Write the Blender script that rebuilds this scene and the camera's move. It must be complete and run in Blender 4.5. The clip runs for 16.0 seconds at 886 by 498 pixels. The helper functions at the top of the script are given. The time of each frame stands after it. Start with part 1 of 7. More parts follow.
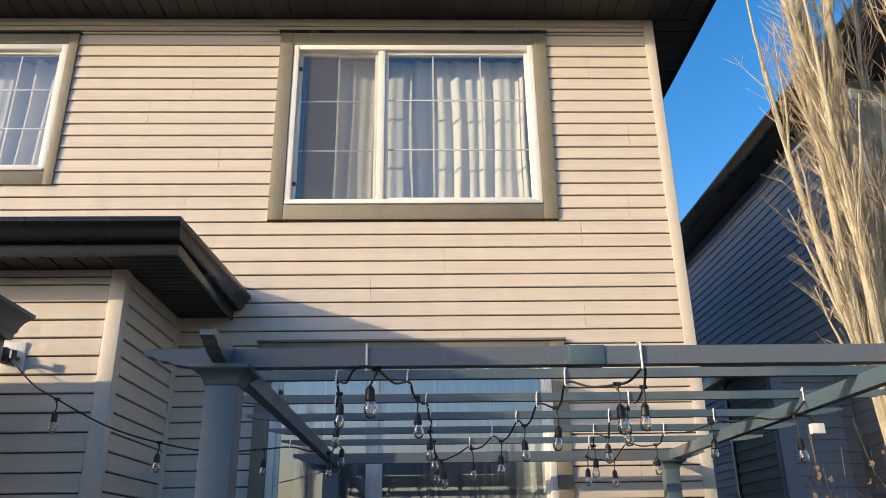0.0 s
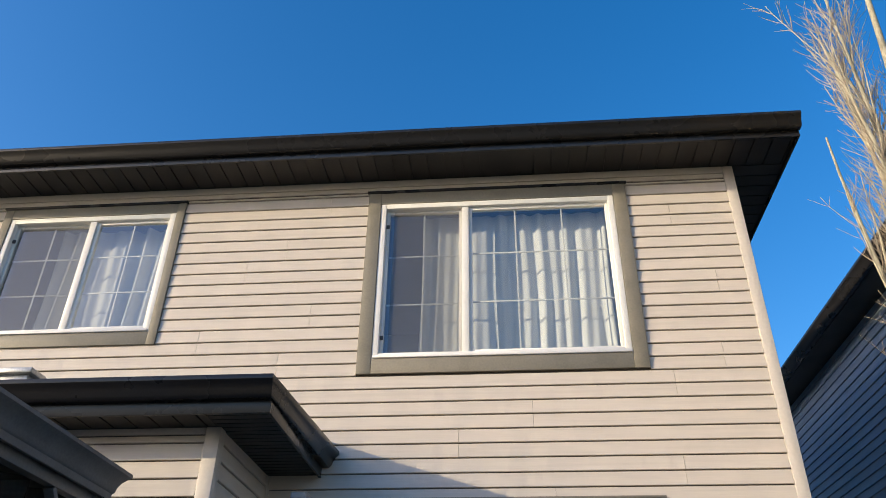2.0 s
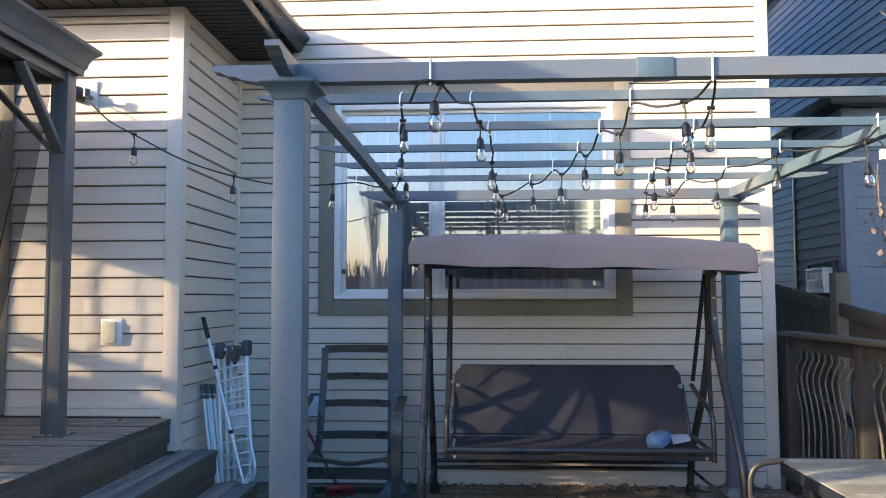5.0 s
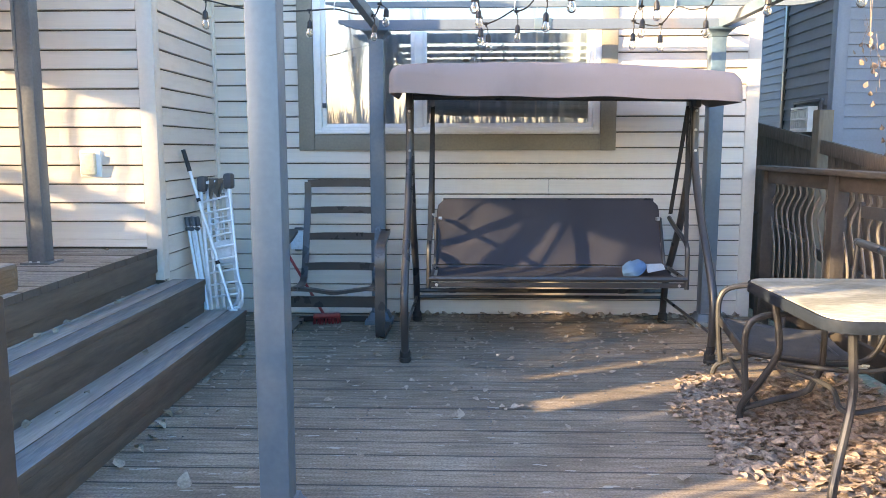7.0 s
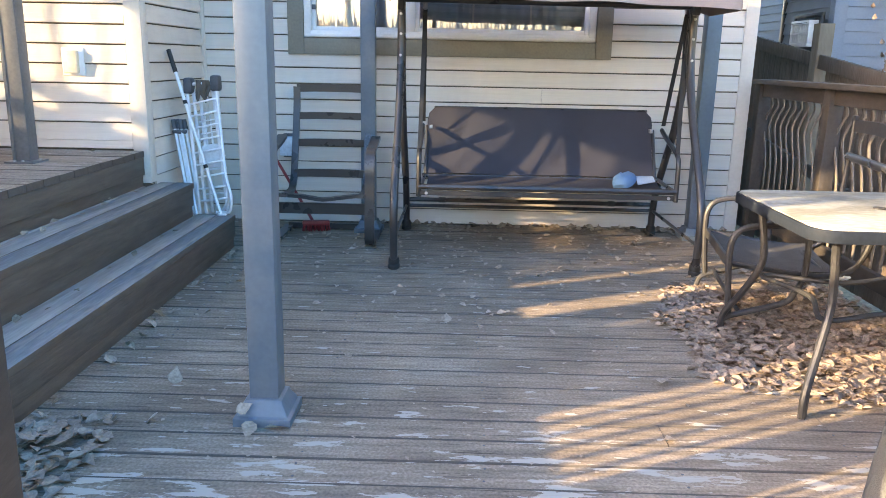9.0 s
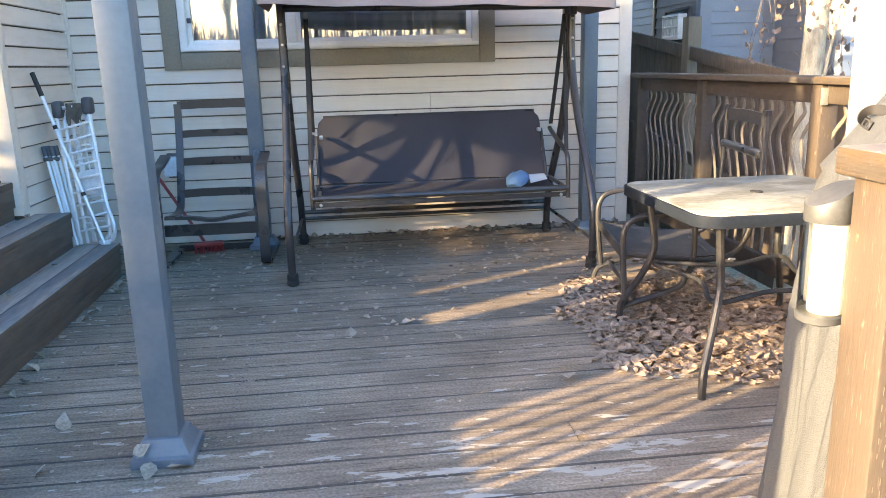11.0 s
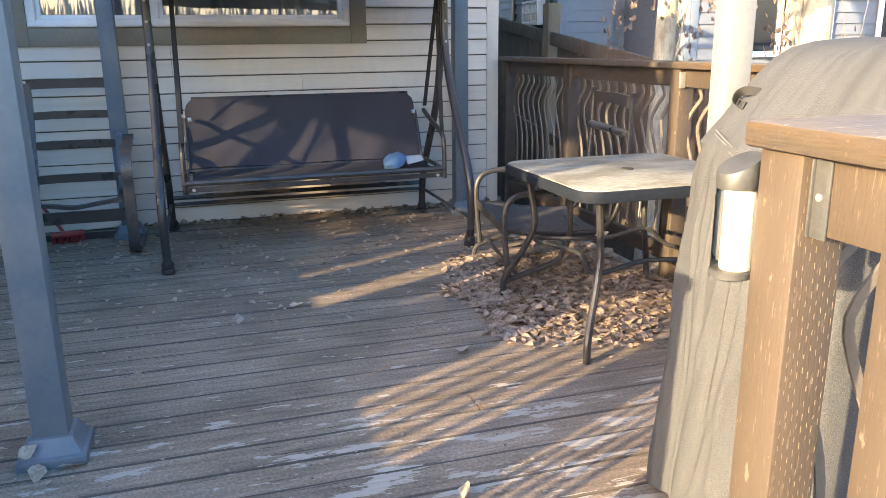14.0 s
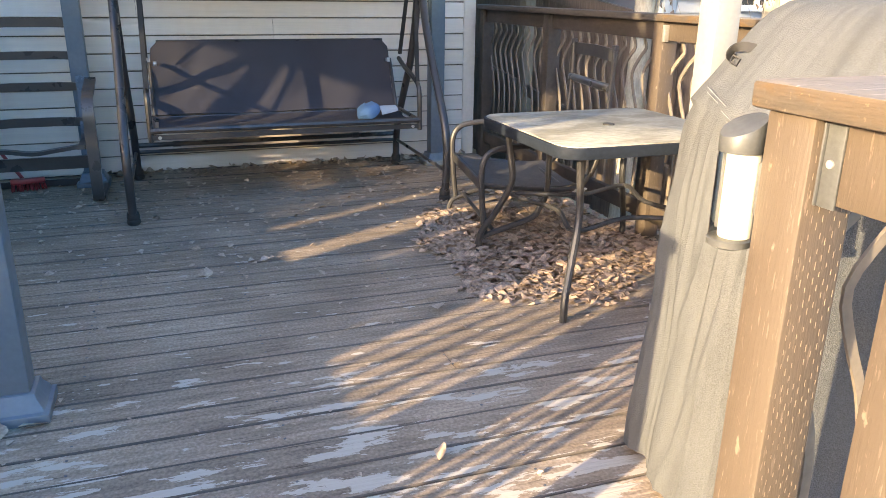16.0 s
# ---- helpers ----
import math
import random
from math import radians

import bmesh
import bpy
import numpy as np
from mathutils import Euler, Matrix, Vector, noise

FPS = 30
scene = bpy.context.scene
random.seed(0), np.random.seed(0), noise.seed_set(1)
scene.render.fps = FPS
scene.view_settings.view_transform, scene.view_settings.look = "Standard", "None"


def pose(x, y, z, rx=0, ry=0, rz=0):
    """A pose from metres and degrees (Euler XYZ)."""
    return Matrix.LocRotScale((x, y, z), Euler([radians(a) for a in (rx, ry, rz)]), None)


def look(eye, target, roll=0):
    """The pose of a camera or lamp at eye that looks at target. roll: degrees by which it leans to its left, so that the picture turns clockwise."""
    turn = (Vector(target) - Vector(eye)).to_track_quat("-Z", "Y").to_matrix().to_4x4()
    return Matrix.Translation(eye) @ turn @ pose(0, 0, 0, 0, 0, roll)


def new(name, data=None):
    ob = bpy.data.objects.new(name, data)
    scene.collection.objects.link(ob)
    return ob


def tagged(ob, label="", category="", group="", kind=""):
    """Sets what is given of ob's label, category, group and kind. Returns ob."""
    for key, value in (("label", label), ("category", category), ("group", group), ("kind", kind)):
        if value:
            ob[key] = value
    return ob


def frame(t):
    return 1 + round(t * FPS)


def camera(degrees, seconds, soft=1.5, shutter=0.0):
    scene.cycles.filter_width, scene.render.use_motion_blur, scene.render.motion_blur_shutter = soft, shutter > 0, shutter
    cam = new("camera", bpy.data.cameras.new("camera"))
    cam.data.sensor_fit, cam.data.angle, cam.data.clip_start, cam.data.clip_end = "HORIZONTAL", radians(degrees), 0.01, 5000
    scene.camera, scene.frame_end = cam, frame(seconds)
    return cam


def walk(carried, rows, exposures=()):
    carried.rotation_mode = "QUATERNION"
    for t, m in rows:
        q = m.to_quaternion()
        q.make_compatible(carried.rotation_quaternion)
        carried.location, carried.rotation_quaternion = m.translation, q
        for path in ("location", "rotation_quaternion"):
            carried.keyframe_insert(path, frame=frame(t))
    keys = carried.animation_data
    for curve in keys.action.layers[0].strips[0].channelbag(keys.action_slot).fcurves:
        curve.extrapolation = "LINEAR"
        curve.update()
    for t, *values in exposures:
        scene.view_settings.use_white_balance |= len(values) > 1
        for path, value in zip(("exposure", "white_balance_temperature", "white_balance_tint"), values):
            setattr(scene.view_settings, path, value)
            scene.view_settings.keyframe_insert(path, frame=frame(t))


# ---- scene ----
cam = camera(60.1, 16.0, soft=0.4)
PATH = [
    (0, (0.08, -5.877, 1.555), (0.135, -4.014, 2.282), -0.9),
    (0.5, (0.078, -5.899, 1.568), (0.073, -4.118, 2.478), -0.9),
    (1, (0.084, -5.908, 1.579), (0.009, -4.196, 2.61), -0.2),
    (1.5, (0.074, -5.918, 1.574), (-0.058, -4.253, 2.674), 0.3),
    (2, (0.074, -5.913, 1.568), (-0.084, -4.231, 2.639), 0.8),
    (2.5, (0.065, -5.909, 1.566), (-0.094, -4.211, 2.611), 1.2),
    (3, (0.056, -5.894, 1.542), (-0.098, -4.147, 2.504), 1.1),
    (3.5, (0.053, -5.879, 1.499), (-0.1, -4.031, 2.248), 0.5),
    (4, (0.052, -5.871, 1.473), (-0.097, -3.951, 2.013), 0.6),
    (4.5, (0.057, -5.859, 1.42), (-0.078, -3.885, 1.706), 0.0),
    (5, (0.062, -5.857, 1.401), (-0.039, -3.864, 1.529), -0.1),
    (5.2, (0.064, -5.865, 1.396), (-0.024, -3.869, 1.483), 0.2),
    (7.5, (0.087, -5.868, 1.262), (0.033, -3.897, 0.927), 0.1),
    (8, (0.081, -5.875, 1.246), (0.033, -3.915, 0.854), 0.9),
    (8.2, (0.084, -5.874, 1.242), (0.037, -3.917, 0.828), 1.0),
    (10.3, (0.129, -5.861, 1.249), (0.141, -3.928, 0.736), 0.3),
    (10.5, (0.141, -5.852, 1.255), (0.176, -3.915, 0.759), -0.7),
    (11, (0.111, -5.827, 1.256), (0.328, -3.895, 0.788), -1.6),
    (11.5, (0.013, -5.795, 1.257), (0.476, -3.906, 0.791), -1.0),
    (12, (0.018, -5.774, 1.266), (0.69, -3.952, 0.787), -1.1),
    (12.5, (0.028, -5.793, 1.268), (0.716, -3.982, 0.771), -1.1),
    (13, (0.015, -5.832, 1.26), (0.672, -4.017, 0.737), -0.4),
    (13.5, (0.023, -5.853, 1.275), (0.628, -4.019, 0.755), -1.1),
    (14, (-0.028, -5.843, 1.252), (0.542, -3.997, 0.736), -0.7),
    (14.5, (-0.051, -5.838, 1.252), (0.494, -3.99, 0.713), 1.3),
    (15, (-0.041, -5.811, 1.236), (0.517, -3.983, 0.648), 1.9),
    (15.5, (-0.018, -5.788, 1.249), (0.591, -3.988, 0.625), 1.6),
    (16, (-0.026, -5.763, 1.25), (0.605, -3.976, 0.611), 0.7),
]
EXPOSURES = [(0.0, 1.25, 8900, 10), (2.0, 1.1, 7900, 9), (3.9, 1.17, 7400, 10), (4.5, 1.87, 7800, 13), (5.0, 2.57, 8700, 13), (7.5, 3.74, 10500, 14), (10.5, 3.93, 11000, 14), (11.3, 3.54, 10400, 13), (12.0, 3.34, 10200, 13), (14.0, 3.34, 10200, 13), (16.0, 3.44, 10300, 13)]
walk(cam, [(t, look(eye, target, roll)) for t, eye, target, roll in PATH], EXPOSURES)

# ---- daylight: a low, warm sun from behind the left shoulder, and a clear sky ----
SUN_WAY = Vector((1.0, 0.48, -0.288)).normalized()
world = bpy.data.worlds.new("sky")
scene.world = world
world.use_nodes = True
wn = world.node_tree.nodes
sky = wn.new("ShaderNodeTexSky")
sky.sky_type = "NISHITA"
sky.sun_disc = False
sky.sun_elevation = math.asin(-SUN_WAY.z)
sky.sun_rotation = math.atan2(-SUN_WAY.x, -SUN_WAY.y)
sky.air_density, sky.dust_density, sky.ozone_density = 1.0, 1.5, 2.1
deep = wn.new("ShaderNodeMix")
deep.data_type, deep.blend_type = "RGBA", "MULTIPLY"
deep.inputs["Factor"].default_value = 1.0
deep.inputs["B"].default_value = (0.86, 0.875, 1.04, 1)
world.node_tree.links.new(sky.outputs[0], deep.inputs["A"])
rich = wn.new("ShaderNodeHueSaturation")
# the sky pales and dulls into winter haze towards the horizon
way = wn.new("ShaderNodeTexCoord")
height = wn.new("ShaderNodeSeparateXYZ")
world.node_tree.links.new(way.outputs["Generated"], height.inputs[0])
haze = wn.new("ShaderNodeMapRange")
haze.interpolation_type = "SMOOTHSTEP"
haze.inputs["From Min"].default_value, haze.inputs["From Max"].default_value = 0.0, 0.2
haze.inputs["To Min"].default_value, haze.inputs["To Max"].default_value = 0.5, 1.35
world.node_tree.links.new(height.outputs["Z"], haze.inputs["Value"])
world.node_tree.links.new(haze.outputs[0], rich.inputs["Saturation"])
dull = wn.new("ShaderNodeMapRange")
dull.inputs["From Max"].default_value = 0.2
dull.inputs["To Min"].default_value, dull.inputs["To Max"].default_value = 0.55, 1.0
world.node_tree.links.new(height.outputs["Z"], dull.inputs["Value"])
world.node_tree.links.new(dull.outputs[0], rich.inputs["Value"])
world.node_tree.links.new(deep.outputs["Result"], rich.inputs["Color"])
world.node_tree.links.new(rich.outputs[0], wn["Background"].inputs[0])
wn["Background"].inputs[1].default_value = 0.15
sun = new("sun", bpy.data.lights.new("sun", "SUN"))
sun.data.energy, sun.data.angle, sun.data.color = 1.88, radians(0.53), (1.0, 0.91, 0.74)
sun.matrix_world = look((0, 0, 20), Vector((0, 0, 20)) + SUN_WAY)


# ---- materials ----
def surf(name, base, rough=0.6, metal=0.0, var=0.15, scale=3.0, fine=60.0, bump=0.15, other=None, amount=0.5,
         stretch=(1, 1, 1), rand=0.0, edge=(0.5, 0.62), fine_var=0.12, spec=0.5, local=False):
    """A worn surface: broad stains of a second colour, fine grain, relief, and a shift from piece to piece."""
    m = bpy.data.materials.new(name)
    m.use_nodes = True
    n, l = m.node_tree.nodes, m.node_tree.links
    b = n["Principled BSDF"]
    b.inputs["Roughness"].default_value = rough
    b.inputs["Metallic"].default_value = metal
    b.inputs["Specular IOR Level"].default_value = spec
    if local:
        place = n.new("ShaderNodeTexCoord").outputs["Object"]
    else:
        place = n.new("ShaderNodeNewGeometry").outputs["Position"]
    mp = n.new("ShaderNodeMapping")
    mp.inputs["Scale"].default_value = stretch
    l.new(place, mp.inputs["Vector"])
    info = n.new("ShaderNodeObjectInfo")
    off = n.new("ShaderNodeMath")
    off.operation = "MULTIPLY"
    off.inputs[1].default_value = 37.0 if rand else 0.0
    l.new(info.outputs["Random"], off.inputs[0])
    shift = n.new("ShaderNodeVectorMath")
    l.new(mp.outputs[0], shift.inputs[0])
    l.new(off.outputs[0], shift.inputs[1])
    big = n.new("ShaderNodeTexNoise")
    big.inputs["Scale"].default_value, big.inputs["Detail"].default_value = scale, 6
    small = n.new("ShaderNodeTexNoise")
    small.inputs["Scale"].default_value, small.inputs["Detail"].default_value = fine, 4
    for t in (big, small):
        l.new(shift.outputs[0], t.inputs["Vector"])
    ramp = n.new("ShaderNodeMapRange")
    ramp.inputs["From Min"].default_value, ramp.inputs["From Max"].default_value = edge
    ramp.inputs["To Max"].default_value = amount
    l.new(big.outputs[0], ramp.inputs["Value"])
    mix = n.new("ShaderNodeMix")
    mix.data_type = "RGBA"
    mix.inputs["A"].default_value = (*base, 1)
    mix.inputs["B"].default_value = (*(other or [c * (1 - 1.5 * var) for c in base]), 1)
    l.new(ramp.outputs[0], mix.inputs["Factor"])
    value = n.new("ShaderNodeMapRange")
    value.inputs["From Min"].default_value, value.inputs["From Max"].default_value = 0.3, 0.7
    value.inputs["To Min"].default_value, value.inputs["To Max"].default_value = 1 - fine_var, 1 + fine_var
    l.new(small.outputs[0], value.inputs["Value"])
    tone = n.new("ShaderNodeMapRange")
    tone.inputs["To Min"].default_value, tone.inputs["To Max"].default_value = 1 - rand, 1 + rand
    l.new(info.outputs["Random"], tone.inputs["Value"])
    times = n.new("ShaderNodeMath")
    times.operation = "MULTIPLY"
    l.new(value.outputs[0], times.inputs[0])
    l.new(tone.outputs[0], times.inputs[1])
    hsv = n.new("ShaderNodeHueSaturation")
    l.new(mix.outputs["Result"], hsv.inputs["Color"])
    l.new(times.outputs[0], hsv.inputs["Value"])
    l.new(hsv.outputs[0], b.inputs["Base Color"])
    rr = n.new("ShaderNodeMapRange")
    rr.inputs["To Min"].default_value, rr.inputs["To Max"].default_value = max(0.03, rough - 0.12), min(1, rough + 0.12)
    l.new(big.outputs[0], rr.inputs["Value"])
    l.new(rr.outputs[0], b.inputs["Roughness"])
    if bump:
        bp = n.new("ShaderNodeBump")
        bp.inputs["Strength"].default_value, bp.inputs["Distance"].default_value = bump, 0.01
        l.new(small.outputs[0], bp.inputs["Height"])
        l.new(bp.outputs[0], b.inputs["Normal"])
    return m


def socket_of(m):
    return m.node_tree.nodes["Principled BSDF"].inputs["Base Color"]


def noise_mask(m, scale, low, high, detail=3):
    """A 0 to 1 mask: noise stretched by scale, cut between two levels."""
    n, l = m.node_tree.nodes, m.node_tree.links
    mp = n.new("ShaderNodeMapping")
    mp.inputs["Scale"].default_value = scale
    l.new(n.new("ShaderNodeNewGeometry").outputs["Position"], mp.inputs["Vector"])
    t = n.new("ShaderNodeTexNoise")
    t.inputs["Scale"].default_value, t.inputs["Detail"].default_value = 1.0, detail
    l.new(mp.outputs[0], t.inputs["Vector"])
    r = n.new("ShaderNodeMapRange")
    r.inputs["From Min"].default_value, r.inputs["From Max"].default_value = low, high
    l.new(t.outputs[0], r.inputs["Value"])
    return r.outputs[0]


def marked(m, mask, colour, share=1.0, how="MIX"):
    """Lays a second colour over the material where the mask is set."""
    n, l = m.node_tree.nodes, m.node_tree.links
    under = socket_of(m).links[0].from_socket
    amount = n.new("ShaderNodeMath")
    amount.operation, amount.inputs[1].default_value = "MULTIPLY", share
    l.new(mask, amount.inputs[0])
    mix = n.new("ShaderNodeMix")
    mix.data_type, mix.blend_type = "RGBA", how
    l.new(amount.outputs[0], mix.inputs["Factor"])
    l.new(under, mix.inputs["A"])
    mix.inputs["B"].default_value = (*colour, 1)
    l.new(mix.outputs["Result"], socket_of(m))
    return m


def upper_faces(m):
    """A mask of the faces that look up."""
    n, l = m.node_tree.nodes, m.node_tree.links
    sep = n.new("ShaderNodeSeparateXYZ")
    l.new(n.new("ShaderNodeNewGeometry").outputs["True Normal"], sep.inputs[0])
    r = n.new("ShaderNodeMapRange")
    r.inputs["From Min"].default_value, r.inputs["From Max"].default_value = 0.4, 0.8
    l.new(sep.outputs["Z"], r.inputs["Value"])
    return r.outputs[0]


def rippled(m, scale, depth):
    """Broad shallow waves in thin sheet, over the fine relief."""
    n, l = m.node_tree.nodes, m.node_tree.links
    b = n["Principled BSDF"]
    mp = n.new("ShaderNodeMapping")
    mp.inputs["Scale"].default_value = scale
    l.new(n.new("ShaderNodeNewGeometry").outputs["Position"], mp.inputs["Vector"])
    t = n.new("ShaderNodeTexNoise")
    t.inputs["Scale"].default_value, t.inputs["Detail"].default_value = 1.0, 1
    l.new(mp.outputs[0], t.inputs["Vector"])
    bp = n.new("ShaderNodeBump")
    bp.inputs["Strength"].default_value, bp.inputs["Distance"].default_value = 1.0, depth
    l.new(t.outputs[0], bp.inputs["Height"])
    if b.inputs["Normal"].links:
        l.new(b.inputs["Normal"].links[0].from_socket, bp.inputs["Normal"])
    l.new(bp.outputs[0], b.inputs["Normal"])
    return m


def deck_wood(name, base, paint, paint_from, paint_to):
    """Weathered boards, grain along x, with old flaking paint left where fewer feet pass."""
    m = surf(name, base, 0.88, spec=0.15, var=0.25, scale=1.6, fine=3.6, bump=0.4, stretch=(2.0, 22, 22), rand=0.1,
             other=(base[0] * 0.55, base[1] * 0.53, base[2] * 0.5), amount=0.6, edge=(0.4, 0.66), fine_var=0.11)
    n, l = m.node_tree.nodes, m.node_tree.links
    b = n["Principled BSDF"]
    under = b.inputs["Base Color"].links[0].from_socket
    geo = n.new("ShaderNodeNewGeometry")
    mp = n.new("ShaderNodeMapping")
    mp.inputs["Scale"].default_value = (3.4, 13, 5)
    l.new(geo.outputs["Position"], mp.inputs["Vector"])
    flake = n.new("ShaderNodeTexNoise")
    flake.inputs["Scale"].default_value, flake.inputs["Detail"].default_value, flake.inputs["Roughness"].default_value = 1.0, 9, 0.66
    l.new(mp.outputs[0], flake.inputs["Vector"])
    sep = n.new("ShaderNodeSeparateXYZ")
    l.new(geo.outputs["Position"], sep.inputs[0])
    zone = n.new("ShaderNodeMapRange")
    zone.inputs["From Min"].default_value, zone.inputs["From Max"].default_value = paint_from, paint_to
    zone.inputs["To Min"].default_value, zone.inputs["To Max"].default_value = 0.0, 0.125
    l.new(sep.outputs["Y"], zone.inputs["Value"])
    add = n.new("ShaderNodeMath")
    l.new(flake.outputs[0], add.inputs[0])
    l.new(zone.outputs[0], add.inputs[1])
    cut = n.new("ShaderNodeMapRange")
    cut.inputs["From Min"].default_value, cut.inputs["From Max"].default_value = 0.655, 0.661
    l.new(add.outputs[0], cut.inputs["Value"])
    mix = n.new("ShaderNodeMix")
    mix.data_type = "RGBA"
    mix.inputs["B"].default_value = (*paint, 1)
    chip_map = n.new("ShaderNodeMapping")
    chip_map.inputs["Scale"].default_value = (7, 26, 9)
    l.new(geo.outputs["Position"], chip_map.inputs["Vector"])
    chip = n.new("ShaderNodeTexNoise")
    chip.inputs["Scale"].default_value, chip.inputs["Detail"].default_value = 1.0, 5
    l.new(chip_map.outputs[0], chip.inputs["Vector"])
    small_cut = n.new("ShaderNodeMapRange")
    small_cut.inputs["From Min"].default_value, small_cut.inputs["From Max"].default_value = 0.66, 0.668
    l.new(chip.outputs[0], small_cut.inputs["Value"])
    both = n.new("ShaderNodeMath")
    both.operation = "MAXIMUM"
    l.new(cut.outputs[0], both.inputs[0])
    l.new(small_cut.outputs[0], both.inputs[1])
    l.new(both.outputs[0], mix.inputs["Factor"])
    l.new(under, mix.inputs["A"])
    l.new(mix.outputs["Result"], b.inputs["Base Color"])
    speck = n.new("ShaderNodeTexNoise")
    speck.inputs["Scale"].default_value, speck.inputs["Detail"].default_value = 95, 5
    l.new(geo.outputs["Position"], speck.inputs["Vector"])
    sv = n.new("ShaderNodeMapRange")
    sv.inputs["From Min"].default_value, sv.inputs["From Max"].default_value = 0.35, 0.65
    sv.inputs["To Min"].default_value, sv.inputs["To Max"].default_value = 0.78, 1.2
    l.new(speck.outputs[0], sv.inputs["Value"])
    dust = n.new("ShaderNodeHueSaturation")
    l.new(under, dust.inputs["Color"])
    l.new(sv.outputs[0], dust.inputs["Value"])
    crack_map = n.new("ShaderNodeMapping")
    crack_map.inputs["Scale"].default_value = (2.6, 70, 20)
    l.new(geo.outputs["Position"], crack_map.inputs["Vector"])
    crack = n.new("ShaderNodeTexNoise")
    crack.inputs["Scale"].default_value, crack.inputs["Detail"].default_value, crack.inputs["Roughness"].default_value = 1.0, 6, 0.6
    l.new(crack_map.outputs[0], crack.inputs["Vector"])
    split = n.new("ShaderNodeMapRange")
    split.inputs["From Min"].default_value, split.inputs["From Max"].default_value = 0.33, 0.4
    split.inputs["To Min"].default_value, split.inputs["To Max"].default_value = 0.42, 1.0
    l.new(crack.outputs[0], split.inputs["Value"])
    worn = n.new("ShaderNodeTexNoise")
    worn.inputs["Scale"].default_value, worn.inputs["Detail"].default_value = 2.3, 7
    l.new(geo.outputs["Position"], worn.inputs["Vector"])
    wv = n.new("ShaderNodeMapRange")
    wv.inputs["From Min"].default_value, wv.inputs["From Max"].default_value = 0.3, 0.7
    wv.inputs["To Min"].default_value, wv.inputs["To Max"].default_value = 0.76, 1.2
    l.new(worn.outputs[0], wv.inputs["Value"])
    marks = n.new("ShaderNodeMath")
    marks.operation = "MULTIPLY"
    l.new(split.outputs[0], marks.inputs[0])
    l.new(wv.outputs[0], marks.inputs[1])
    aged = n.new("ShaderNodeHueSaturation")
    l.new(dust.outputs[0], aged.inputs["Color"])
    l.new(marks.outputs[0], aged.inputs["Value"])
    l.new(aged.outputs[0], mix.inputs["A"])
    return m


def glass_pane(name, tint=(0.86, 0.9, 0.9), gain=2.6):
    m = bpy.data.materials.new(name)
    m.use_nodes = True
    n, l = m.node_tree.nodes, m.node_tree.links
    n.remove(n["Principled BSDF"])
    clear = n.new("ShaderNodeBsdfTransparent")
    clear.inputs[0].default_value = (*tint, 1)
    gloss = n.new("ShaderNodeBsdfGlossy")
    gloss.inputs["Roughness"].default_value = 0.01
    fres = n.new("ShaderNodeFresnel")
    fres.inputs[0].default_value = 1.52
    up = n.new("ShaderNodeMath")
    up.operation, up.inputs[1].default_value, up.use_clamp = "MULTIPLY", gain, True
    l.new(fres.outputs[0], up.inputs[0])
    mix = n.new("ShaderNodeMixShader")
    l.new(up.outputs[0], mix.inputs[0])
    l.new(clear.outputs[0], mix.inputs[1])
    l.new(gloss.outputs[0], mix.inputs[2])
    l.new(mix.outputs[0], n["Material Output"].inputs[0])
    return m


def sheer(name, base, share, glow=0.28):
    """Thin cloth or netting: a share of the light passes, some of the rest glows through."""
    m = bpy.data.materials.new(name)
    m.use_nodes = True
    n, l = m.node_tree.nodes, m.node_tree.links
    n.remove(n["Principled BSDF"])
    clear = n.new("ShaderNodeBsdfTransparent")
    dif = n.new("ShaderNodeBsdfDiffuse")
    tra = n.new("ShaderNodeBsdfTranslucent")
    weave = n.new("ShaderNodeTexNoise")
    weave.inputs["Scale"].default_value = 180
    tint = n.new("ShaderNodeMix")
    tint.data_type = "RGBA"
    tint.inputs["A"].default_value = (*[c * 0.85 for c in base], 1)
    tint.inputs["B"].default_value = (*base, 1)
    l.new(weave.outputs[0], tint.inputs["Factor"])
    for s in (dif, tra):
        l.new(tint.outputs["Result"], s.inputs[0])
    a, c = n.new("ShaderNodeMixShader"), n.new("ShaderNodeMixShader")
    a.inputs[0].default_value, c.inputs[0].default_value = glow, share
    l.new(dif.outputs[0], a.inputs[1])
    l.new(tra.outputs[0], a.inputs[2])
    l.new(a.outputs[0], c.inputs[1])
    l.new(clear.outputs[0], c.inputs[2])
    l.new(c.outputs[0], n["Material Output"].inputs[0])
    return m


VINYL = surf("taupe_vinyl_siding", (0.63, 0.56, 0.485), 0.5, var=0.05, scale=0.8, fine=9, bump=0.12, stretch=(1, 6, 40), rand=0.025, fine_var=0.035, amount=0.7)
VINYL_TRIM = surf("taupe_vinyl_trim", (0.63, 0.57, 0.50), 0.45, var=0.05, scale=2, fine=40, bump=0.05, fine_var=0.04)
TRIM = surf("grey_brown_window_casing", (0.228, 0.206, 0.162), 0.55, var=0.12, scale=2.5, fine=30, bump=0.1, fine_var=0.08, stretch=(2, 2, 2))
DARK_METAL = surf("dark_bronze_metal", (0.02, 0.0185, 0.018), 0.28, var=0.2, scale=3, fine=70, bump=0.04, fine_var=0.1)
SOFFIT = surf("dark_brown_soffit", (0.021, 0.019, 0.018), 0.55, var=0.2, scale=2, fine=60, bump=0.05)
rippled(VINYL, (7, 7, 2.6), 0.012)
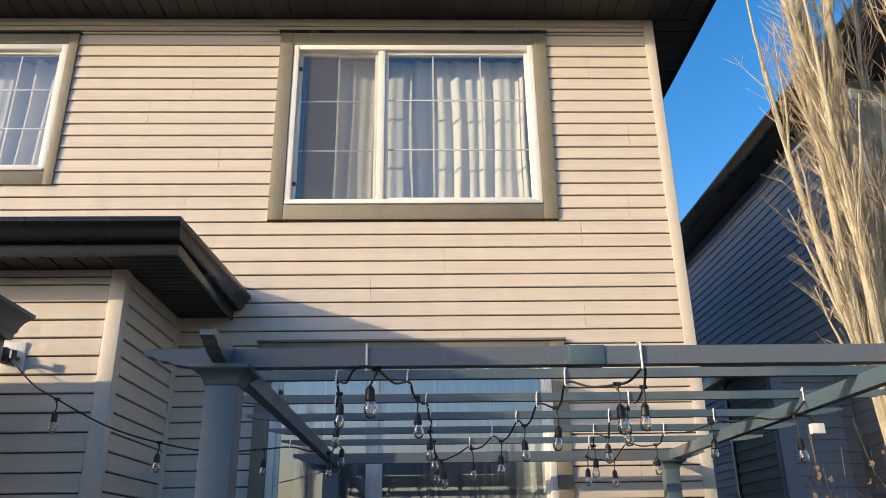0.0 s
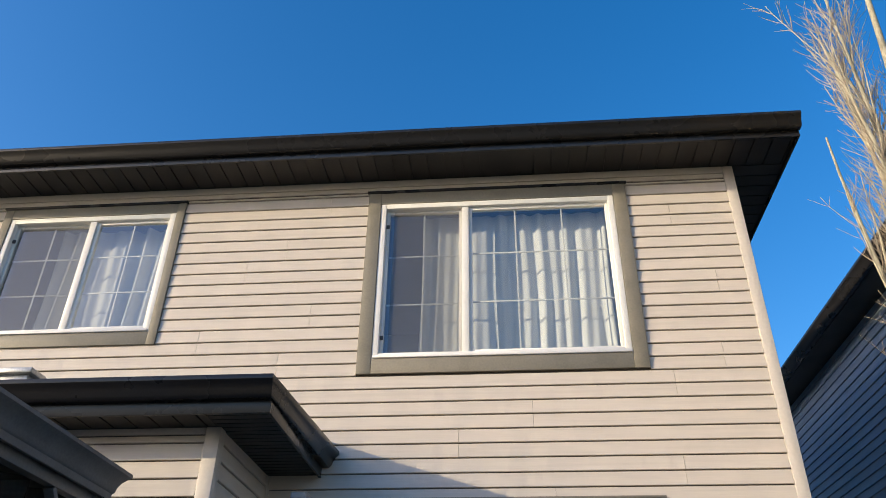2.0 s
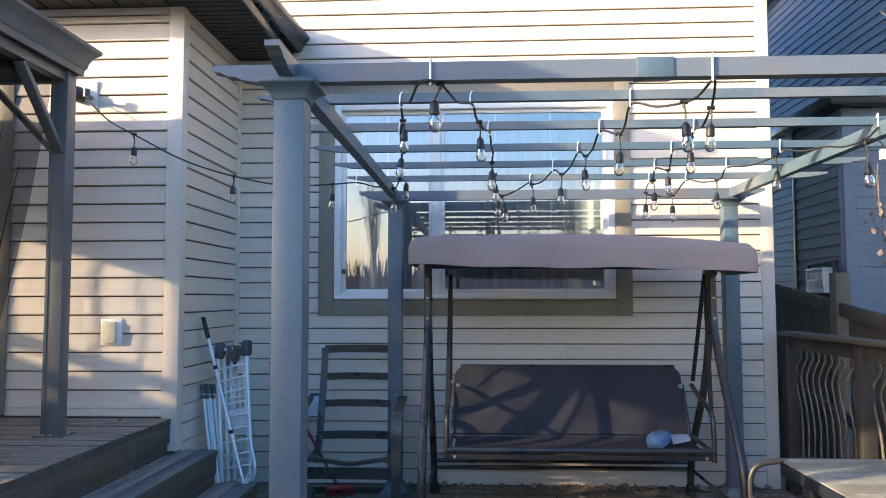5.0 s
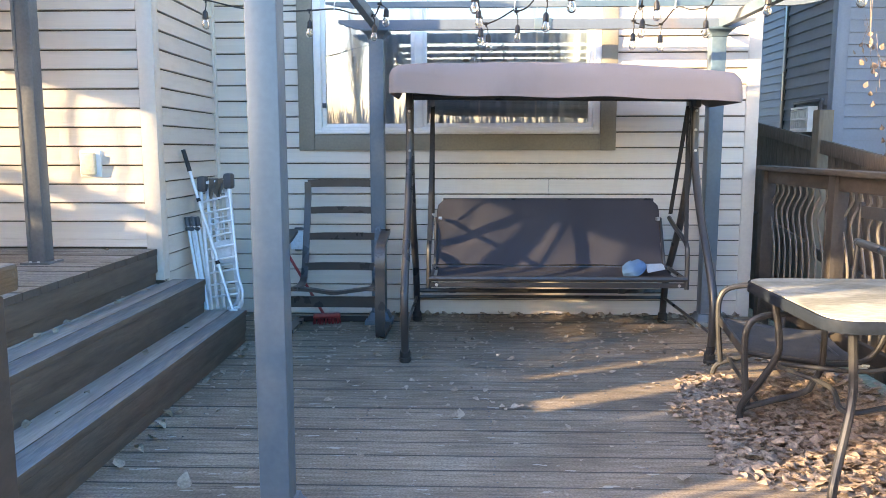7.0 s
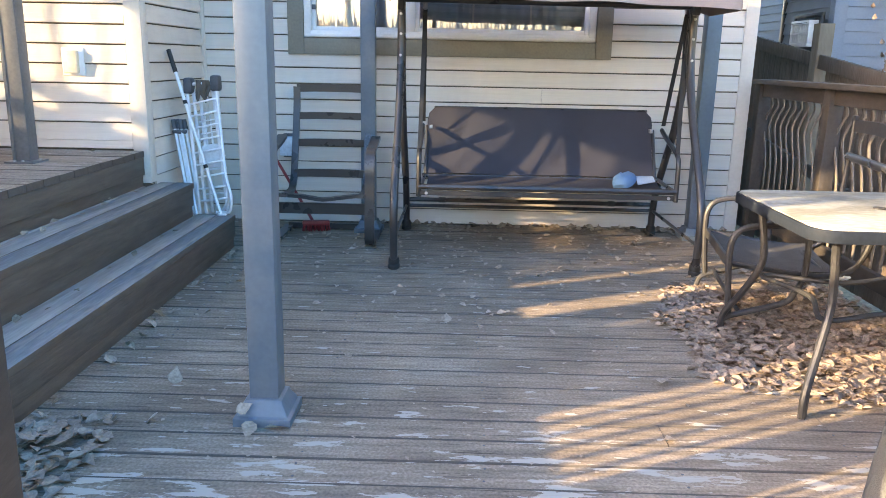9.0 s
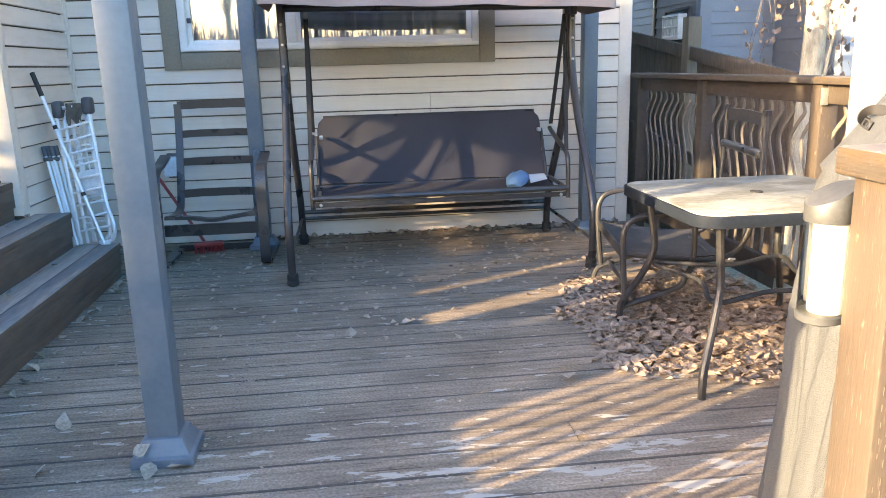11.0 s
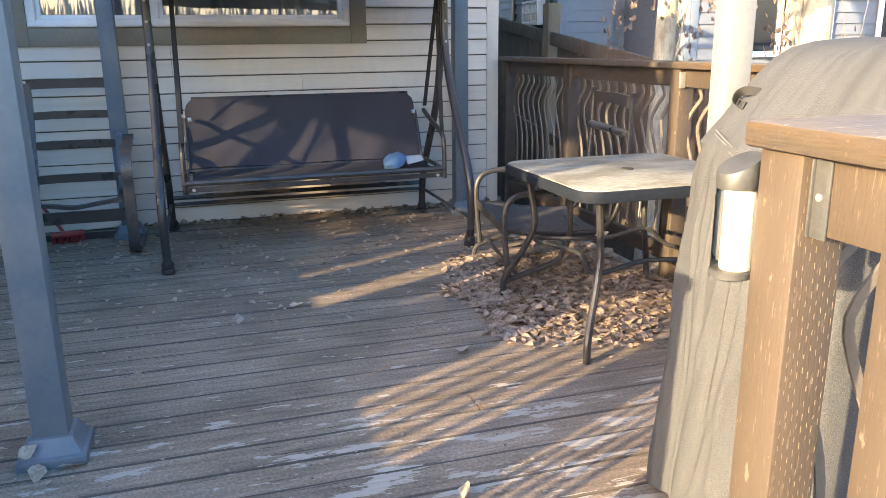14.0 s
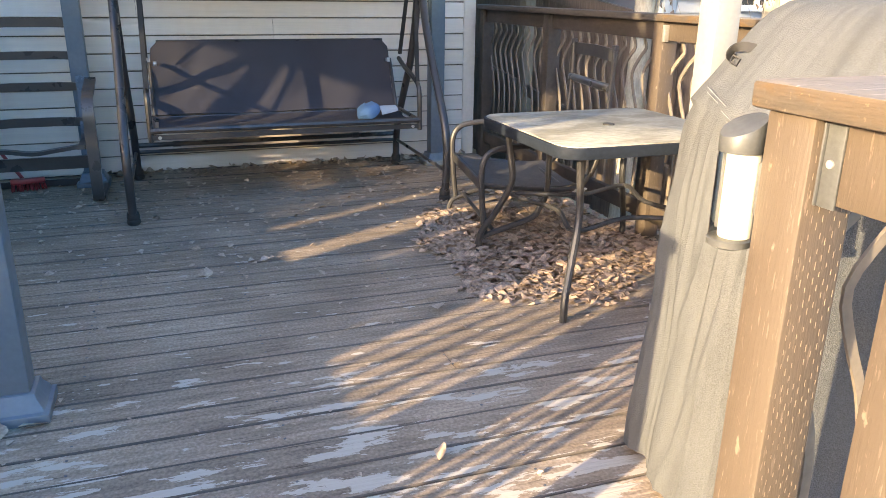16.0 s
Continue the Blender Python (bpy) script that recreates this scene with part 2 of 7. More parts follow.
WHITE = surf("white_vinyl", (0.80, 0.79, 0.76), 0.35, var=0.05, scale=5, fine=50, bump=0.03, fine_var=0.03)
GLASS = glass_pane("window_glass", gain=4.5)
GLASS_COAT = glass_pane("coated_window_glass", (0.95, 0.97, 0.98), 8.0)
CURTAIN = sheer("sheer_curtain", (0.93, 0.94, 0.95), 0.03, 0.1)
INTERIOR = surf("interior_paint", (0.42, 0.39, 0.35), 0.8, var=0.05, bump=0.02)
SHINGLE = surf("dark_asphalt_shingle", (0.05, 0.048, 0.047), 0.9, var=0.3, scale=8, fine=150, bump=0.6, fine_var=0.3)
PERGOLA = surf("grey_painted_steel", (0.065, 0.111, 0.144), 0.42, var=0.15, scale=1.6, fine=45, bump=0.08, other=(0.25, 0.235, 0.22), amount=0.3, fine_var=0.07)
# Lit copy of the pergola paint, with sunlight put into a paler grey.
PERGOLA_LIT = surf("sunlit_grey_steel", (0.205, 0.21, 0.2), 0.45, var=0.12, scale=2.5, fine=45, bump=0.08, other=(0.24, 0.23, 0.21), amount=0.4, edge=(0.58, 0.7), fine_var=0.06)
RUST = surf("rusty_steel", (0.105, 0.132, 0.162), 0.42, var=0.2, scale=1.7, fine=70, bump=0.06, other=(0.23, 0.13, 0.07), amount=0.8, edge=(0.56, 0.72), fine_var=0.06)
DECK = deck_wood("weathered_deck_wood", (0.265, 0.208, 0.16), (0.39, 0.35, 0.3), -2.9, -4.0)
DECK_UP = deck_wood("weathered_upper_deck_wood", (0.28, 0.245, 0.21), (0.4, 0.38, 0.36), -7.0, -9.0)
TREAD = surf("worn_grey_stair_tread", (0.3, 0.275, 0.243), 0.7, var=0.25, scale=1.5, fine=6, bump=0.45, stretch=(12, 1.2, 12), rand=0.1, fine_var=0.2)
TREAD_EDGE = surf("blue_grey_worn_tread_edge", (0.16, 0.17, 0.174), 0.7, var=0.25, scale=1.5, fine=6, bump=0.45, stretch=(12, 1.2, 12), rand=0.1, other=(0.25, 0.22, 0.19), amount=0.8, fine_var=0.2)
RISER = surf("dark_stained_riser", (0.105, 0.081, 0.062), 0.65, var=0.3, scale=2, fine=8, bump=0.3, stretch=(8, 1.2, 10), rand=0.1, fine_var=0.2)
# Shade on the railing by the house is put into this darker stain.
STAIN = surf("shade_dark_stained_wood", (0.036, 0.029, 0.024), 0.62, var=0.3, scale=2.0, fine=7, bump=0.35, stretch=(6, 2, 6), rand=0.12, other=(0.028, 0.023, 0.02), amount=0.7, fine_var=0.2)
CEDAR = surf("orange_brown_stained_post", (0.113, 0.086, 0.064), 0.62, var=0.3, scale=13.0, fine=75, bump=0.12, stretch=(3, 3, 0.35), rand=0.05, other=(0.115, 0.092, 0.072), amount=0.5, edge=(0.6, 0.66), fine_var=0.07)
CAPWOOD = surf("pale_topped_cap_rail", (0.14, 0.098, 0.063), 0.62, var=0.3, scale=2.2, fine=14, bump=0.35, stretch=(7, 1.5, 15), rand=0.05, other=(0.098, 0.083, 0.067), amount=0.9, edge=(0.4, 0.6), fine_var=0.2)
marked(CEDAR, noise_mask(CEDAR, (3, 3, 2), 0.35, 0.65), (0.092, 0.069, 0.052), 0.5)
marked(CEDAR, noise_mask(CEDAR, (16, 16, 9), 0.7, 0.76), (0.165, 0.09, 0.032), 0.6)
marked(CEDAR, noise_mask(CEDAR, (170, 170, 30), 0.64, 0.68), (0.19, 0.152, 0.115), 0.8)
marked(CEDAR, noise_mask(CEDAR, (190, 190, 22), 0.3, 0.345), (0.025, 0.018, 0.013), 0.6)
marked(CEDAR, noise_mask(CEDAR, (24, 24, 14), 0.7, 0.73, 6), (0.18, 0.147, 0.112), 0.75)
marked(CAPWOOD, noise_mask(CAPWOOD, (9, 7, 14), 0.55, 0.63), (0.19, 0.1, 0.03), 0.75)
# Upward faces are set paler and greyer than the sides.
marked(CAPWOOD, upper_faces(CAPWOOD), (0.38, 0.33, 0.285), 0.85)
marked(CAPWOOD, noise_mask(CAPWOOD, (14, 110, 120), 0.62, 0.67), (0.14, 0.12, 0.1), 0.7)
marked(CAPWOOD, noise_mask(CAPWOOD, (7, 90, 90), 0.3, 0.36), (0.03, 0.023, 0.018), 0.6)
# Shaded copy of the cap rail wood.
CAPSHADE = surf("shade_brown_cap_rail", (0.045, 0.038, 0.032), 0.65, var=0.3, scale=2.2, fine=8, bump=0.4, stretch=(9, 1.6, 9), other=(0.068, 0.057, 0.047), amount=0.6, fine_var=0.2)
BALUSTER = surf("tan_metal_baluster", (0.15, 0.128, 0.105), 0.5, var=0.25, scale=6, fine=60, bump=0.08, fine_var=0.1)
FENCE = surf("grey_brown_fence_wood", (0.105, 0.08, 0.062), 0.75, var=0.3, scale=2, fine=7, bump=0.4, stretch=(8, 8, 1.5), rand=0.12, other=(0.14, 0.118, 0.1), amount=0.6, fine_var=0.2)
STEEL = surf("black_coated_steel", (0.03, 0.03, 0.032), 0.3, var=0.2, scale=6, fine=80, bump=0.03, fine_var=0.1)
BRONZE = surf("worn_bronze_tube", (0.022, 0.022, 0.024), 0.48, var=0.3, scale=9, fine=70, bump=0.06, other=(0.065, 0.063, 0.061), amount=0.5, edge=(0.55, 0.72))
CLOTH = surf("dark_plum_grey_sling", (0.031, 0.031, 0.042), 0.8, var=0.12, scale=2, fine=400, bump=0.15, fine_var=0.12)
CANOPY = surf("faded_mauve_canvas", (0.27, 0.22, 0.215), 0.8, var=0.12, scale=2.2, fine=300, bump=0.12, fine_var=0.06)
COVER = surf("grey_woven_cover", (0.057, 0.063, 0.067), 0.85, var=0.12, scale=2.5, fine=330, bump=0.35, fine_var=0.34, other=(0.05, 0.054, 0.056))
RUBBER = surf("black_rubber", (0.018, 0.018, 0.018), 0.7, bump=0.05)
ALU = surf("brushed_aluminium", (0.72, 0.73, 0.74), 0.36, 0.35, var=0.12, scale=9, fine=90, bump=0.05, stretch=(6, 6, 1))
GREY_PLASTIC = surf("dark_grey_plastic", (0.06, 0.066, 0.075), 0.5, bump=0.05)
GALV = surf("galvanised_steel", (0.5, 0.5, 0.49), 0.45, 0.8, var=0.2, scale=25, fine=120, bump=0.05)
TABLE = surf("pale_weathered_tabletop", (0.27, 0.265, 0.222), 0.5, var=0.25, scale=1.5, fine=9, bump=0.3, stretch=(3.2, 6, 6), other=(0.17, 0.163, 0.128), amount=1.0, edge=(0.45, 0.6), fine_var=0.24)
# Darker copy of the leaf colour, holding the shade on the trees.
TREE_LEAF_SHADE = surf("shaded_brown_hanging_leaf", (0.16, 0.118, 0.096), 0.75, var=0.35, scale=14, fine=90, bump=0.2, fine_var=0.25)
LEAF = surf("dry_tan_leaf", (0.31, 0.23, 0.175), 0.75, var=0.35, scale=14, fine=90, bump=0.2, other=(0.19, 0.135, 0.105), amount=0.8, edge=(0.4, 0.6), fine_var=0.25)
BARK = surf("pale_aspen_bark", (0.4, 0.37, 0.285), 0.8, var=0.35, scale=5, fine=40, bump=0.45, stretch=(3, 3, 1), other=(0.17, 0.155, 0.125), amount=0.7, edge=(0.55, 0.68), fine_var=0.2)
TWIG = surf("tan_twig_bark", (0.36, 0.295, 0.225), 0.8, var=0.3, scale=9, fine=60, bump=0.2)
NEIGHBOUR = surf("blue_grey_siding", (0.22, 0.28, 0.34), 0.55, var=0.06, scale=1, fine=9, bump=0.1, stretch=(6, 1, 40), rand=0.04, fine_var=0.05)
NEIGHBOUR_TRIM = surf("pale_blue_grey_trim", (0.2, 0.255, 0.315), 0.5, var=0.06, bump=0.05, fine_var=0.05)
# Darker siding colour; on the south wall it stands for shade.
NEIGHBOUR_DARK = surf("darker_grey_siding", (0.19, 0.212, 0.24), 0.55, var=0.06, scale=1, fine=9, bump=0.1, rand=0.04, fine_var=0.05)
NET = sheer("black_mosquito_net", (0.02, 0.02, 0.019), 0.42)
NET_DENSE = sheer("black_folded_net", (0.02, 0.02, 0.019), 0.1)
NET_THIN = sheer("thin_grey_net", (0.045, 0.045, 0.043), 0.36)
NET_OPEN = sheer("black_open_net", (0.02, 0.02, 0.019), 0.42)
GRIME = surf("dark_board_edge", (0.085, 0.07, 0.058), 0.9, bump=0.1)
# Wall backing whose dark colour supplies the shadow lines under the siding laps.
LAP_SHADE = surf("lap_shade_backing", (0.10, 0.085, 0.07), 0.9, bump=0.05)
GAZEBO = surf("charcoal_gazebo_metal", (0.115, 0.122, 0.126), 0.42, var=0.2, scale=3, fine=60, bump=0.05)
RED = surf("red_plastic", (0.30, 0.03, 0.035), 0.4, bump=0.03)
DENIM = surf("faded_blue_denim", (0.065, 0.17, 0.31), 0.85, var=0.1, scale=12, fine=300, bump=0.2)
STRAP = surf("black_webbing", (0.016, 0.016, 0.017), 0.7, bump=0.1)
CABLE = surf("black_cable", (0.014, 0.014, 0.014), 0.5, bump=0.02)
SOCKET = surf("black_bulb_socket", (0.018, 0.017, 0.016), 0.45, bump=0.03)
BULB = glass_pane("clear_bulb_glass", (0.93, 0.91, 0.86), 2.2)
FILAMENT = surf("amber_filament", (0.55, 0.4, 0.2), 0.4, bump=0)
FROST = surf("white_frosted_lens", (0.85, 0.86, 0.84), 0.3, bump=0.02, fine_var=0.02)
CREAM = surf("cream_plastic", (0.62, 0.56, 0.42), 0.45, bump=0.03)
LEAF_PALE = surf("pale_dry_leaf", (0.35, 0.275, 0.21), 0.75, var=0.3, scale=14, fine=90, bump=0.2, other=(0.25, 0.18, 0.13), amount=0.8, edge=(0.45, 0.6), fine_var=0.25)
# The shade on the table's edge is put into this near-black colour.
RIM = surf("shade_slate_rim", (0.013, 0.018, 0.026), 0.65, spec=0.1, bump=0.04)
LAMP_METAL = surf("dull_grey_metal", (0.075, 0.08, 0.082), 0.45, 0.3, var=0.2, scale=25, fine=120, bump=0.05)
SOIL = surf("dormant_lawn", (0.30, 0.26, 0.17), 0.95, var=0.3, scale=0.7, fine=25, bump=0.8, other=(0.2, 0.17, 0.11), amount=0.8, fine_var=0.3)
PLAIN_WALL = surf("distant_house_wall", (0.42, 0.38, 0.33), 0.8, bump=0.05)


# ---- building blocks ----
class Geo:
    """Collects faces of one part before they become a mesh."""

    def __init__(self):
        self.v, self.f = [], []

    def quad(self, *pts):
        k = len(self.v)
        self.v += [tuple(p) for p in pts]
        self.f.append(tuple(range(k, k + len(pts))))
        return self

    def box(self, x0, x1, y0, y1, z0, z1, m=None):
        k = len(self.v)
        pts = [Vector((x, y, z)) for z in (z0, z1) for y in (y0, y1) for x in (x0, x1)]
        self.v += [tuple(m @ p if m else p) for p in pts]
        for a in ((0, 2, 3, 1), (4, 5, 7, 6), (0, 1, 5, 4), (2, 6, 7, 3), (0, 4, 6, 2), (1, 3, 7, 5)):
            self.f.append(tuple(k + i for i in a))
        return self

    def sweep(self, pts, prof, closed=False, up=None, sizes=None):
        """A closed profile of (u, v) pairs carried along a line of points."""
        pts = [Vector(p) for p in pts]
        n, k0, c = len(pts), len(self.v), len(prof)
        side = None
        for i, p in enumerate(pts):
            a = pts[i - 1] if i or closed else pts[i]
            b = pts[(i + 1) % n] if i + 1 < n or closed else pts[i]
            t = (b - a).normalized()
            if up is not None:
                side = t.cross(Vector(up)).normalized()
            elif side is None:
                side = t.cross(Vector((0, 0, 1)) if abs(t.z) < 0.9 else Vector((1, 0, 0))).normalized()
            else:
                side = (side - t * side.dot(t)).normalized()
            top = side.cross(t)
            s = sizes[i] if sizes else 1.0
            for u, w in prof:
                self.v.append(tuple(p + side * u * s + top * w * s))
        for i in range(n if closed else n - 1):
            a, b = k0 + i * c, k0 + (i + 1) % n * c
            for j in range(c):
                self.f.append((a + j, a + (j + 1) % c, b + (j + 1) % c, b + j))
        if not closed:
            self.f.append(tuple(k0 + j for j in range(c))[::-1])
            self.f.append(tuple(k0 + (n - 1) * c + j for j in range(c)))
        return self

    def tube(self, pts, r, n=8, closed=False, sizes=None):
        return self.sweep(pts, [(r * math.cos(2 * math.pi * i / n), r * math.sin(2 * math.pi * i / n)) for i in range(n)], closed, None, sizes)

    def bar(self, pts, w, h, up=(0, 0, 1), closed=False):
        return self.sweep(pts, [(-w / 2, -h / 2), (w / 2, -h / 2), (w / 2, h / 2), (-w / 2, h / 2)], closed, up)

    def lathe(self, prof, m=None, n=16):
        """Rings of (radius, height), stood on the z axis of m."""
        k, c = len(self.v), len(prof)
        for r, z in prof:
            for i in range(n):
                p = Vector((r * math.cos(2 * math.pi * i / n), r * math.sin(2 * math.pi * i / n), z))
                self.v.append(tuple(m @ p if m else p))
        for j in range(c - 1):
            for i in range(n):
                self.f.append((k + j * n + i, k + j * n + (i + 1) % n, k + (j + 1) * n + (i + 1) % n, k + (j + 1) * n + i))
        self.f.append(tuple(k + i for i in range(n))[::-1])
        self.f.append(tuple(k + (c - 1) * n + i for i in range(n)))
        return self

    def grid(self, rows):
        """A sheet from rows of points."""
        k, c = len(self.v), len(rows[0])
        for r in rows:
            self.v += [tuple(p) for p in r]
        for j in range(len(rows) - 1):
            for i in range(c - 1):
                a = k + j * c + i
                self.f.append((a, a + 1, a + c + 1, a + c))
        return self

    def mesh(self, name, material, bevel=0.0, smooth=True, thick=0.0):
        me = bpy.data.meshes.new(name)
        me.from_pydata(self.v, [], self.f)
        if bevel or thick:
            bm = bmesh.new()
            bm.from_mesh(me)
            if thick:
                bmesh.ops.recalc_face_normals(bm, faces=bm.faces)
                bmesh.ops.solidify(bm, geom=bm.faces[:], thickness=thick)
            if bevel:
                es = [e for e in bm.edges if len(e.link_faces) == 2 and e.calc_face_angle(0) > 0.6]
                bmesh.ops.bevel(bm, geom=es, offset=bevel, segments=2, profile=0.5, affect="EDGES", clamp_overlap=True)
            bm.to_mesh(me)
            bm.free()
        me.materials.append(material)
        if smooth:
            me.polygons.foreach_set("use_smooth", [True] * len(me.polygons))
            me.set_sharp_from_angle(angle=radians(38))
        me.update()
        return me


def part(name, geo, material, parent, label="", bevel=0.0, smooth=True, thick=0.0):
    """One mesh as a part of a thing (an Empty) or of another part, given in world places."""
    me = geo if isinstance(geo, bpy.types.Mesh) else geo.mesh(name, material, bevel, smooth, thick)
    ob = new(name, me)
    ob.parent = parent
    if parent.type == "EMPTY":
        ob.matrix_parent_inverse = Matrix.Translation(-parent.location)
    return tagged(ob, label)


def thing(name, label, category, at, group="", kind=""):
    ob = new(name)
    ob.location = at
    ob.empty_display_size = 0.1
    return tagged(ob, label, category, group, kind)


def solid(name, geo, material, label="", category="", kind="", bevel=0.0, smooth=True, thick=0.0):
    return tagged(new(name, geo.mesh(name, material, bevel, smooth, thick)), label, category, "", kind)


def spline(pts, steps=6, closed=False):
    """Points of a smooth line through pts."""
    pts = [Vector(p) for p in pts]
    n, out = len(pts), []
    for i in range(n if closed else n - 1):
        if closed:
            p0, p1, p2, p3 = pts[i - 1], pts[i], pts[(i + 1) % n], pts[(i + 2) % n]
        else:
            p0, p1, p2, p3 = pts[max(i - 1, 0)], pts[i], pts[i + 1], pts[min(i + 2, n - 1)]
        for s in range(steps):
            t = s / steps
            out.append(0.5 * (2 * p1 + (p2 - p0) * t + (2 * p0 - 5 * p1 + 4 * p2 - p3) * t * t + (3 * p1 - p0 - 3 * p2 + p3) * t ** 3))
    if not closed:
        out.append(pts[-1])
    return out


# ---- ground ----
g = Geo()
ring = [(-400, -400), (400, -400), (400, 400), (-400, 400)]
g.quad(*[(x, y, -0.55) for x, y in ring])
solid("ground", g, SOIL, "dry dormant lawn and soil round the houses", "ground", "structure")


# ---- the house ----
def wall_sheet(name, x0, x1, z0, z1, y0, y1, holes, material, parent=None):
    """A wall along x with real openings through its thickness."""
    xs = sorted({x0, x1, *[h[0] for h in holes], *[h[1] for h in holes]})
    zs = sorted({z0, z1, *[h[2] for h in holes], *[h[3] for h in holes]})
    g = Geo()
    for a, b in zip(xs, xs[1:]):
        for c, d in zip(zs, zs[1:]):
            if any(h[0] <= a and b <= h[1] and h[2] <= c and d <= h[3] for h in holes):
                continue
            g.quad((a, y0, c), (b, y0, c), (b, y0, d), (a, y0, d))
            g.quad((a, y1, c), (a, y1, d), (b, y1, d), (b, y1, c))
    for a, b, c, d in [(x0, x1, z0, z1), *holes]:
        g.quad((a, y0, c), (a, y1, c), (b, y1, c), (b, y0, c))
        g.quad((a, y0, d), (b, y0, d), (b, y1, d), (a, y1, d))
        g.quad((a, y0, c), (a, y0, d), (a, y1, d), (a, y1, c))
        g.quad((b, y0, c), (b, y1, c), (b, y1, d), (b, y0, d))
    return solid(name, g, material, kind="structure", smooth=False)


W1 = (-1.074, 1.074, 1.39, 2.915)
W2 = (-1.075, 1.105, 4.24, 5.845)
W3 = (-4.79, -3.1, 4.56, 5.845)
PATIO = (-4.9, -3.03, 0.68, 2.79)
CORNER_X, BUMP_X, BUMP_Y, EXPO = 2.225, -1.85, -1.13, 0.1143
wall_back = wall_sheet("wall_back", -8.0, CORNER_X, -0.5, 6.16, 0.0, 0.16, [W1, W2, W3], LAP_SHADE)
tagged(wall_back, "taupe vinyl lap siding on the back wall of the house", "wall")
wall_bump = wall_sheet("wall_bump_front", -8.0, BUMP_X, -0.5, 3.3, BUMP_Y, BUMP_Y + 0.16, [PATIO], LAP_SHADE)
tagged(wall_bump, "taupe vinyl lap siding on the front of the house bay", "wall")
wall_bump_side = solid("wall_bump_side", Geo().box(BUMP_X - 0.16, BUMP_X, BUMP_Y + 0.16, 0.0, -0.5, 3.3), LAP_SHADE, "taupe vinyl lap siding on the side of the house bay", "wall", "structure", smooth=False)
wall_side = solid("wall_side", Geo().box(CORNER_X - 0.16, CORNER_X, 0.16, 9.0, -0.5, 6.16), LAP_SHADE, "taupe siding on the side wall of the house", "wall", "structure", smooth=False)
solid("wall_far", Geo().box(-8.0, CORNER_X, 9.0, 9.16, -0.5, 6.16), VINYL_TRIM, "taupe siding on the far wall of the house", "wall", "structure", smooth=False)
solid("wall_left", Geo().box(-8.16, -8.0, BUMP_Y, 9.16, -0.5, 6.16), VINYL_TRIM, "taupe siding on the left wall of the house", "wall", "structure", smooth=False)

# rooms behind the windows
for nm, (x0, x1, y0, y1, z0, z1) in {"room_lower": (-1.8, 2.05, 0.161, 3.2, 0.4, 3.2), "room_upper": (-7.9, 2.05, 0.161, 3.4, 3.45, 6.14), "room_bay": (-7.9, -2.02, BUMP_Y + 0.161, 1.8, 0.66, 3.25)}.items():
    g = Geo()
    g.quad((x0, y1, z0), (x0, y1, z1), (x1, y1, z1), (x1, y1, z0))
    g.quad((x0, y0, z0), (x0, y1, z0), (x1, y1, z0), (x1, y0, z0))
    g.quad((x0, y0, z1), (x1, y0, z1), (x1, y1, z1), (x0, y1, z1))
    g.quad((x0, y0, z0), (x0, y0, z1), (x0, y1, z1), (x0, y1, z0))
    g.quad((x1, y0, z0), (x1, y1, z0), (x1, y1, z1), (x1, y0, z1))
    solid("wall_" + nm, g, INTERIOR, "plain painted walls of a dim room", "wall", "structure", smooth=False)

# corner posts, starter and frieze boards of the siding
part("corner_post", Geo().box(CORNER_X - 0.075, CORNER_X + 0.022, -0.022, 0.0, -0.02, 6.13).box(CORNER_X, CORNER_X + 0.022, 0.0, 0.09, -0.02, 6.13), VINYL_TRIM, wall_back, "taupe vinyl outside corner post", bevel=0.005)
part("corner_post", Geo().box(BUMP_X - 0.08, BUMP_X + 0.022, BUMP_Y - 0.022, BUMP_Y, 0.46, 3.27).box(BUMP_X, BUMP_X + 0.022, BUMP_Y, BUMP_Y + 0.075, 0.46, 3.27), VINYL_TRIM, wall_bump, "taupe vinyl outside corner post", bevel=0.006)
part("inside_corner_strip", Geo().box(BUMP_X, BUMP_X + 0.02, -0.045, -0.018, 0.0, 3.27).box(BUMP_X + 0.002, BUMP_X + 0.035, -0.022, 0.0, 0.0, 3.268), VINYL_TRIM, wall_bump_side, "narrow taupe inside corner strip", bevel=0.004)
part("frieze_board", Geo().box(-8.0, CORNER_X - 0.076, -0.016, 0.0, 6.005, 6.05).box(-8.0, CORNER_X - 0.076, -0.024, 0.0, 6.055, 6.128), VINYL_TRIM, wall_back, "taupe frieze strip under the eave", bevel=0.003)
part("frieze_board", Geo().box(-8.0, BUMP_X - 0.082, BUMP_Y - 0.02, BUMP_Y, 3.225, 3.268), VINYL_TRIM, wall_bump, bevel=0.003)


def k_gutter(line, out):
    """An ogee gutter carried along a line; out is the side it swells towards."""
    prof = [(0, 0), (0.055, 0), (0.075, 0.02), (0.082, 0.05), (0.11, 0.085), (0.125, 0.1), (0.125, 0.13), (0.115, 0.13), (0.112, 0.108), (0.0, 0.108)]
    return Geo().sweep(line, [(out * u, v) for u, v in (prof if out > 0 else prof[::-1])], up=(0, 0, 1))


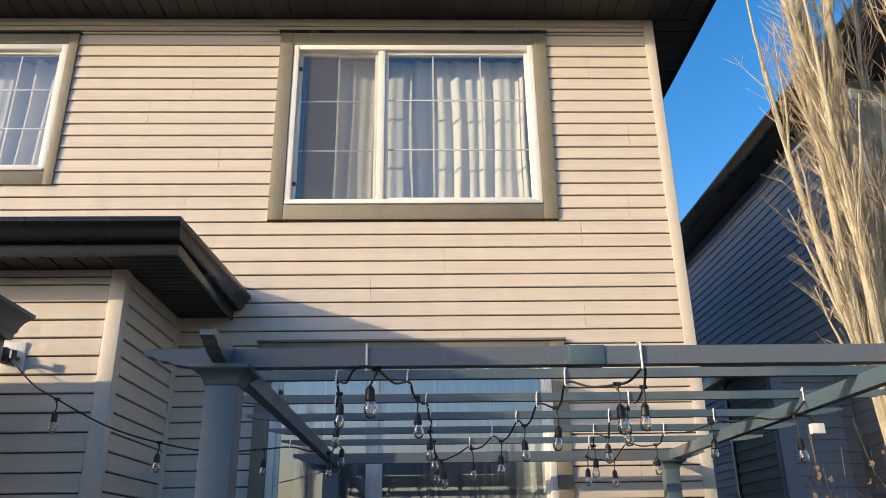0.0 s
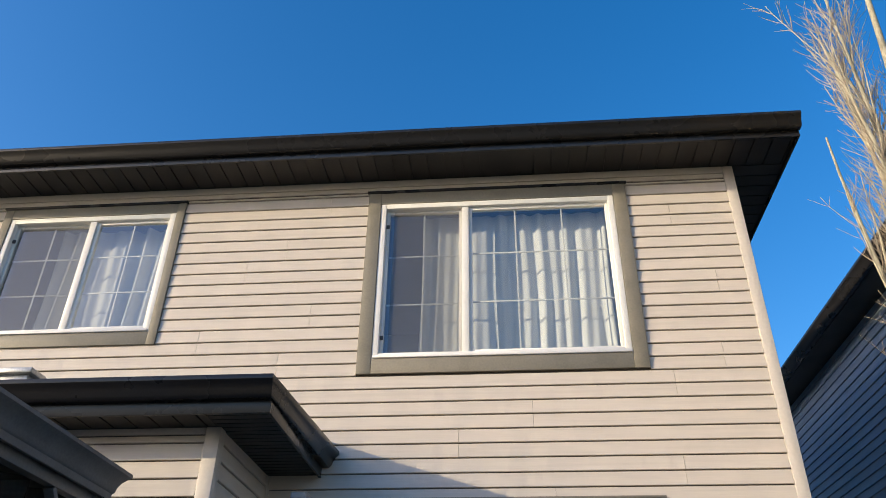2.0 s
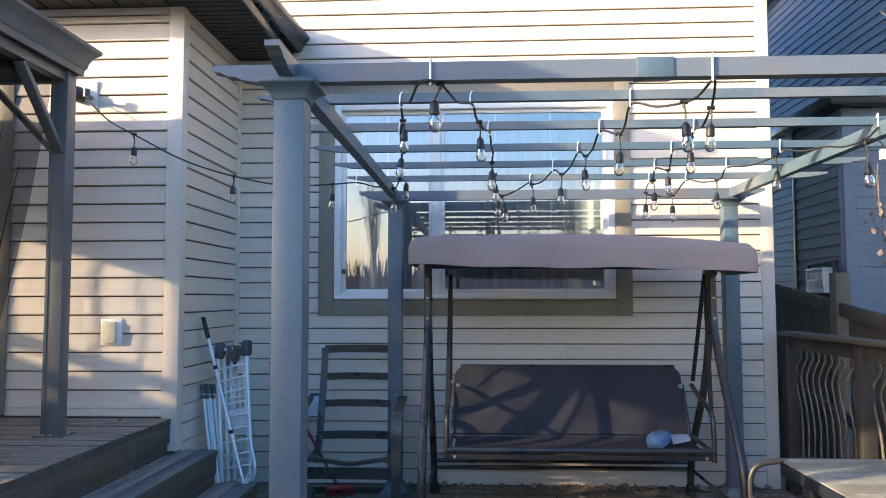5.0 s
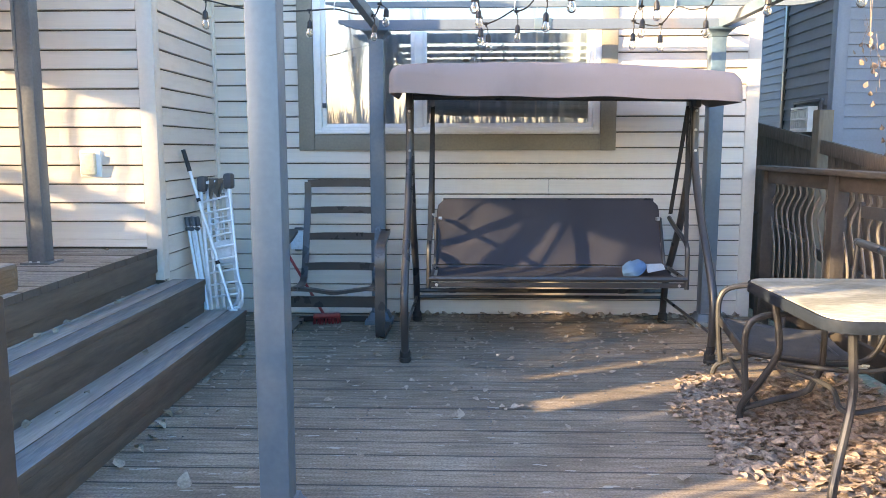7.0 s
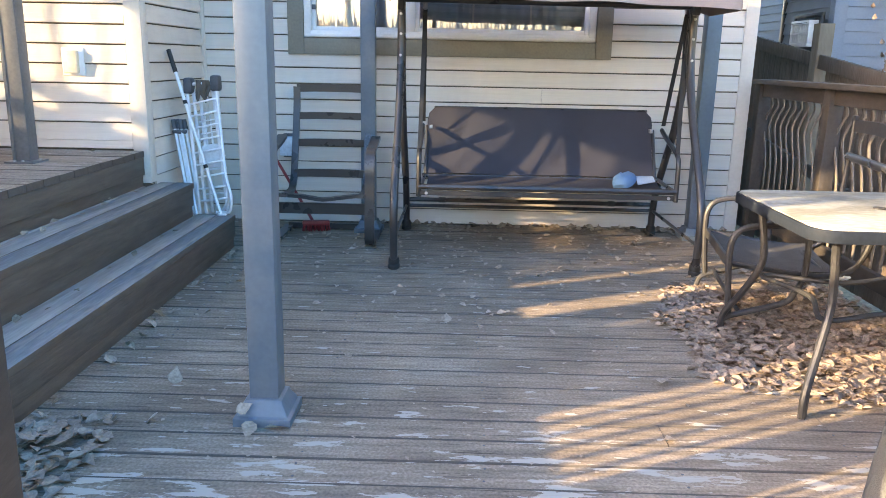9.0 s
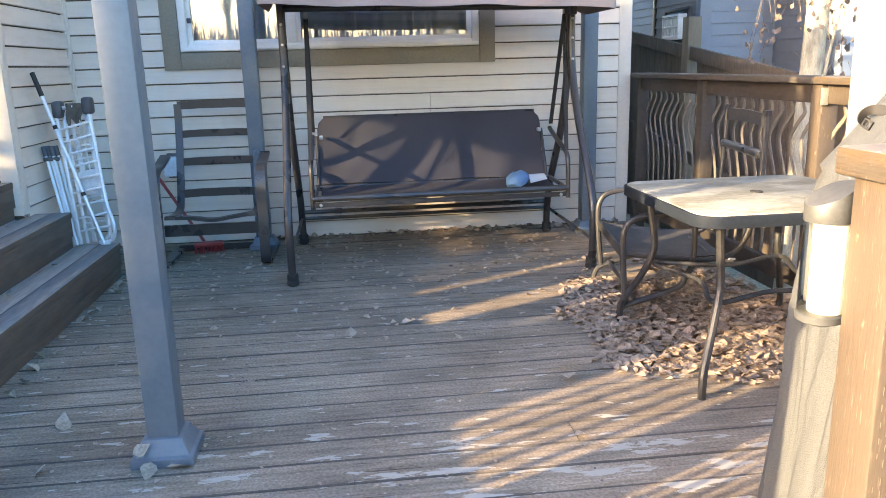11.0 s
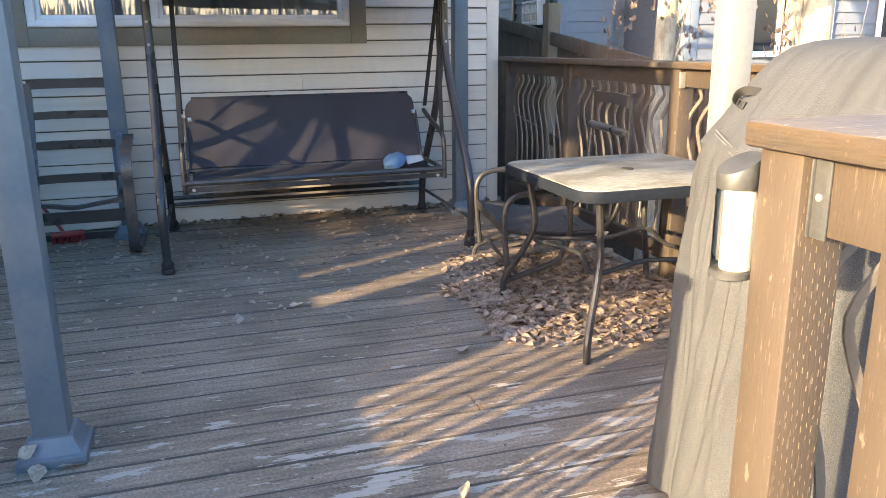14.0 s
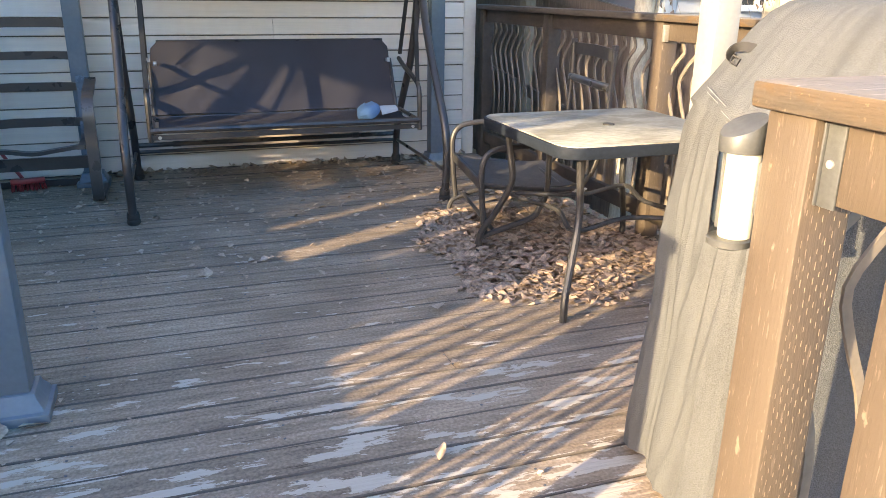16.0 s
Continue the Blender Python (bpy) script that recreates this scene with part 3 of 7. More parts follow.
def soffit_sheet(x0, x1, y0, y1, z, along, pitch=0.165):
    """Ribbed soffit panels: thin V grooves across the run."""
    g = Geo()
    a, b = (x0, x1) if along == "x" else (y0, y1)
    k = a
    while k < b - 0.001:
        e = min(k + pitch, b)
        if along == "x":
            g.box(k + 0.007, e - 0.007, y0, y1, z, z + 0.014)
        else:
            g.box(x0, x1, k + 0.007, e - 0.007, z, z + 0.014)
        k += pitch
    g.box(x0, x1, y0, y1, z + 0.013, z + 0.02)
    return g


# the main eave
EAVE_Y, EAVE_X = -0.43, 2.72
main_roof = thing("main_roof", "dark hip roof with bronze gutter and ribbed soffit", "roof", (-2.6, 2, 6.1), kind="structure")
part("soffit", soffit_sheet(-8.2, EAVE_X, EAVE_Y, -0.024, 6.13, "x"), SOFFIT, main_roof, "ribbed dark brown vented soffit", smooth=False)
part("soffit", soffit_sheet(CORNER_X + 0.022, EAVE_X, -0.022, 9.4, 6.13, "y"), SOFFIT, main_roof, smooth=False)
part("fascia", Geo().box(-8.2, EAVE_X, EAVE_Y - 0.02, EAVE_Y, 6.105, 6.30), DARK_METAL, main_roof, "dark bronze fascia", bevel=0.003)
part("fascia", Geo().box(EAVE_X, EAVE_X + 0.02, EAVE_Y - 0.02, 9.4, 6.105, 6.30), DARK_METAL, main_roof, bevel=0.003)
part("gutter", k_gutter([(-8.2, EAVE_Y - 0.021, 6.165), (EAVE_X + 0.03, EAVE_Y - 0.021, 6.165)], 1), DARK_METAL, main_roof, "dark bronze ogee gutter", bevel=0.005)
g = Geo()
a, b, c, d = (-8.3, EAVE_Y - 0.06, 6.30), (EAVE_X + 0.06, EAVE_Y - 0.06, 6.30), (EAVE_X + 0.06, 9.5, 6.30), (-8.3, 9.5, 6.30)
e, f = (-4.0, 4.5, 8.0), (-1.6, 4.5, 8.0)
for q in ((a, b, f, e), (b, c, f), (c, d, e, f), (d, a, e), (a, d, c, b)):
    g.quad(*q)
part("shingles", g, SHINGLE, main_roof, "dark asphalt shingles", smooth=False)

# the low roof over the bay
bay_roof = thing("bay_roof", "low dark roof over the house bay with bronze gutter", "roof", (-4, -0.7, 3.3), kind="structure")
FX, FY = -1.43, -1.44
part("soffit", soffit_sheet(-8.0, BUMP_X, FY, BUMP_Y - 0.022, 3.27, "x", 0.16), SOFFIT, bay_roof, "ribbed dark brown soffit", smooth=False)
part("soffit", soffit_sheet(BUMP_X, FX, FY, -0.017, 3.268, "y", 0.075), SOFFIT, bay_roof, smooth=False)
part("fascia", Geo().box(-8.0, FX + 0.02, FY - 0.02, FY, 3.245, 3.45), DARK_METAL, bay_roof, "dark bronze fascia", bevel=0.003)
part("fascia", Geo().box(FX, FX + 0.02, FY, -0.018, 3.245, 3.45), DARK_METAL, bay_roof, bevel=0.003)
part("gutter", k_gutter([(-8.0, FY - 0.021, 3.325), (FX + 0.021, FY - 0.021, 3.325), (FX + 0.021, -0.02, 3.325)], 1), DARK_METAL, bay_roof, "dark bronze ogee gutter with mitred corner", bevel=0.002)
g = Geo().quad((-8, FY - 0.03, 3.455), (FX + 0.03, FY - 0.03, 3.455), (FX - 0.6, -0.016, 3.75), (-8, -0.016, 3.75))
g.quad((FX + 0.03, FY - 0.03, 3.455), (FX + 0.03, -0.016, 3.455), (FX - 0.6, -0.016, 3.75))
g.quad((-8, FY - 0.03, 3.45), (-8, -0.016, 3.45), (FX + 0.03, -0.016, 3.45), (FX + 0.03, FY - 0.03, 3.45))
part("shingles", g, SHINGLE, bay_roof, "dark asphalt shingles", smooth=False)
vent = thing("roof_vent", "grey metal box vent on the low roof", "roof vent", (-3.62, -0.75, 3.6))
part("housing", Geo().box(-3.75, -3.49, -0.88, -0.62, 3.5, 3.8), GALV, vent, bevel=0.012)
part("cap", Geo().box(-3.79, -3.45, -0.92, -0.58, 3.8, 3.845), GALV, vent, bevel=0.012)


# ---- windows ----
def make_window(name, label, hole, mull, side, top, bottom, cols_left, cols_right, rows, glass, screen=True):
    x0, x1, z0, z1 = hole
    win = thing(name, label, "window", ((x0 + x1) / 2, 0, z0), kind="structure")
    yo = -0.034
    # casing boards round the opening
    part("casing_board", Geo().box(x0 - side, x0 - 0.002, yo, -0.001, z0 - bottom, z1 + top), TRIM, win, "grey-brown casing board", bevel=0.004)
    part("casing_board", Geo().box(x1 + 0.002, x1 + side, yo, -0.001, z0 - bottom, z1 + top), TRIM, win, bevel=0.004)
    part("casing_board", Geo().box(x0 - 0.001, x1 + 0.001, yo + 0.002, -0.001, z1 + 0.002, z1 + top - 0.001), TRIM, win, bevel=0.004)
    part("casing_board", Geo().box(x0 - 0.001, x1 + 0.001, yo + 0.002, -0.001, z0 - bottom + 0.001, z0 - 0.002), TRIM, win, bevel=0.004)
    part("drip_cap", Geo().box(x0 - side - 0.012, x1 + side + 0.012, yo - 0.018, 0.0, z1 + top + 0.001, z1 + top + 0.02), DARK_METAL if z1 > 5 else TRIM, win, "metal drip cap", bevel=0.003)
    fw = 0.052
    part("window_frame", Geo().box(x0, x0 + fw, -0.026, 0.1, z0, z1).box(x1 - fw, x1, -0.026, 0.1, z0, z1)
         .box(x0 + fw, x1 - fw, -0.0255, 0.1, z1 - fw, z1).box(x0 + fw, x1 - fw, -0.0255, 0.1, z0, z0 + fw), WHITE, win, "white vinyl window frame", bevel=0.004)
    part("window_sill", Geo().box(x0 + 0.01, x1 - 0.01, -0.045, -0.027, z0 + 0.004, z0 + 0.03), WHITE, win, "white sloped sill lip", bevel=0.004)
    part("mullion", Geo().box(mull - 0.032, mull + 0.032, -0.012, 0.09, z0 + fw, z1 - fw), WHITE, win, "white meeting stile", bevel=0.004)
    for a, b, cols, yy in ((x0 + fw, mull - 0.032, cols_left, 0.05), (mull + 0.032, x1 - fw, cols_right, 0.03)):
        sw = 0.03
        sash = part("sash", Geo().box(a, a + sw, yy - 0.02, yy + 0.02, z0 + fw, z1 - fw).box(b - sw, b, yy - 0.02, yy + 0.02, z0 + fw, z1 - fw)
                    .box(a + sw, b - sw, yy - 0.019, yy + 0.02, z1 - fw - sw, z1 - fw).box(a + sw, b - sw, yy - 0.019, yy + 0.02, z0 + fw, z0 + fw + sw), WHITE, win, "white vinyl sash", bevel=0.003)
        pane = part("pane", Geo().quad((a + sw, yy, z0 + fw + sw), (b - sw, yy, z0 + fw + sw), (b - sw, yy, z1 - fw - sw), (a + sw, yy, z1 - fw - sw)), glass, sash, "clear glass pane", smooth=False)
        pane.visible_shadow = False
        for i in range(1, cols):
            x = a + (b - a) * i / cols
            part("muntin", Geo().box(x - 0.007, x + 0.007, yy + 0.004, yy + 0.012, z0 + fw + sw, z1 - fw - sw), WHITE, sash, bevel=0.002)
        for i in range(1, rows):
            z = z0 + fw + (z1 - z0 - 2 * fw) * i / rows
            part("muntin", Geo().box(a + sw, b - sw, yy + 0.0035, yy + 0.0125, z - 0.007, z + 0.007), WHITE, sash, bevel=0.002)
        if screen and cols == cols_left and yy > 0.04:
            part("insect_screen", Geo().quad((a + 0.07, yy - 0.024, z0 + fw + 0.01), (b, yy - 0.024, z0 + fw + 0.01), (b, yy - 0.024, z1 - fw - 0.01), (a + 0.07, yy - 0.024, z1 - fw - 0.01)), SCREEN, win, "grey insect screen", smooth=False)
    for z in (z0 + 0.2, z1 - 0.25):
        part("latch", Geo().box(x0 + fw + 0.002, x0 + fw + 0.03, 0.012, 0.03, z, z + 0.035), GREY_PLASTIC, win, bevel=0.003)
    return win


SCREEN = sheer("grey_insect_screen", (0.30, 0.30, 0.30), 0.7)
make_window("window_1", "white sliding window with grey-brown casing above the swing", W1, -0.285, 0.12, 0.145, 0.122, 2, 3, 1, GLASS_COAT, False)
make_window("window_2", "white upstairs sliding window with grey-brown casing and muntins", W2, -0.275, 0.125, 0.125, 0.135, 2, 3, 3, GLASS)
make_window("window_3", "white upstairs sliding window with grey-brown casing, curtains behind", W3, -3.93, 0.085, 0.11, 0.125, 2, 2, 3, GLASS)


def curtain(label, x0, x1, y, z0, z1, folds, depth, seed, material=None):
    rnd = random.Random(seed)
    n = max(40, int((x1 - x0) * 130))
    waves = [(rnd.uniform(0.7, 1.4) * folds, rnd.uniform(0, 6.3), rnd.uniform(0.4, 1)) for _ in range(4)]
    rows = []
    for j in range(9):
        t = j / 8
        row = []
        for i in range(n + 1):
            u = i / n
            s = sum(w * math.sin(6.283 * k * u + p + 0.25 * math.sin(3 * t + p)) for k, p, w in waves) / 2.6
            pinch = 0.65 + 0.35 * t
            row.append((x0 + (x1 - x0) * u + 0.012 * math.sin(t * 4 + 9 * u), y + depth * s * pinch, z1 + (z0 - z1) * t))
        rows.append(row)
    return solid("curtain", Geo().grid(rows), material or CURTAIN, label, "curtain", thick=0.0)


curtain("sheer white curtain in soft folds behind upstairs glass", -0.7, 1.08, 0.22, 4.22, 5.83, 13, 0.085, 3)
curtain("sheer white curtain drawn back behind upstairs glass", -4.35, -3.15, 0.24, 4.5, 5.83, 6, 0.085, 5)
# Blue of the mirrored sky is mixed into this curtain's colour.
curtain("pale translucent curtain behind the ground floor window", -0.9, 1.05, 0.135, W1[2] + 0.03, 2.9, 17, 0.03, 8, sheer("sky_tinted_sheer_curtain", (0.58, 0.66, 0.72), 0.05, 0.05))

# glazed door of the bay, seen through the netting
door = thing("door_1", "white framed glazed patio door in the house bay", "door", (-3.96, BUMP_Y, 0.66), kind="structure")
x0, x1, z0, z1 = PATIO
part("door_frame", Geo().box(x0, x0 + 0.07, BUMP_Y - 0.03, BUMP_Y + 0.1, z0, z1).box(x1 - 0.07, x1, BUMP_Y - 0.03, BUMP_Y + 0.1, z0, z1)
     .box(x0 + 0.07, x1 - 0.07, BUMP_Y - 0.029, BUMP_Y + 0.1, z1 - 0.07, z1).box(x0 + 0.07, x1 - 0.07, BUMP_Y - 0.029, BUMP_Y + 0.1, z0, z0 + 0.1), WHITE, door, bevel=0.004)
part("stile", Geo().box(-4.0, -3.93, BUMP_Y, BUMP_Y + 0.08, z0 + 0.1, z1 - 0.07), WHITE, door, bevel=0.004)
for a, b in ((x0 + 0.07, -4.0), (-3.93, x1 - 0.07)):
    p = part("pane", Geo().quad((a, BUMP_Y + 0.04, z0 + 0.1), (b, BUMP_Y + 0.04, z0 + 0.1), (b, BUMP_Y + 0.04, z1 - 0.07), (a, BUMP_Y + 0.04, z1 - 0.07)), GLASS_COAT, door, "clear glass pane", smooth=False)
    p.visible_shadow = False
part("casing_board", Geo().box(x1 + 0.002, x1 + 0.1, BUMP_Y - 0.03, BUMP_Y, z0, z1 + 0.1), TRIM, door, bevel=0.004)
part("casing_board", Geo().box(x0, x1, BUMP_Y - 0.031, BUMP_Y, z1 + 0.002, z1 + 0.1), TRIM, door, bevel=0.004)
part("door_handle", Geo().box(-3.9, -3.87, BUMP_Y - 0.05, BUMP_Y + 0.0, 1.6, 1.85), WHITE, door, bevel=0.008)

# fittings on the bay wall
cover = thing("outlet_cover", "cream weatherproof outlet cover on white plate", "outlet cover", (-2.25, BUMP_Y, 1.11))
part("back_plate", Geo().box(-2.325, -2.19, BUMP_Y - 0.026, BUMP_Y - 0.004, 1.11, 1.275), WHITE, cover, bevel=0.006)
part("lid", Geo().box(-2.305, -2.215, BUMP_Y - 0.06, BUMP_Y - 0.026, 1.125, 1.258), CREAM, cover, "cream hinged lid", bevel=0.008)
cam_plate = thing("security_camera", "small black dome camera on white wall plate", "camera", (-2.48, BUMP_Y, 2.59))
part("back_plate", Geo().box(-2.57, -2.385, BUMP_Y - 0.03, BUMP_Y - 0.004, 2.59, 2.79), WHITE, cam_plate, bevel=0.006)
m = pose(-2.5, BUMP_Y - 0.03, 2.7, 90)
part("dome", Geo().lathe([(0.05, 0), (0.052, 0.03), (0.045, 0.055), (0.028, 0.075), (0.006, 0.083)], m), GREY_PLASTIC, cam_plate, "dark dome lens")
part("arm", Geo().tube([(-2.42, BUMP_Y - 0.03, 2.68), (-2.40, BUMP_Y - 0.09, 2.67), (-2.40, BUMP_Y - 0.13, 2.68)], 0.012).tube([(-2.40, BUMP_Y - 0.13, 2.66), (-2.40, BUMP_Y - 0.13, 2.71)], 0.02), GREY_PLASTIC, cam_plate)


# ---- pergola ----
PX0, PX1, PY0, PY1, PZ = -0.565, 1.83, -3.37, -0.3, 2.115
pergola = thing("pergola", "grey painted steel pergola with rust spots over the deck", "pergola", (0.63, -1.83, 0))


def stepped(cx, cy, tiers):
    """Square rings of (half width, height) joined into one moulding."""
    g = Geo()
    for w, z in tiers:
        g.v += [(cx - w, cy - w, z), (cx + w, cy - w, z), (cx + w, cy + w, z), (cx - w, cy + w, z)]
    n = len(tiers)
    g.f = [(3, 2, 1, 0), tuple(4 * n - 4 + i for i in range(4))]
    for j in range(n - 1):
        g.f += [(4 * j + i, 4 * j + (i + 1) % 4, 4 * j + 4 + (i + 1) % 4, 4 * j + 4 + i) for i in range(4)]
    return g


def pergola_post(cx, cy, paint):
    g = Geo().box(cx - 0.051, cx + 0.051, cy - 0.051, cy + 0.051, 0.05, PZ - 0.055)
    p = part("post", g, paint, pergola, "square painted steel post", bevel=0.005)
    part("base_plate", stepped(cx, cy, ((0.1, 0.0), (0.1, 0.03), (0.087, 0.034), (0.083, 0.046), (0.068, 0.07), (0.064, 0.086), (0.0515, 0.088))), paint, p, "sloped moulded post base", bevel=0.002)
    part("capital", stepped(cx, cy, ((0.0515, PZ - 0.066), (0.056, PZ - 0.062), (0.058, PZ - 0.05), (0.066, PZ - 0.036), (0.08, PZ - 0.024), (0.092, PZ - 0.018), (0.094, PZ - 0.014), (0.094, PZ - 0.001))), paint, p, "flared moulded capital", bevel=0.002)


# The front right post takes the sunlit copy of the paint.
for cx, cy, paint in ((PX0, PY0, PERGOLA), (1.865, PY0, PERGOLA_LIT), (PX0, PY1, PERGOLA), (PX1, PY1, PERGOLA)):
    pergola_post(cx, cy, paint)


def scroll_beam(name, a, b, h, w, label="", material=None, z=PZ):
    """A hollow beam whose two ends are cut back in small steps below."""
    a, b = Vector(a), Vector(b)
    way = (b - a).normalized()
    side = Vector((way.y, -way.x, 0)) * w / 2
    n = (b - a).length
    steps = [(0.0, 0.70), (0.03, 0.62), (0.05, 0.42), (0.08, 0.36), (0.10, 0.18), (0.135, 0.10), (0.17, 0.0)]
    low = [(s, h * k) for s, k in steps] + [(n - s, h * k) for s, k in steps[::-1]]
    out = low + [(n, h), (0.0, h)]
    g = Geo()
    k = len(out)
    for s in (-1, 1):
        for d, zz in out:
            g.v.append(tuple(a + way * d + side * s + Vector((0, 0, z + zz))))
    g.f.append(tuple(range(k)))
    g.f.append(tuple(range(k, 2 * k))[::-1])
    for i in range(k):
        j = (i + 1) % k
        g.f.append((i, j, k + j, k + i))
    return part(name, g, material or PERGOLA, pergola, label, bevel=0.0015, smooth=False)


scroll_beam("front_beam", (-0.83, PY0, 0), (2.35, PY0, 0), 0.058, 0.05, "grey front beam with stepped scroll ends", RUST)
scroll_beam("rear_beam", (-0.83, PY1, 0), (2.08, PY1, 0), 0.066, 0.05, "rust-stained rear beam with stepped ends", RUST)
scroll_beam("side_beam", (PX0, -3.63, 0), (PX0, -0.06, 0), 0.062, 0.046, z=PZ + 0.001)
scroll_beam("side_beam", (1.85, -3.63, 0), (1.85, -0.06, 0), 0.062, 0.046, z=PZ + 0.001)
for y in (-2.858, -2.347, -1.835, -1.323, -0.81):
    scroll_beam("slat", (-0.83, y, 0), (2.3, y, 0), 0.034, 0.03, z=PZ + 0.0635)
part("splice_sleeve", Geo().box(0.565, 0.685, PY0 - 0.03, PY0 + 0.03, PZ - 0.004, PZ + 0.063), PERGOLA, pergola, "sleeve over the beam joint", bevel=0.003)
part("splice_sleeve", Geo().box(0.55, 0.67, PY1 - 0.03, PY1 + 0.03, PZ - 0.004, PZ + 0.071), PERGOLA, pergola, bevel=0.003)

# ---- string lights ----
strings = thing("string_lights", "black string lights with clear bulbs hooked to the pergola", "string lights", (0, -2, 2.1))
FROM_WALL = [("lamp", -1.979, -1.5, 2.366, -1.977, 2.29), ("lamp", -1.444, -1.3, 2.145, -1.449, 2.085), ("lamp", -0.918, -0.9, 2.15, -0.917, 2.09),
             ("hook", -0.764, -0.83, 2.17), ("bend", -0.535, -0.75, 2.149), ("lamp", -0.527, -0.78, 2.132, -0.519, 2.08)]
UP_LEFT = [("lamp", -0.449, -1.1, 2.15, -0.409, 2.124), ("hook", -0.41, -1.34, 2.165), ("lamp", -0.361, -1.84, 2.178, -0.361, 2.145), ("hook", -0.31, -2.365, 2.165),
           ("lamp", -0.285, -2.5, 2.19, -0.279, 2.15), ("hook", -0.252, -2.875, 2.17), ("bend", -0.136, -3.4, 2.107), ("lamp", -0.073, -3.36, 2.11, -0.093, 2.055)]
DOWN_MIDDLE = [("hook", 0.027, -2.875, 2.165), ("lamp", 0.054, -2.6, 2.155, 0.057, 2.09), ("hook", 0.101, -2.365, 2.165), ("hook", 0.125, -1.85, 2.165),
               ("lamp", 0.118, -1.8, 2.12, 0.117, 2.08), ("lamp", 0.141, -1.4, 2.122, 0.143, 2.065), ("lamp", 0.161, -1.0, 2.079, 0.165, 2.02), ("lamp", 0.197, -0.83, 2.072, 0.213, 2.01)]
UP_MIDDLE = [("hook", 0.387, -0.83, 2.165), ("lamp", 0.389, -0.9, 2.135, 0.397, 2.055), ("hook", 0.49, -1.34, 2.155), ("lamp", 0.524, -1.45, 2.112, 0.519, 2.035),
             ("hook", 0.573, -1.85, 2.165), ("lamp", 0.594, -1.95, 2.123, 0.589, 2.055), ("hook", 0.608, -2.365, 2.163), ("lamp", 0.673, -2.45, 2.127, 0.68, 2.05), ("hook", 0.65, -2.875, 2.158)]
DOWN_RIGHT = [("lamp", 0.791, -3.1, 2.102, 0.795, 2.03), ("bend", 0.81, -3.4, 2.1), ("lamp", 0.946, -2.9, 2.129, 0.944, 2.07), ("hook", 1.033, -2.365, 2.165), ("lamp", 1.057, -2.2, 2.16, 1.055, 2.095),
              ("hook", 1.058, -1.85, 2.165), ("lamp", 1.117, -1.5, 2.12, 1.116, 2.085), ("hook", 1.084, -1.34, 2.16), ("lamp", 1.1, -1.2, 2.108, 1.109, 2.035), ("hook", 1.161, -0.83, 2.165), ("lamp", 1.14, -0.8, 2.087, 1.139, 2.015)]
TO_BEAM = [("bend", 1.244, -0.7, 2.081), ("lamp", 1.324, -0.75, 2.074, 1.323, 2.01), ("hook", 1.398, -0.83, 2.165), ("lamp", 1.538, -1.0, 2.135, 1.536, 2.06), ("hook", 1.498, -1.34, 2.16),
           ("lamp", 1.658, -1.65, 2.165, 1.667, 2.085), ("hook", 1.612, -1.85, 2.165), ("bend", 1.70, -2.15, 2.12), ("lamp", 1.74, -2.45, 2.09, 1.749, 1.985), ("hook", 1.83, -2.4, 2.16)]
rnd = random.Random(11)
socket_me = Geo().lathe([(0.007, 0.0), (0.010, -0.004), (0.013, -0.008), (0.016, -0.014), (0.0165, -0.038), (0.018, -0.042), (0.017, -0.05)], None, 12).mesh("socket", SOCKET)
bulb_me = Geo().lathe([(0.012, -0.046), (0.013, -0.053), (0.019, -0.066), (0.0225, -0.08), (0.0228, -0.088), (0.019, -0.1), (0.012, -0.107), (0.004, -0.11)], None, 14).mesh("bulb", BULB)
fil_me = Geo().tube([(-0.006, 0, -0.055), (-0.008, 0.002, -0.085), (0, 0.004, -0.06), (0.008, -0.002, -0.085), (0.006, 0, -0.055)], 0.0012, 5).mesh("filament", FILAMENT)
knots = [Vector((-2.45, BUMP_Y - 0.06, 2.68))]
for kind, x, y, z, *low in FROM_WALL + UP_LEFT + DOWN_MIDDLE + UP_MIDDLE + DOWN_RIGHT + TO_BEAM:
    p = Vector((x, y, z))
    gap = (p - knots[-1]).length
    if gap > 0.2:
        knots.append((p + knots[-1]) / 2 - Vector((0, 0, 0.05 * gap)))
    knots.append(p)
    if kind == "lamp":
        foot = Vector((low[0], y, low[1]))
        s = part("socket", socket_me, SOCKET, strings, "black lamp socket")
        s.matrix_basis = Matrix.Translation(foot) @ pose(0, 0, 0, rnd.uniform(-6, 6), rnd.uniform(-6, 6), rnd.uniform(0, 360))
        b = part("bulb", bulb_me, BULB, s, "clear glass bulb")
        b.visible_shadow = False
        part("filament", fil_me, FILAMENT, s, "amber filament")
        part("pigtail", Geo().tube([p, (p + foot) / 2 + Vector((0.004, 0, 0)), foot], 0.0035, 6), CABLE, strings)
        part("tee_joint", Geo().tube([p + Vector((-0.014, 0, 0.002)), p + Vector((0.014, 0, 0.002))], 0.0085, 7).tube([p, p - Vector((0, 0, 0.02))], 0.006, 6), SOCKET, strings)
    elif kind == "hook":
        part("hook", Geo().tube(spline([(x + 0.006, y, z - 0.012), (x - 0.006, y - 0.004, z - 0.014), (x - 0.008, y - 0.006, z + 0.006), (x - 0.006, y - 0.004, 2.204), (x, y + 0.006, 2.219), (x, y + 0.024, 2.206)], 3), 0.0032, 6), WHITE, strings, "white plastic hook")
part("cable", Geo().tube(spline(knots, 5), 0.0048, 6), CABLE, strings, "thin black cable")
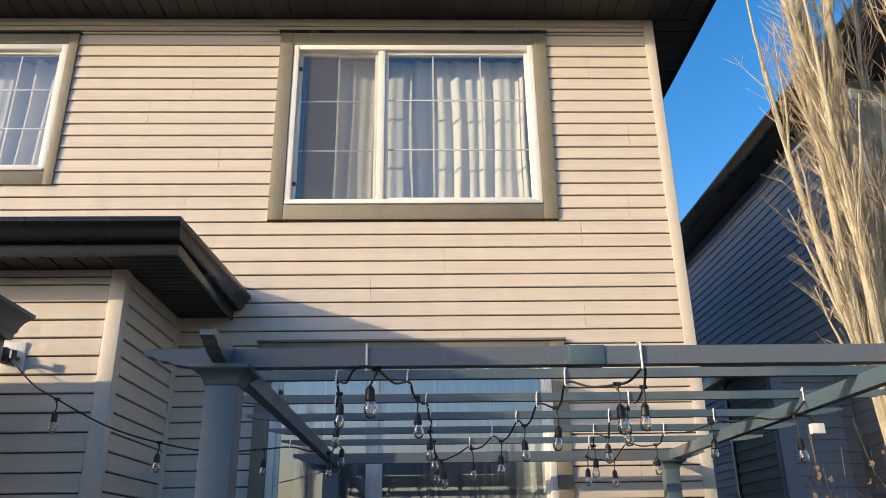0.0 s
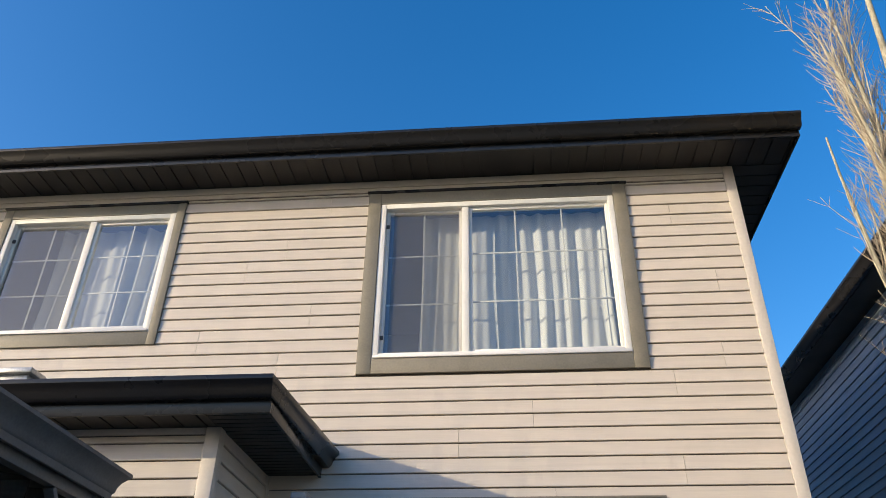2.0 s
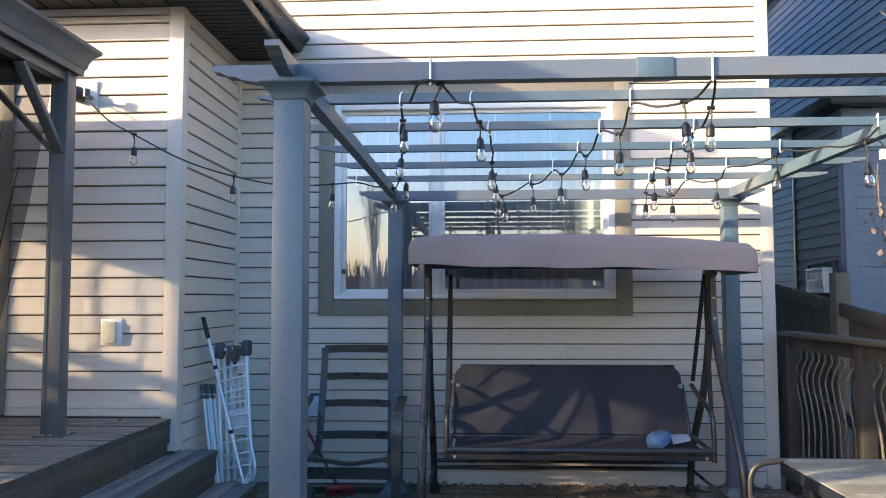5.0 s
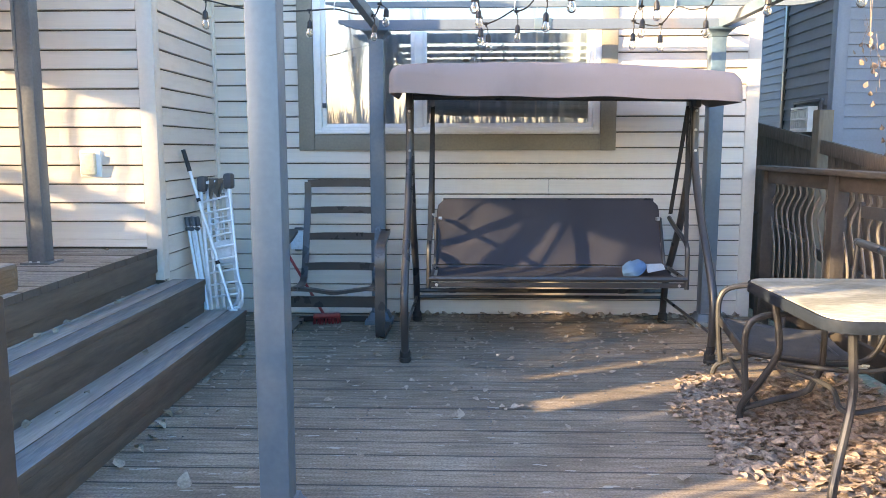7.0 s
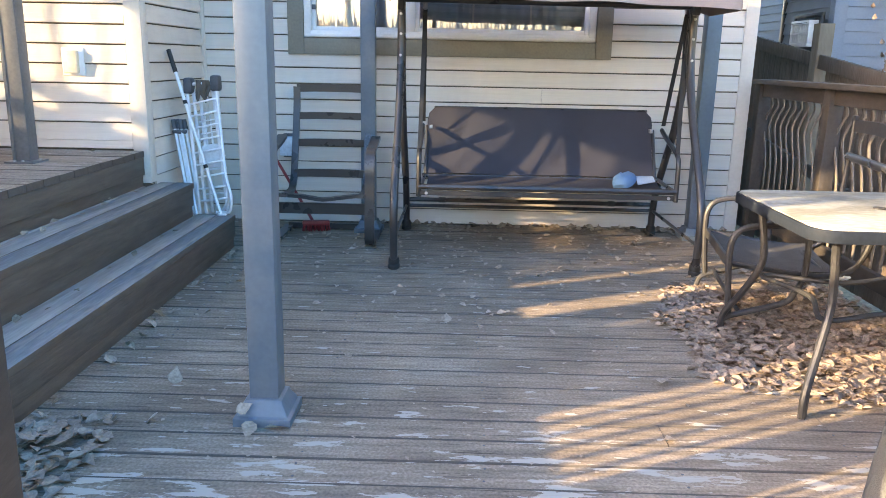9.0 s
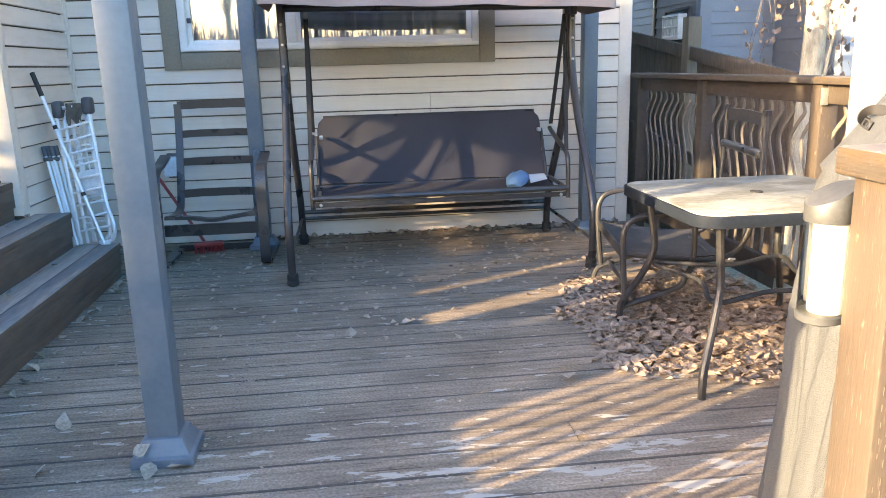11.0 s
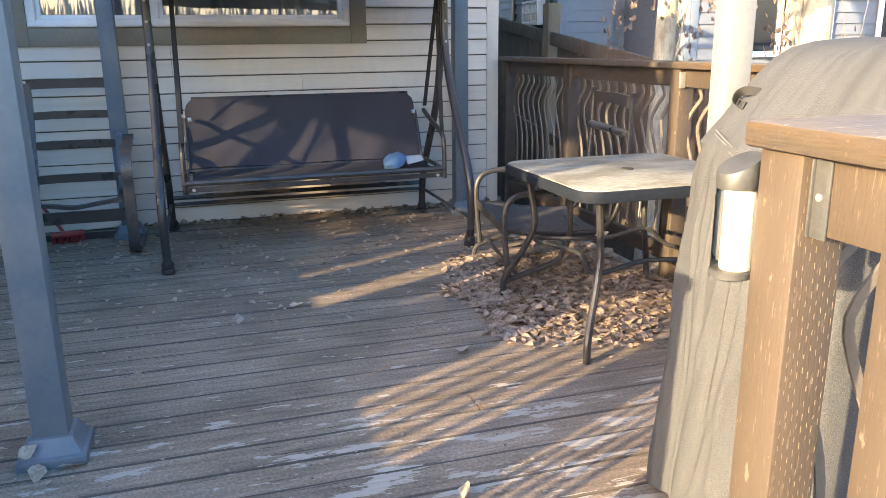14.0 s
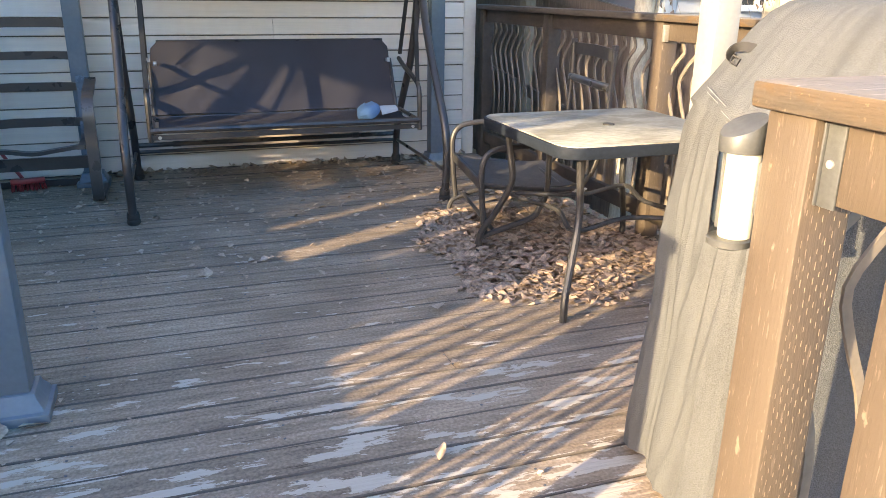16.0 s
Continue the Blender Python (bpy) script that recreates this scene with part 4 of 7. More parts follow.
for x in (-0.103, 0.805):
    part("hook", Geo().tube([(x, PY0 - 0.031, PZ - 0.02), (x, PY0 - 0.032, PZ + 0.07), (x, PY0 + 0.0, PZ + 0.075), (x, PY0 + 0.031, PZ + 0.06)], 0.004, 6), WHITE, strings)
part("plug_adapter", Geo().box(1.80, 1.86, -2.475, -2.445, 2.0, 2.045), WHITE, strings, "white plug adapter", bevel=0.004)
part("adapter_lead", Geo().tube(spline([(1.74, -2.45, 2.09), (1.79, -2.455, 2.09), (1.825, -2.46, 2.043)], 4), 0.0035, 6), CABLE, strings)

# ---- swing seat ----
swing = thing("swing_seat", "black tubular swing seat with mauve canopy and dark sling", "swing seat", (0.63, -0.8, 0))
FRONT = [(-1.36, 0.02), (-1.39, 0.2), (-1.385, 0.38), (-1.32, 0.52), (-1.215, 0.665), (-1.06, 0.88), (-0.93, 1.11), (-0.875, 1.285), (-0.865, 1.45), (-0.865, 1.6)]
REAR = [(-0.24, 0.02), (-0.26, 0.2), (-0.32, 0.36), (-0.46, 0.56), (-0.63, 0.8), (-0.74, 1.05), (-0.8, 1.3), (-0.83, 1.5), (-0.835, 1.6)]
for x in (-0.29, 1.535):
    for side, lean in ((FRONT, 0.0), (REAR, 0.0)):
        leg = part("leg", Geo().tube(spline([(x, y, z) for y, z in side], 4), 0.025, 10), STEEL, swing, "curved black tubular leg")
        y = side[0][0]
        part("rubber_foot", Geo().lathe([(0.028, 0.0), (0.036, 0.008), (0.037, 0.028), (0.031, 0.034), (0.034, 0.04), (0.033, 0.06), (0.029, 0.075)], pose(x, y, 0), 14), RUBBER, leg)
        for z in (1.52, 1.40, 1.27):
            if side is FRONT:
                part("bolt", Geo().lathe([(0.009, 0), (0.009, 0.004), (0.004, 0.008)], pose(x, -0.865 - 0.024 - (0.012 if z < 1.3 else 0), z, 90), 8), GALV, leg, "bright bolt head")
    part("leg_brace", Geo().tube([(x, -1.33, 0.19), (x, -0.27, 0.19)], 0.011, 8), STEEL, swing)
    part("joint_plate", Geo().box(x - 0.02, x + 0.02, -0.93, -0.77, 1.54, 1.66), STEEL, swing, bevel=0.01)
for z, r in ((0.19, 0.013), (0.235, 0.016)):
    part("stretcher", Geo().tube([(-0.29, -0.255, z), (1.535, -0.255, z)], r, 8), STEEL, swing)
for x in (-0.05, 1.2):
    part("stretcher_joint", Geo().tube([(x, -0.255, 0.235), (x + 0.05, -0.255, 0.235)], 0.02, 8), STEEL, swing)
part("top_tube", Geo().tube([(-0.29, -0.85, 1.615), (1.535, -0.85, 1.6)], 0.022, 10), STEEL, swing)


def canopy_mesh():
    """A soft canvas slab with rounded corners and a sagging skirt."""
    g = Geo()
    x0, x1, y0, y1, rad = -0.372, 1.652, -1.40, -0.18, 0.06
    loop = []
    for cx, cy, a0 in ((x1 - rad, y1 - rad, 0), (x0 + rad, y1 - rad, 90), (x0 + rad, y0 + rad, 180), (x1 - rad, y0 + rad, 270)):
        for k in range(6):
            a = radians(a0 + 18 * k)
            loop.append((cx + rad * math.cos(a), cy + rad * math.sin(a)))
    dense = []
    for i, p in enumerate(loop):
        q = loop[(i + 1) % len(loop)]
        n = max(1, int(math.dist(p, q) / 0.09))
        dense += [(p[0] + (q[0] - p[0]) * k / n, p[1] + (q[1] - p[1]) * k / n) for k in range(n)]
    cx, cy = (x0 + x1) / 2, (y0 + y1) / 2
    rings = []
    for z, s in ((1.575, 1.0), (1.60, 1.003), (1.68, 1.0), (1.735, 0.992), (1.765, 0.965), (1.775, 0.9), (1.782, 0.7), (1.788, 0.35)):
        ring = []
        for i, (x, y) in enumerate(dense):
            u = (x - x0) / (x1 - x0)
            sag = 0.005 * math.sin(9 * u + 2) + 0.004 * math.sin(23 * u)
            tilt = 0.032 * (0.5 - u) * 1.4
            low = (1.735 - z) / 0.16 if z < 1.735 else 0
            px, py = cx + (x - cx) * (s if s > 0.95 else s), cy + (y - cy) * s
            zz = z + 0.75 * max(0.0, 1.69 - z) * min(1.0, max(0.0, (y + 0.75) / 0.4))
            ring.append((px, py + 0.012 * low * math.sin(17 * u), zz + tilt + sag * (0.4 + 0.6 * max(0, low)) - (0.03 * (u - 0.5) ** 2 * 4 if z > 1.7 else 0)))
        rings.append(ring)
    k = len(dense)
    for r in rings:
        g.v += r
    for j in range(len(rings) - 1):
        for i in range(k):
            g.f.append((j * k + i, j * k + (i + 1) % k, (j + 1) * k + (i + 1) % k, (j + 1) * k + i))
    g.f.append(tuple((len(rings) - 1) * k + i for i in range(k)))
    return g


part("canopy", canopy_mesh(), CANOPY, swing, "faded mauve canvas canopy", thick=0.004)
part("canopy_frame", Geo().tube([(-0.33, -1.32, 1.665), (1.61, -1.32, 1.625)], 0.012, 8).tube([(-0.33, -0.3, 1.665), (1.61, -0.3, 1.625)], 0.012, 8)
     .tube([(-0.29, -1.32, 1.66), (-0.29, -0.3, 1.66)], 0.012, 8).tube([(1.535, -1.32, 1.63), (1.535, -0.3, 1.63)], 0.012, 8), STEEL, swing)
# bench hung from springs and straps
bench = part("bench_frame", Geo().tube([(-0.165, -0.95, 0.445), (1.50, -0.95, 0.445)], 0.019, 8).bar([(-0.165, -0.955, 0.405), (1.50, -0.955, 0.405)], 0.012, 0.03)
             .tube([(-0.165, -0.52, 0.455), (1.50, -0.52, 0.455)], 0.016, 8).tube([(-0.15, -0.95, 0.445), (-0.15, -0.5, 0.455)], 0.014, 8).tube([(1.49, -0.95, 0.445), (1.49, -0.5, 0.455)], 0.014, 8), STEEL, swing, "black bench frame")
for x in (-0.165, 1.5):
    part("armrest", Geo().tube(spline([(x, -0.46, 0.80), (x, -0.6, 0.755), (x, -0.82, 0.70), (x, -0.92, 0.66), (x, -0.945, 0.58), (x, -0.95, 0.38)], 5), 0.016, 8), STEEL, swing, "bent black arm tube")
    part("strap", Geo().bar([(x + 0.02, -0.755, 1.56), (x + 0.005, -0.47, 0.83)], 0.008, 0.026, up=(1, 0, 0)), STRAP, swing, "black hanging strap")
    part("strap", Geo().bar([(x + 0.02, -0.755, 1.56), (x, -0.90, 0.68)], 0.008, 0.026, up=(1, 0, 0)), STRAP, swing)
    part("spring", Geo().tube([(x + 0.02 + 0.014 * math.cos(k * 1.05), -0.755 + 0.014 * math.sin(k * 1.05), 1.61 - k * 0.0009) for k in range(60)], 0.0025, 5), GALV, swing, "coil spring")
    part("bolt", Geo().lathe([(0.011, 0), (0.011, 0.005)], pose(x + 0.05 if x < 0 else x - 0.05, -0.962, 0.405, 90), 8), GALV, swing)
rows = []
for j in range(11):
    t = j / 10
    z = 0.925 - 0.45 * t
    y = -0.36 - 0.17 * t + 0.035 * math.sin(math.pi * t)
    cut = 0.055 * max(0, 1 - t / 0.12)
    rows.append([(-0.135 + cut + (1.585 - 2 * cut) * i / 24, y + 0.012 * math.sin(i * 0.9) * math.sin(math.pi * t), z + 0.004 * math.sin(i * 0.5)) for i in range(25)])
part("back_sling", Geo().grid(rows), CLOTH, swing, "dark plum-grey fabric back", thick=0.012)
rows = [[(-0.12 + 1.58 * i / 24, -0.955 + 0.43 * j / 8, 0.462 - 0.028 * math.sin(math.pi * j / 8)) for i in range(25)] for j in range(9)]
part("seat_sling", Geo().grid(rows), CLOTH, swing, "dark plum-grey fabric seat", thick=0.01)
part("back_tube", Geo().tube([(-0.14, -0.365, 0.79), (-0.14, -0.53, 0.47)], 0.012, 8).tube([(1.46, -0.365, 0.79), (1.46, -0.53, 0.47)], 0.012, 8).tube([(-0.09, -0.352, 0.92), (1.41, -0.352, 0.92)], 0.01, 8), STEEL, swing)
for x in (-0.11, 1.43):
    part("eyelet_bracket", Geo().box(x - 0.012, x + 0.012, -0.445, -0.40, 0.775, 0.80), GALV, swing, bevel=0.004)

cap = thing("sun_hat", "faded blue denim cap lying on the swing seat", "cap", (1.27, -0.76, 0.46))
crown_m = pose(1.21, -0.78, 0.466, 8, -30, 0)
g = Geo().lathe([(0.074, 0.0), (0.08, 0.02), (0.078, 0.045), (0.066, 0.068), (0.04, 0.082), (0.004, 0.086)], crown_m, 22)
g.v = [tuple(Vector(v) + Vector((0.012, 0.012, 0.016)) * noise.noise(Vector(v) * 22) - Vector((0, 0, 0.25 * max(0.0, v[2] - 0.5)))) for v in g.v]
part("crown", g, DENIM, cap, "slouched blue denim crown")
part("button", Geo().lathe([(0.007, 0.084), (0.006, 0.09)], crown_m, 8), DENIM, cap)
rows = [[(1.27 + 0.028 * j, -0.86 + 0.17 * i / 12, 0.474 + 0.045 * math.sin(math.pi * i / 12) * (1 - 0.12 * j) + 0.006 * j) for i in range(13)] for j in range(5)]
part("brim", Geo().grid(rows), surf("pale_denim", (0.27, 0.35, 0.43), 0.85, scale=12, fine=300, bump=0.2), cap, "paler brim", thick=0.004)

# ---- bentwood rocker frame without its cushion ----
rocker = thing("armchair_frame", "black bent-frame armchair without its cushion", "chair", (-0.83, -0.5, 0))
for x in (-1.085, -0.565):
    part("back_post", Geo().bar(spline([(x, -0.27, 1.04), (x, -0.29, 0.88), (x, -0.38, 0.6), (x, -0.47, 0.38), (x, -0.6, 0.33), (x, -0.82, 0.345)], 5), 0.024, 0.046, up=(1, 0, 0)), STEEL, rocker, "bent black side rail")
for z, y, h in ((1.03, -0.27, 0.055), (0.835, -0.3, 0.05), (0.65, -0.36, 0.05), (0.44, -0.44, 0.055)):
    part("back_slat", Geo().bar([(-1.085, y, z), (-0.95, y + 0.01, z + 0.004), (-0.7, y + 0.01, z + 0.004), (-0.565, y, z)], 0.016, h), STEEL, rocker)
part("seat_slat", Geo().bar(spline([(-1.13, -0.76, 0.335), (-0.98, -0.76, 0.33), (-0.83, -0.76, 0.31), (-0.7, -0.76, 0.325), (-0.55, -0.76, 0.345)], 4), 0.05, 0.022), STEEL, rocker, "sagging front slat")
part("front_rail", Geo().bar([(-1.15, -0.72, 0.24), (-0.52, -0.72, 0.24)], 0.022, 0.075), STEEL, rocker)
for x in (-1.165, -0.50):
    pts = [(x, -0.28, 0.0 + 0.02), (x, -0.45, 0.015), (x, -0.7, 0.015), (x, -0.815, 0.03), (x, -0.835, 0.12), (x, -0.815, 0.4), (x, -0.80, 0.56), (x, -0.74, 0.635), (x, -0.6, 0.66), (x, -0.42, 0.70)]
    part("arm_leg", Geo().bar(spline(pts, 5), 0.024, 0.065, up=(1, 0, 0)), STEEL, rocker, "bent black arm and runner")
part("floor_rail", Geo().bar([(-1.165, -0.3, 0.03), (-0.5, -0.3, 0.03)], 0.022, 0.04), STEEL, rocker)
pan = thing("dustpan_box", "small clear plastic box behind the chair", "box", (-1.19, -0.1, 0.55))
part("body", Geo().box(-1.26, -1.16, -0.12, -0.03, 0.52, 0.66), surf("pale_blue_plastic", (0.55, 0.68, 0.74), 0.25, bump=0.02), pan, bevel=0.008)
part("bracket", Geo().box(-1.25, -1.17, -0.03, -0.005, 0.5, 0.68), GREY_PLASTIC, pan, bevel=0.004)
broom = thing("broom", "red broom leaning on the siding behind the ladder", "broom", (-0.93, -0.32, 0))
part("handle", Geo().tube([(-0.98, -0.34, 0.075), (-1.55, -0.06, 0.92)], 0.011, 8), RED, broom, "red metal handle")
part("head", Geo().box(-0.1, 0.1, -0.025, 0.025, 0.045, 0.08, pose(-0.95, -0.36, 0, 0, 0, 12)), RED, broom, bevel=0.01)
g = Geo()
for i in range(60):
    a = rnd.uniform(-0.095, 0.095)
    m = pose(-0.95, -0.36, 0, 0, 0, 12)
    g.tube([m @ Vector((a, rnd.uniform(-0.02, 0.02), 0.05)), m @ Vector((a * 1.1, rnd.uniform(-0.04, 0.04), 0.004))], 0.003, 4)
part("bristles", g, RED, broom)

# ---- ladder and poles in the corner ----
ladder = thing("folding_ladder", "folded aluminium step ladder leaning in the corner", "ladder", (-1.5, -0.92, 0.22))
LA, LB = Vector((-1.60, -0.925, 0.222)), Vector((-1.70, -0.76, 1.045))
RA, RB = Vector((-1.415, -0.925, 0.222)), Vector((-1.525, -0.75, 1.065))
BACK = Vector((0.0, 0.035, 0.0))
for i in range(3):
    off = BACK * i + Vector((0.03 * i - 0.012, 0, 0))
    part("stile", Geo().bar([LA + off, LB + off], 0.02, 0.02, up=(0, 1, 0)), ALU, ladder, "aluminium stile", bevel=0.004)
part("stile", Geo().bar([RA + Vector((-0.02, 0.03, 0)), RB + Vector((-0.03, 0.03, 0))], 0.02, 0.02, up=(0, 1, 0)), ALU, ladder, bevel=0.004)
part("stile", Geo().tube(spline([RB, RA.lerp(RB, 0.6), RA.lerp(RB, 0.3), RA + Vector((0.012, 0, 0.12)), RA + Vector((0.0, 0, 0.03)), RA + Vector((-0.035, 0, 0.012)), RA + Vector((-0.09, 0, 0.012))], 5), 0.012, 8), ALU, ladder, "bent aluminium tube with looped foot")
part("stile", Geo().tube(spline([RB + BACK, RA.lerp(RB, 0.4) + BACK + Vector((-0.02, 0, 0)), RA + BACK + Vector((-0.025, 0, 0.1)), RA + BACK + Vector((-0.06, 0, 0.02))], 5), 0.011, 8), ALU, ladder)
for i in range(9):
    t = 0.1 + 0.095 * i
    a, b = LA.lerp(LB, t), RA.lerp(RB, t + 0.03)
    part("rung", Geo().bar([a, b], 0.022, 0.013), ALU, ladder, bevel=0.003)
    if i in (0, 2, 3, 5, 6):
        part("rung", Geo().bar([a + BACK * 2 + Vector((0, 0, 0.035)), b + BACK + Vector((0, 0, 0.03))], 0.016, 0.01), ALU, ladder, bevel=0.002)
for k in (0.35, 0.55):
    part("spacer_rod", Geo().tube([LA.lerp(RA, k).lerp(LB.lerp(RB, k), 0.45) + BACK * 2, LA.lerp(RA, k).lerp(LB.lerp(RB, k), 0.76) + BACK * 2], 0.006, 6), ALU, ladder)
for p in (LB, RB):
    part("hinge", Geo().box(-0.03, 0.03, -0.03, 0.06, -0.05, 0.055, Matrix.Translation(p)), GREY_PLASTIC, ladder, "dark grey hinge", bevel=0.018)
q = [LA.lerp(RA, u).lerp(LB.lerp(RB, u), v) + BACK * 0.8 for u, v in ((0.2, 0.36), (0.85, 0.36), (0.85, 0.55), (0.2, 0.53))]
part("platform", Geo().quad(*q), surf("pale_grey_plastic", (0.6, 0.61, 0.62), 0.5), ladder, "pale grey folded platform", thick=0.016)
part("top_bar", Geo().tube([LB + Vector((0, 0, 0.01)), RB + Vector((0, 0, 0.01))], 0.011, 8), ALU, ladder)
rag_at = LB.lerp(RB, 0.55)
rag = solid("rag", Geo().grid([[rag_at + Vector((-0.045 + 0.09 * i / 6 + 0.008 * math.sin(j), -0.018 - 0.012 * math.sin(i * 1.7 + j), 0.03 - 0.12 * j / 6 * (1 + 0.25 * math.sin(i * 2.1)))) for i in range(7)] for j in range(7)]),
            surf("brown_grey_rag", (0.12, 0.10, 0.085), 0.9, scale=15, fine=200, bump=0.3), "brown-grey rag hung over the ladder top", "rag", thick=0.012)
pole = thing("extension_pole", "thin aluminium pole with black grip leaning on ladder", "pole", (-1.46, -0.95, 0.22))
part("shaft", Geo().tube([(-1.465, -0.955, 0.228), (-1.761, -0.81, 1.135)], 0.0105, 8), ALU, pole, "aluminium shaft")
part("grip", Geo().tube([(-1.761, -0.81, 1.135), (-1.808, -0.785, 1.275)], 0.015, 8), RUBBER, pole, "black foam grip")
for k in (0.33, 0.78):
    a = Vector((-1.465, -0.955, 0.228)).lerp(Vector((-1.761, -0.81, 1.135)), k)
    part("collar", Geo().tube([a, a + Vector((-0.007, 0.003, 0.022))], 0.014, 8), RUBBER, pole)
part("tip", Geo().box(-1.485, -1.43, -0.97, -0.945, 0.222, 0.235), ALU, pole, bevel=0.004)
legs = thing("folded_tripod", "folded aluminium tripod legs beside the ladder", "tripod", (-1.62, -0.93, 0.22))
for i, (dx, dy) in enumerate(((0, 0), (0.022, 0.012), (0.045, -0.004), (0.068, 0.012))):
    part("leg", Geo().tube([(-1.668 + dx * 0.8, -0.935 + dy, 0.222), (-1.80 + dx, -0.78 + dy, 0.77)], 0.0095, 8), ALU, legs)
    part("hinge", Geo().tube([(-1.80 + dx, -0.78 + dy, 0.765), (-1.814 + dx, -0.765 + dy, 0.825)], 0.016, 8), GREY_PLASTIC, legs, "dark plastic hinge")
part("collar", Geo().box(-1.815, -1.72, -0.80, -0.755, 0.735, 0.76), GREY_PLASTIC, legs, bevel=0.008)


# ---- table ----
TX0, TX1, TY0, TY1, TZ = 1.345, 2.21, -3.25, -2.39, 0.70
table = thing("patio_table", "square patio table, pale weathered wood-print top, bronze legs", "table", (1.78, -2.82, 0))


def rounded(x0, x1, y0, y1, r, z, n=7):
    out = []
    for cx, cy, a0 in ((x1 - r, y1 - r, 0), (x0 + r, y1 - r, 90), (x0 + r, y0 + r, 180), (x1 - r, y0 + r, 270)):
        out += [(cx + r * math.cos(radians(a0 + 90 * k / (n - 1))), cy + r * math.sin(radians(a0 + 90 * k / (n - 1))), z) for k in range(n)]
    return out


def slab(x0, x1, y0, y1, r, z0, z1):
    a, b = rounded(x0, x1, y0, y1, r, z0), rounded(x0, x1, y0, y1, r, z1)
    g, k = Geo(), len(a)
    g.v = a + b
    g.f = [tuple(range(k))[::-1], tuple(range(k, 2 * k))] + [(i, (i + 1) % k, k + (i + 1) % k, k + i) for i in range(k)]
    return g


part("tabletop", slab(TX0, TX1, TY0, TY1, 0.09, TZ - 0.022, TZ), TABLE, table, "pale weathered wood-print top", bevel=0.005)
part("rim", Geo().sweep(rounded(TX0, TX1, TY0, TY1, 0.09, TZ - 0.03), [(-0.012, -0.02), (0.012, -0.02), (0.012, 0.025), (-0.012, 0.025)], True, (0, 0, 1)), RIM, table, "rim, dark blue-grey for the shade on it", bevel=0.003)
hole = solid("umbrella_hole_cap", Geo().lathe([(0.026, 0), (0.026, 0.005), (0.012, 0.007)], pose(1.78, -2.82, TZ), 14), RUBBER, "small dark cap in the middle of the table", "cap")
for sx, sy in ((-1, -1), (1, -1), (-1, 1), (1, 1)):
    cx, cy = 1.78, -2.82
    pts = [(0.415, 0.455, 0.0), (0.41, 0.448, 0.1), (0.36, 0.39, 0.22), (0.31, 0.335, 0.36), (0.305, 0.33, 0.45), (0.325, 0.35, 0.6), (0.335, 0.36, 0.68)]
    part("leg", Geo().tube(spline([(cx + sx * a, cy + sy * b, z) for a, b, z in pts], 5), 0.016, 9), BRONZE, table, "curved bronze tubular leg")
part("stretcher_ring", Geo().tube(spline([(1.47, -3.13, 0.33), (1.78, -3.03, 0.33), (2.09, -3.13, 0.33), (2.01, -2.82, 0.33), (2.09, -2.51, 0.33), (1.78, -2.61, 0.33), (1.47, -2.51, 0.33), (1.55, -2.82, 0.33)], 5, True), 0.011, 8, True), BRONZE, table, "curved bronze stretcher")
part("umbrella_spring", Geo().tube([(1.78 + 0.03 * math.sin(k * 1.3), -2.62 + 0.004 * k, 0.36 - 0.003 * k) for k in range(12)], 0.006, 6), GALV, table)

# ---- patio chair facing the steps, its back to the railing ----
chair = thing("patio_chair", "bronze sled-base patio chair with torn dark sling", "chair", (1.75, -2.0, 0))
# local frame: f forward (towards the steps), s sideways
CO, CF = Vector((1.80, -2.03, 0)), Vector((-0.987, 0.158, 0)).normalized()
CS = Vector((-CF.y, CF.x, 0))


def cp(f, s, z):
    return tuple(CO + CF * f + CS * s + Vector((0, 0, z)))


for s in (-0.38, 0.38):
    part("side_frame", Geo().tube(spline([cp(-0.1, s * 0.95, 0.545), cp(0.05, s, 0.54), cp(0.25, s, 0.525), cp(0.33, s, 0.50), cp(0.362, s, 0.45), cp(0.368, s, 0.38), cp(0.36, s, 0.24), cp(0.345, s, 0.09)], 5), 0.0155, 9), BRONZE, chair, "bent bronze arm and front leg")
    part("runner", Geo().tube(spline([cp(0.03, s, 0.54), cp(0.025, s, 0.40), cp(0.03, s, 0.29), cp(0.06, s, 0.22), cp(0.1, s, 0.165), cp(0.27, s, 0.105), cp(0.36, s, 0.07), cp(0.385, s, 0.018)], 5), 0.015, 9), BRONZE, chair, "curved bronze sled runner")
    part("seat_rail", Geo().tube(spline([cp(0.36, s * 0.93, 0.335), cp(0.2, s * 0.92, 0.315), cp(-0.05, s * 0.85, 0.29), cp(-0.2, s * 0.72, 0.31), cp(-0.27, s * 0.75, 0.45), cp(-0.30, s * 0.78, 0.7), cp(-0.31, s * 0.78, 0.995)], 6), 0.014, 9), BRONZE, chair, "bent seat rail and back post")
    part("back_cap", Geo().box(-0.012, 0.012, -0.018, 0.018, 0, 0.03, Matrix.Translation(cp(-0.31, s * 0.78, 0.975))), BRONZE, chair, bevel=0.004)
part("seat_sling", Geo().grid([[cp(0.34 - 0.5 * j / 8, (-0.33 + 0.66 * i / 8) * (1 - 0.012 * j), 0.335 - 0.03 * j / 8 - 0.02 * math.sin(math.pi * j / 8) - 0.02 * math.sin(math.pi * i / 8)) for i in range(9)] for j in range(9)]), surf("worn_charcoal_mesh", (0.036, 0.035, 0.034), 0.8, var=0.3, scale=9, fine=260, bump=0.2, other=(0.06, 0.057, 0.052), amount=0.7, fine_var=0.25), chair, "worn dark sling seat", thick=0.006)
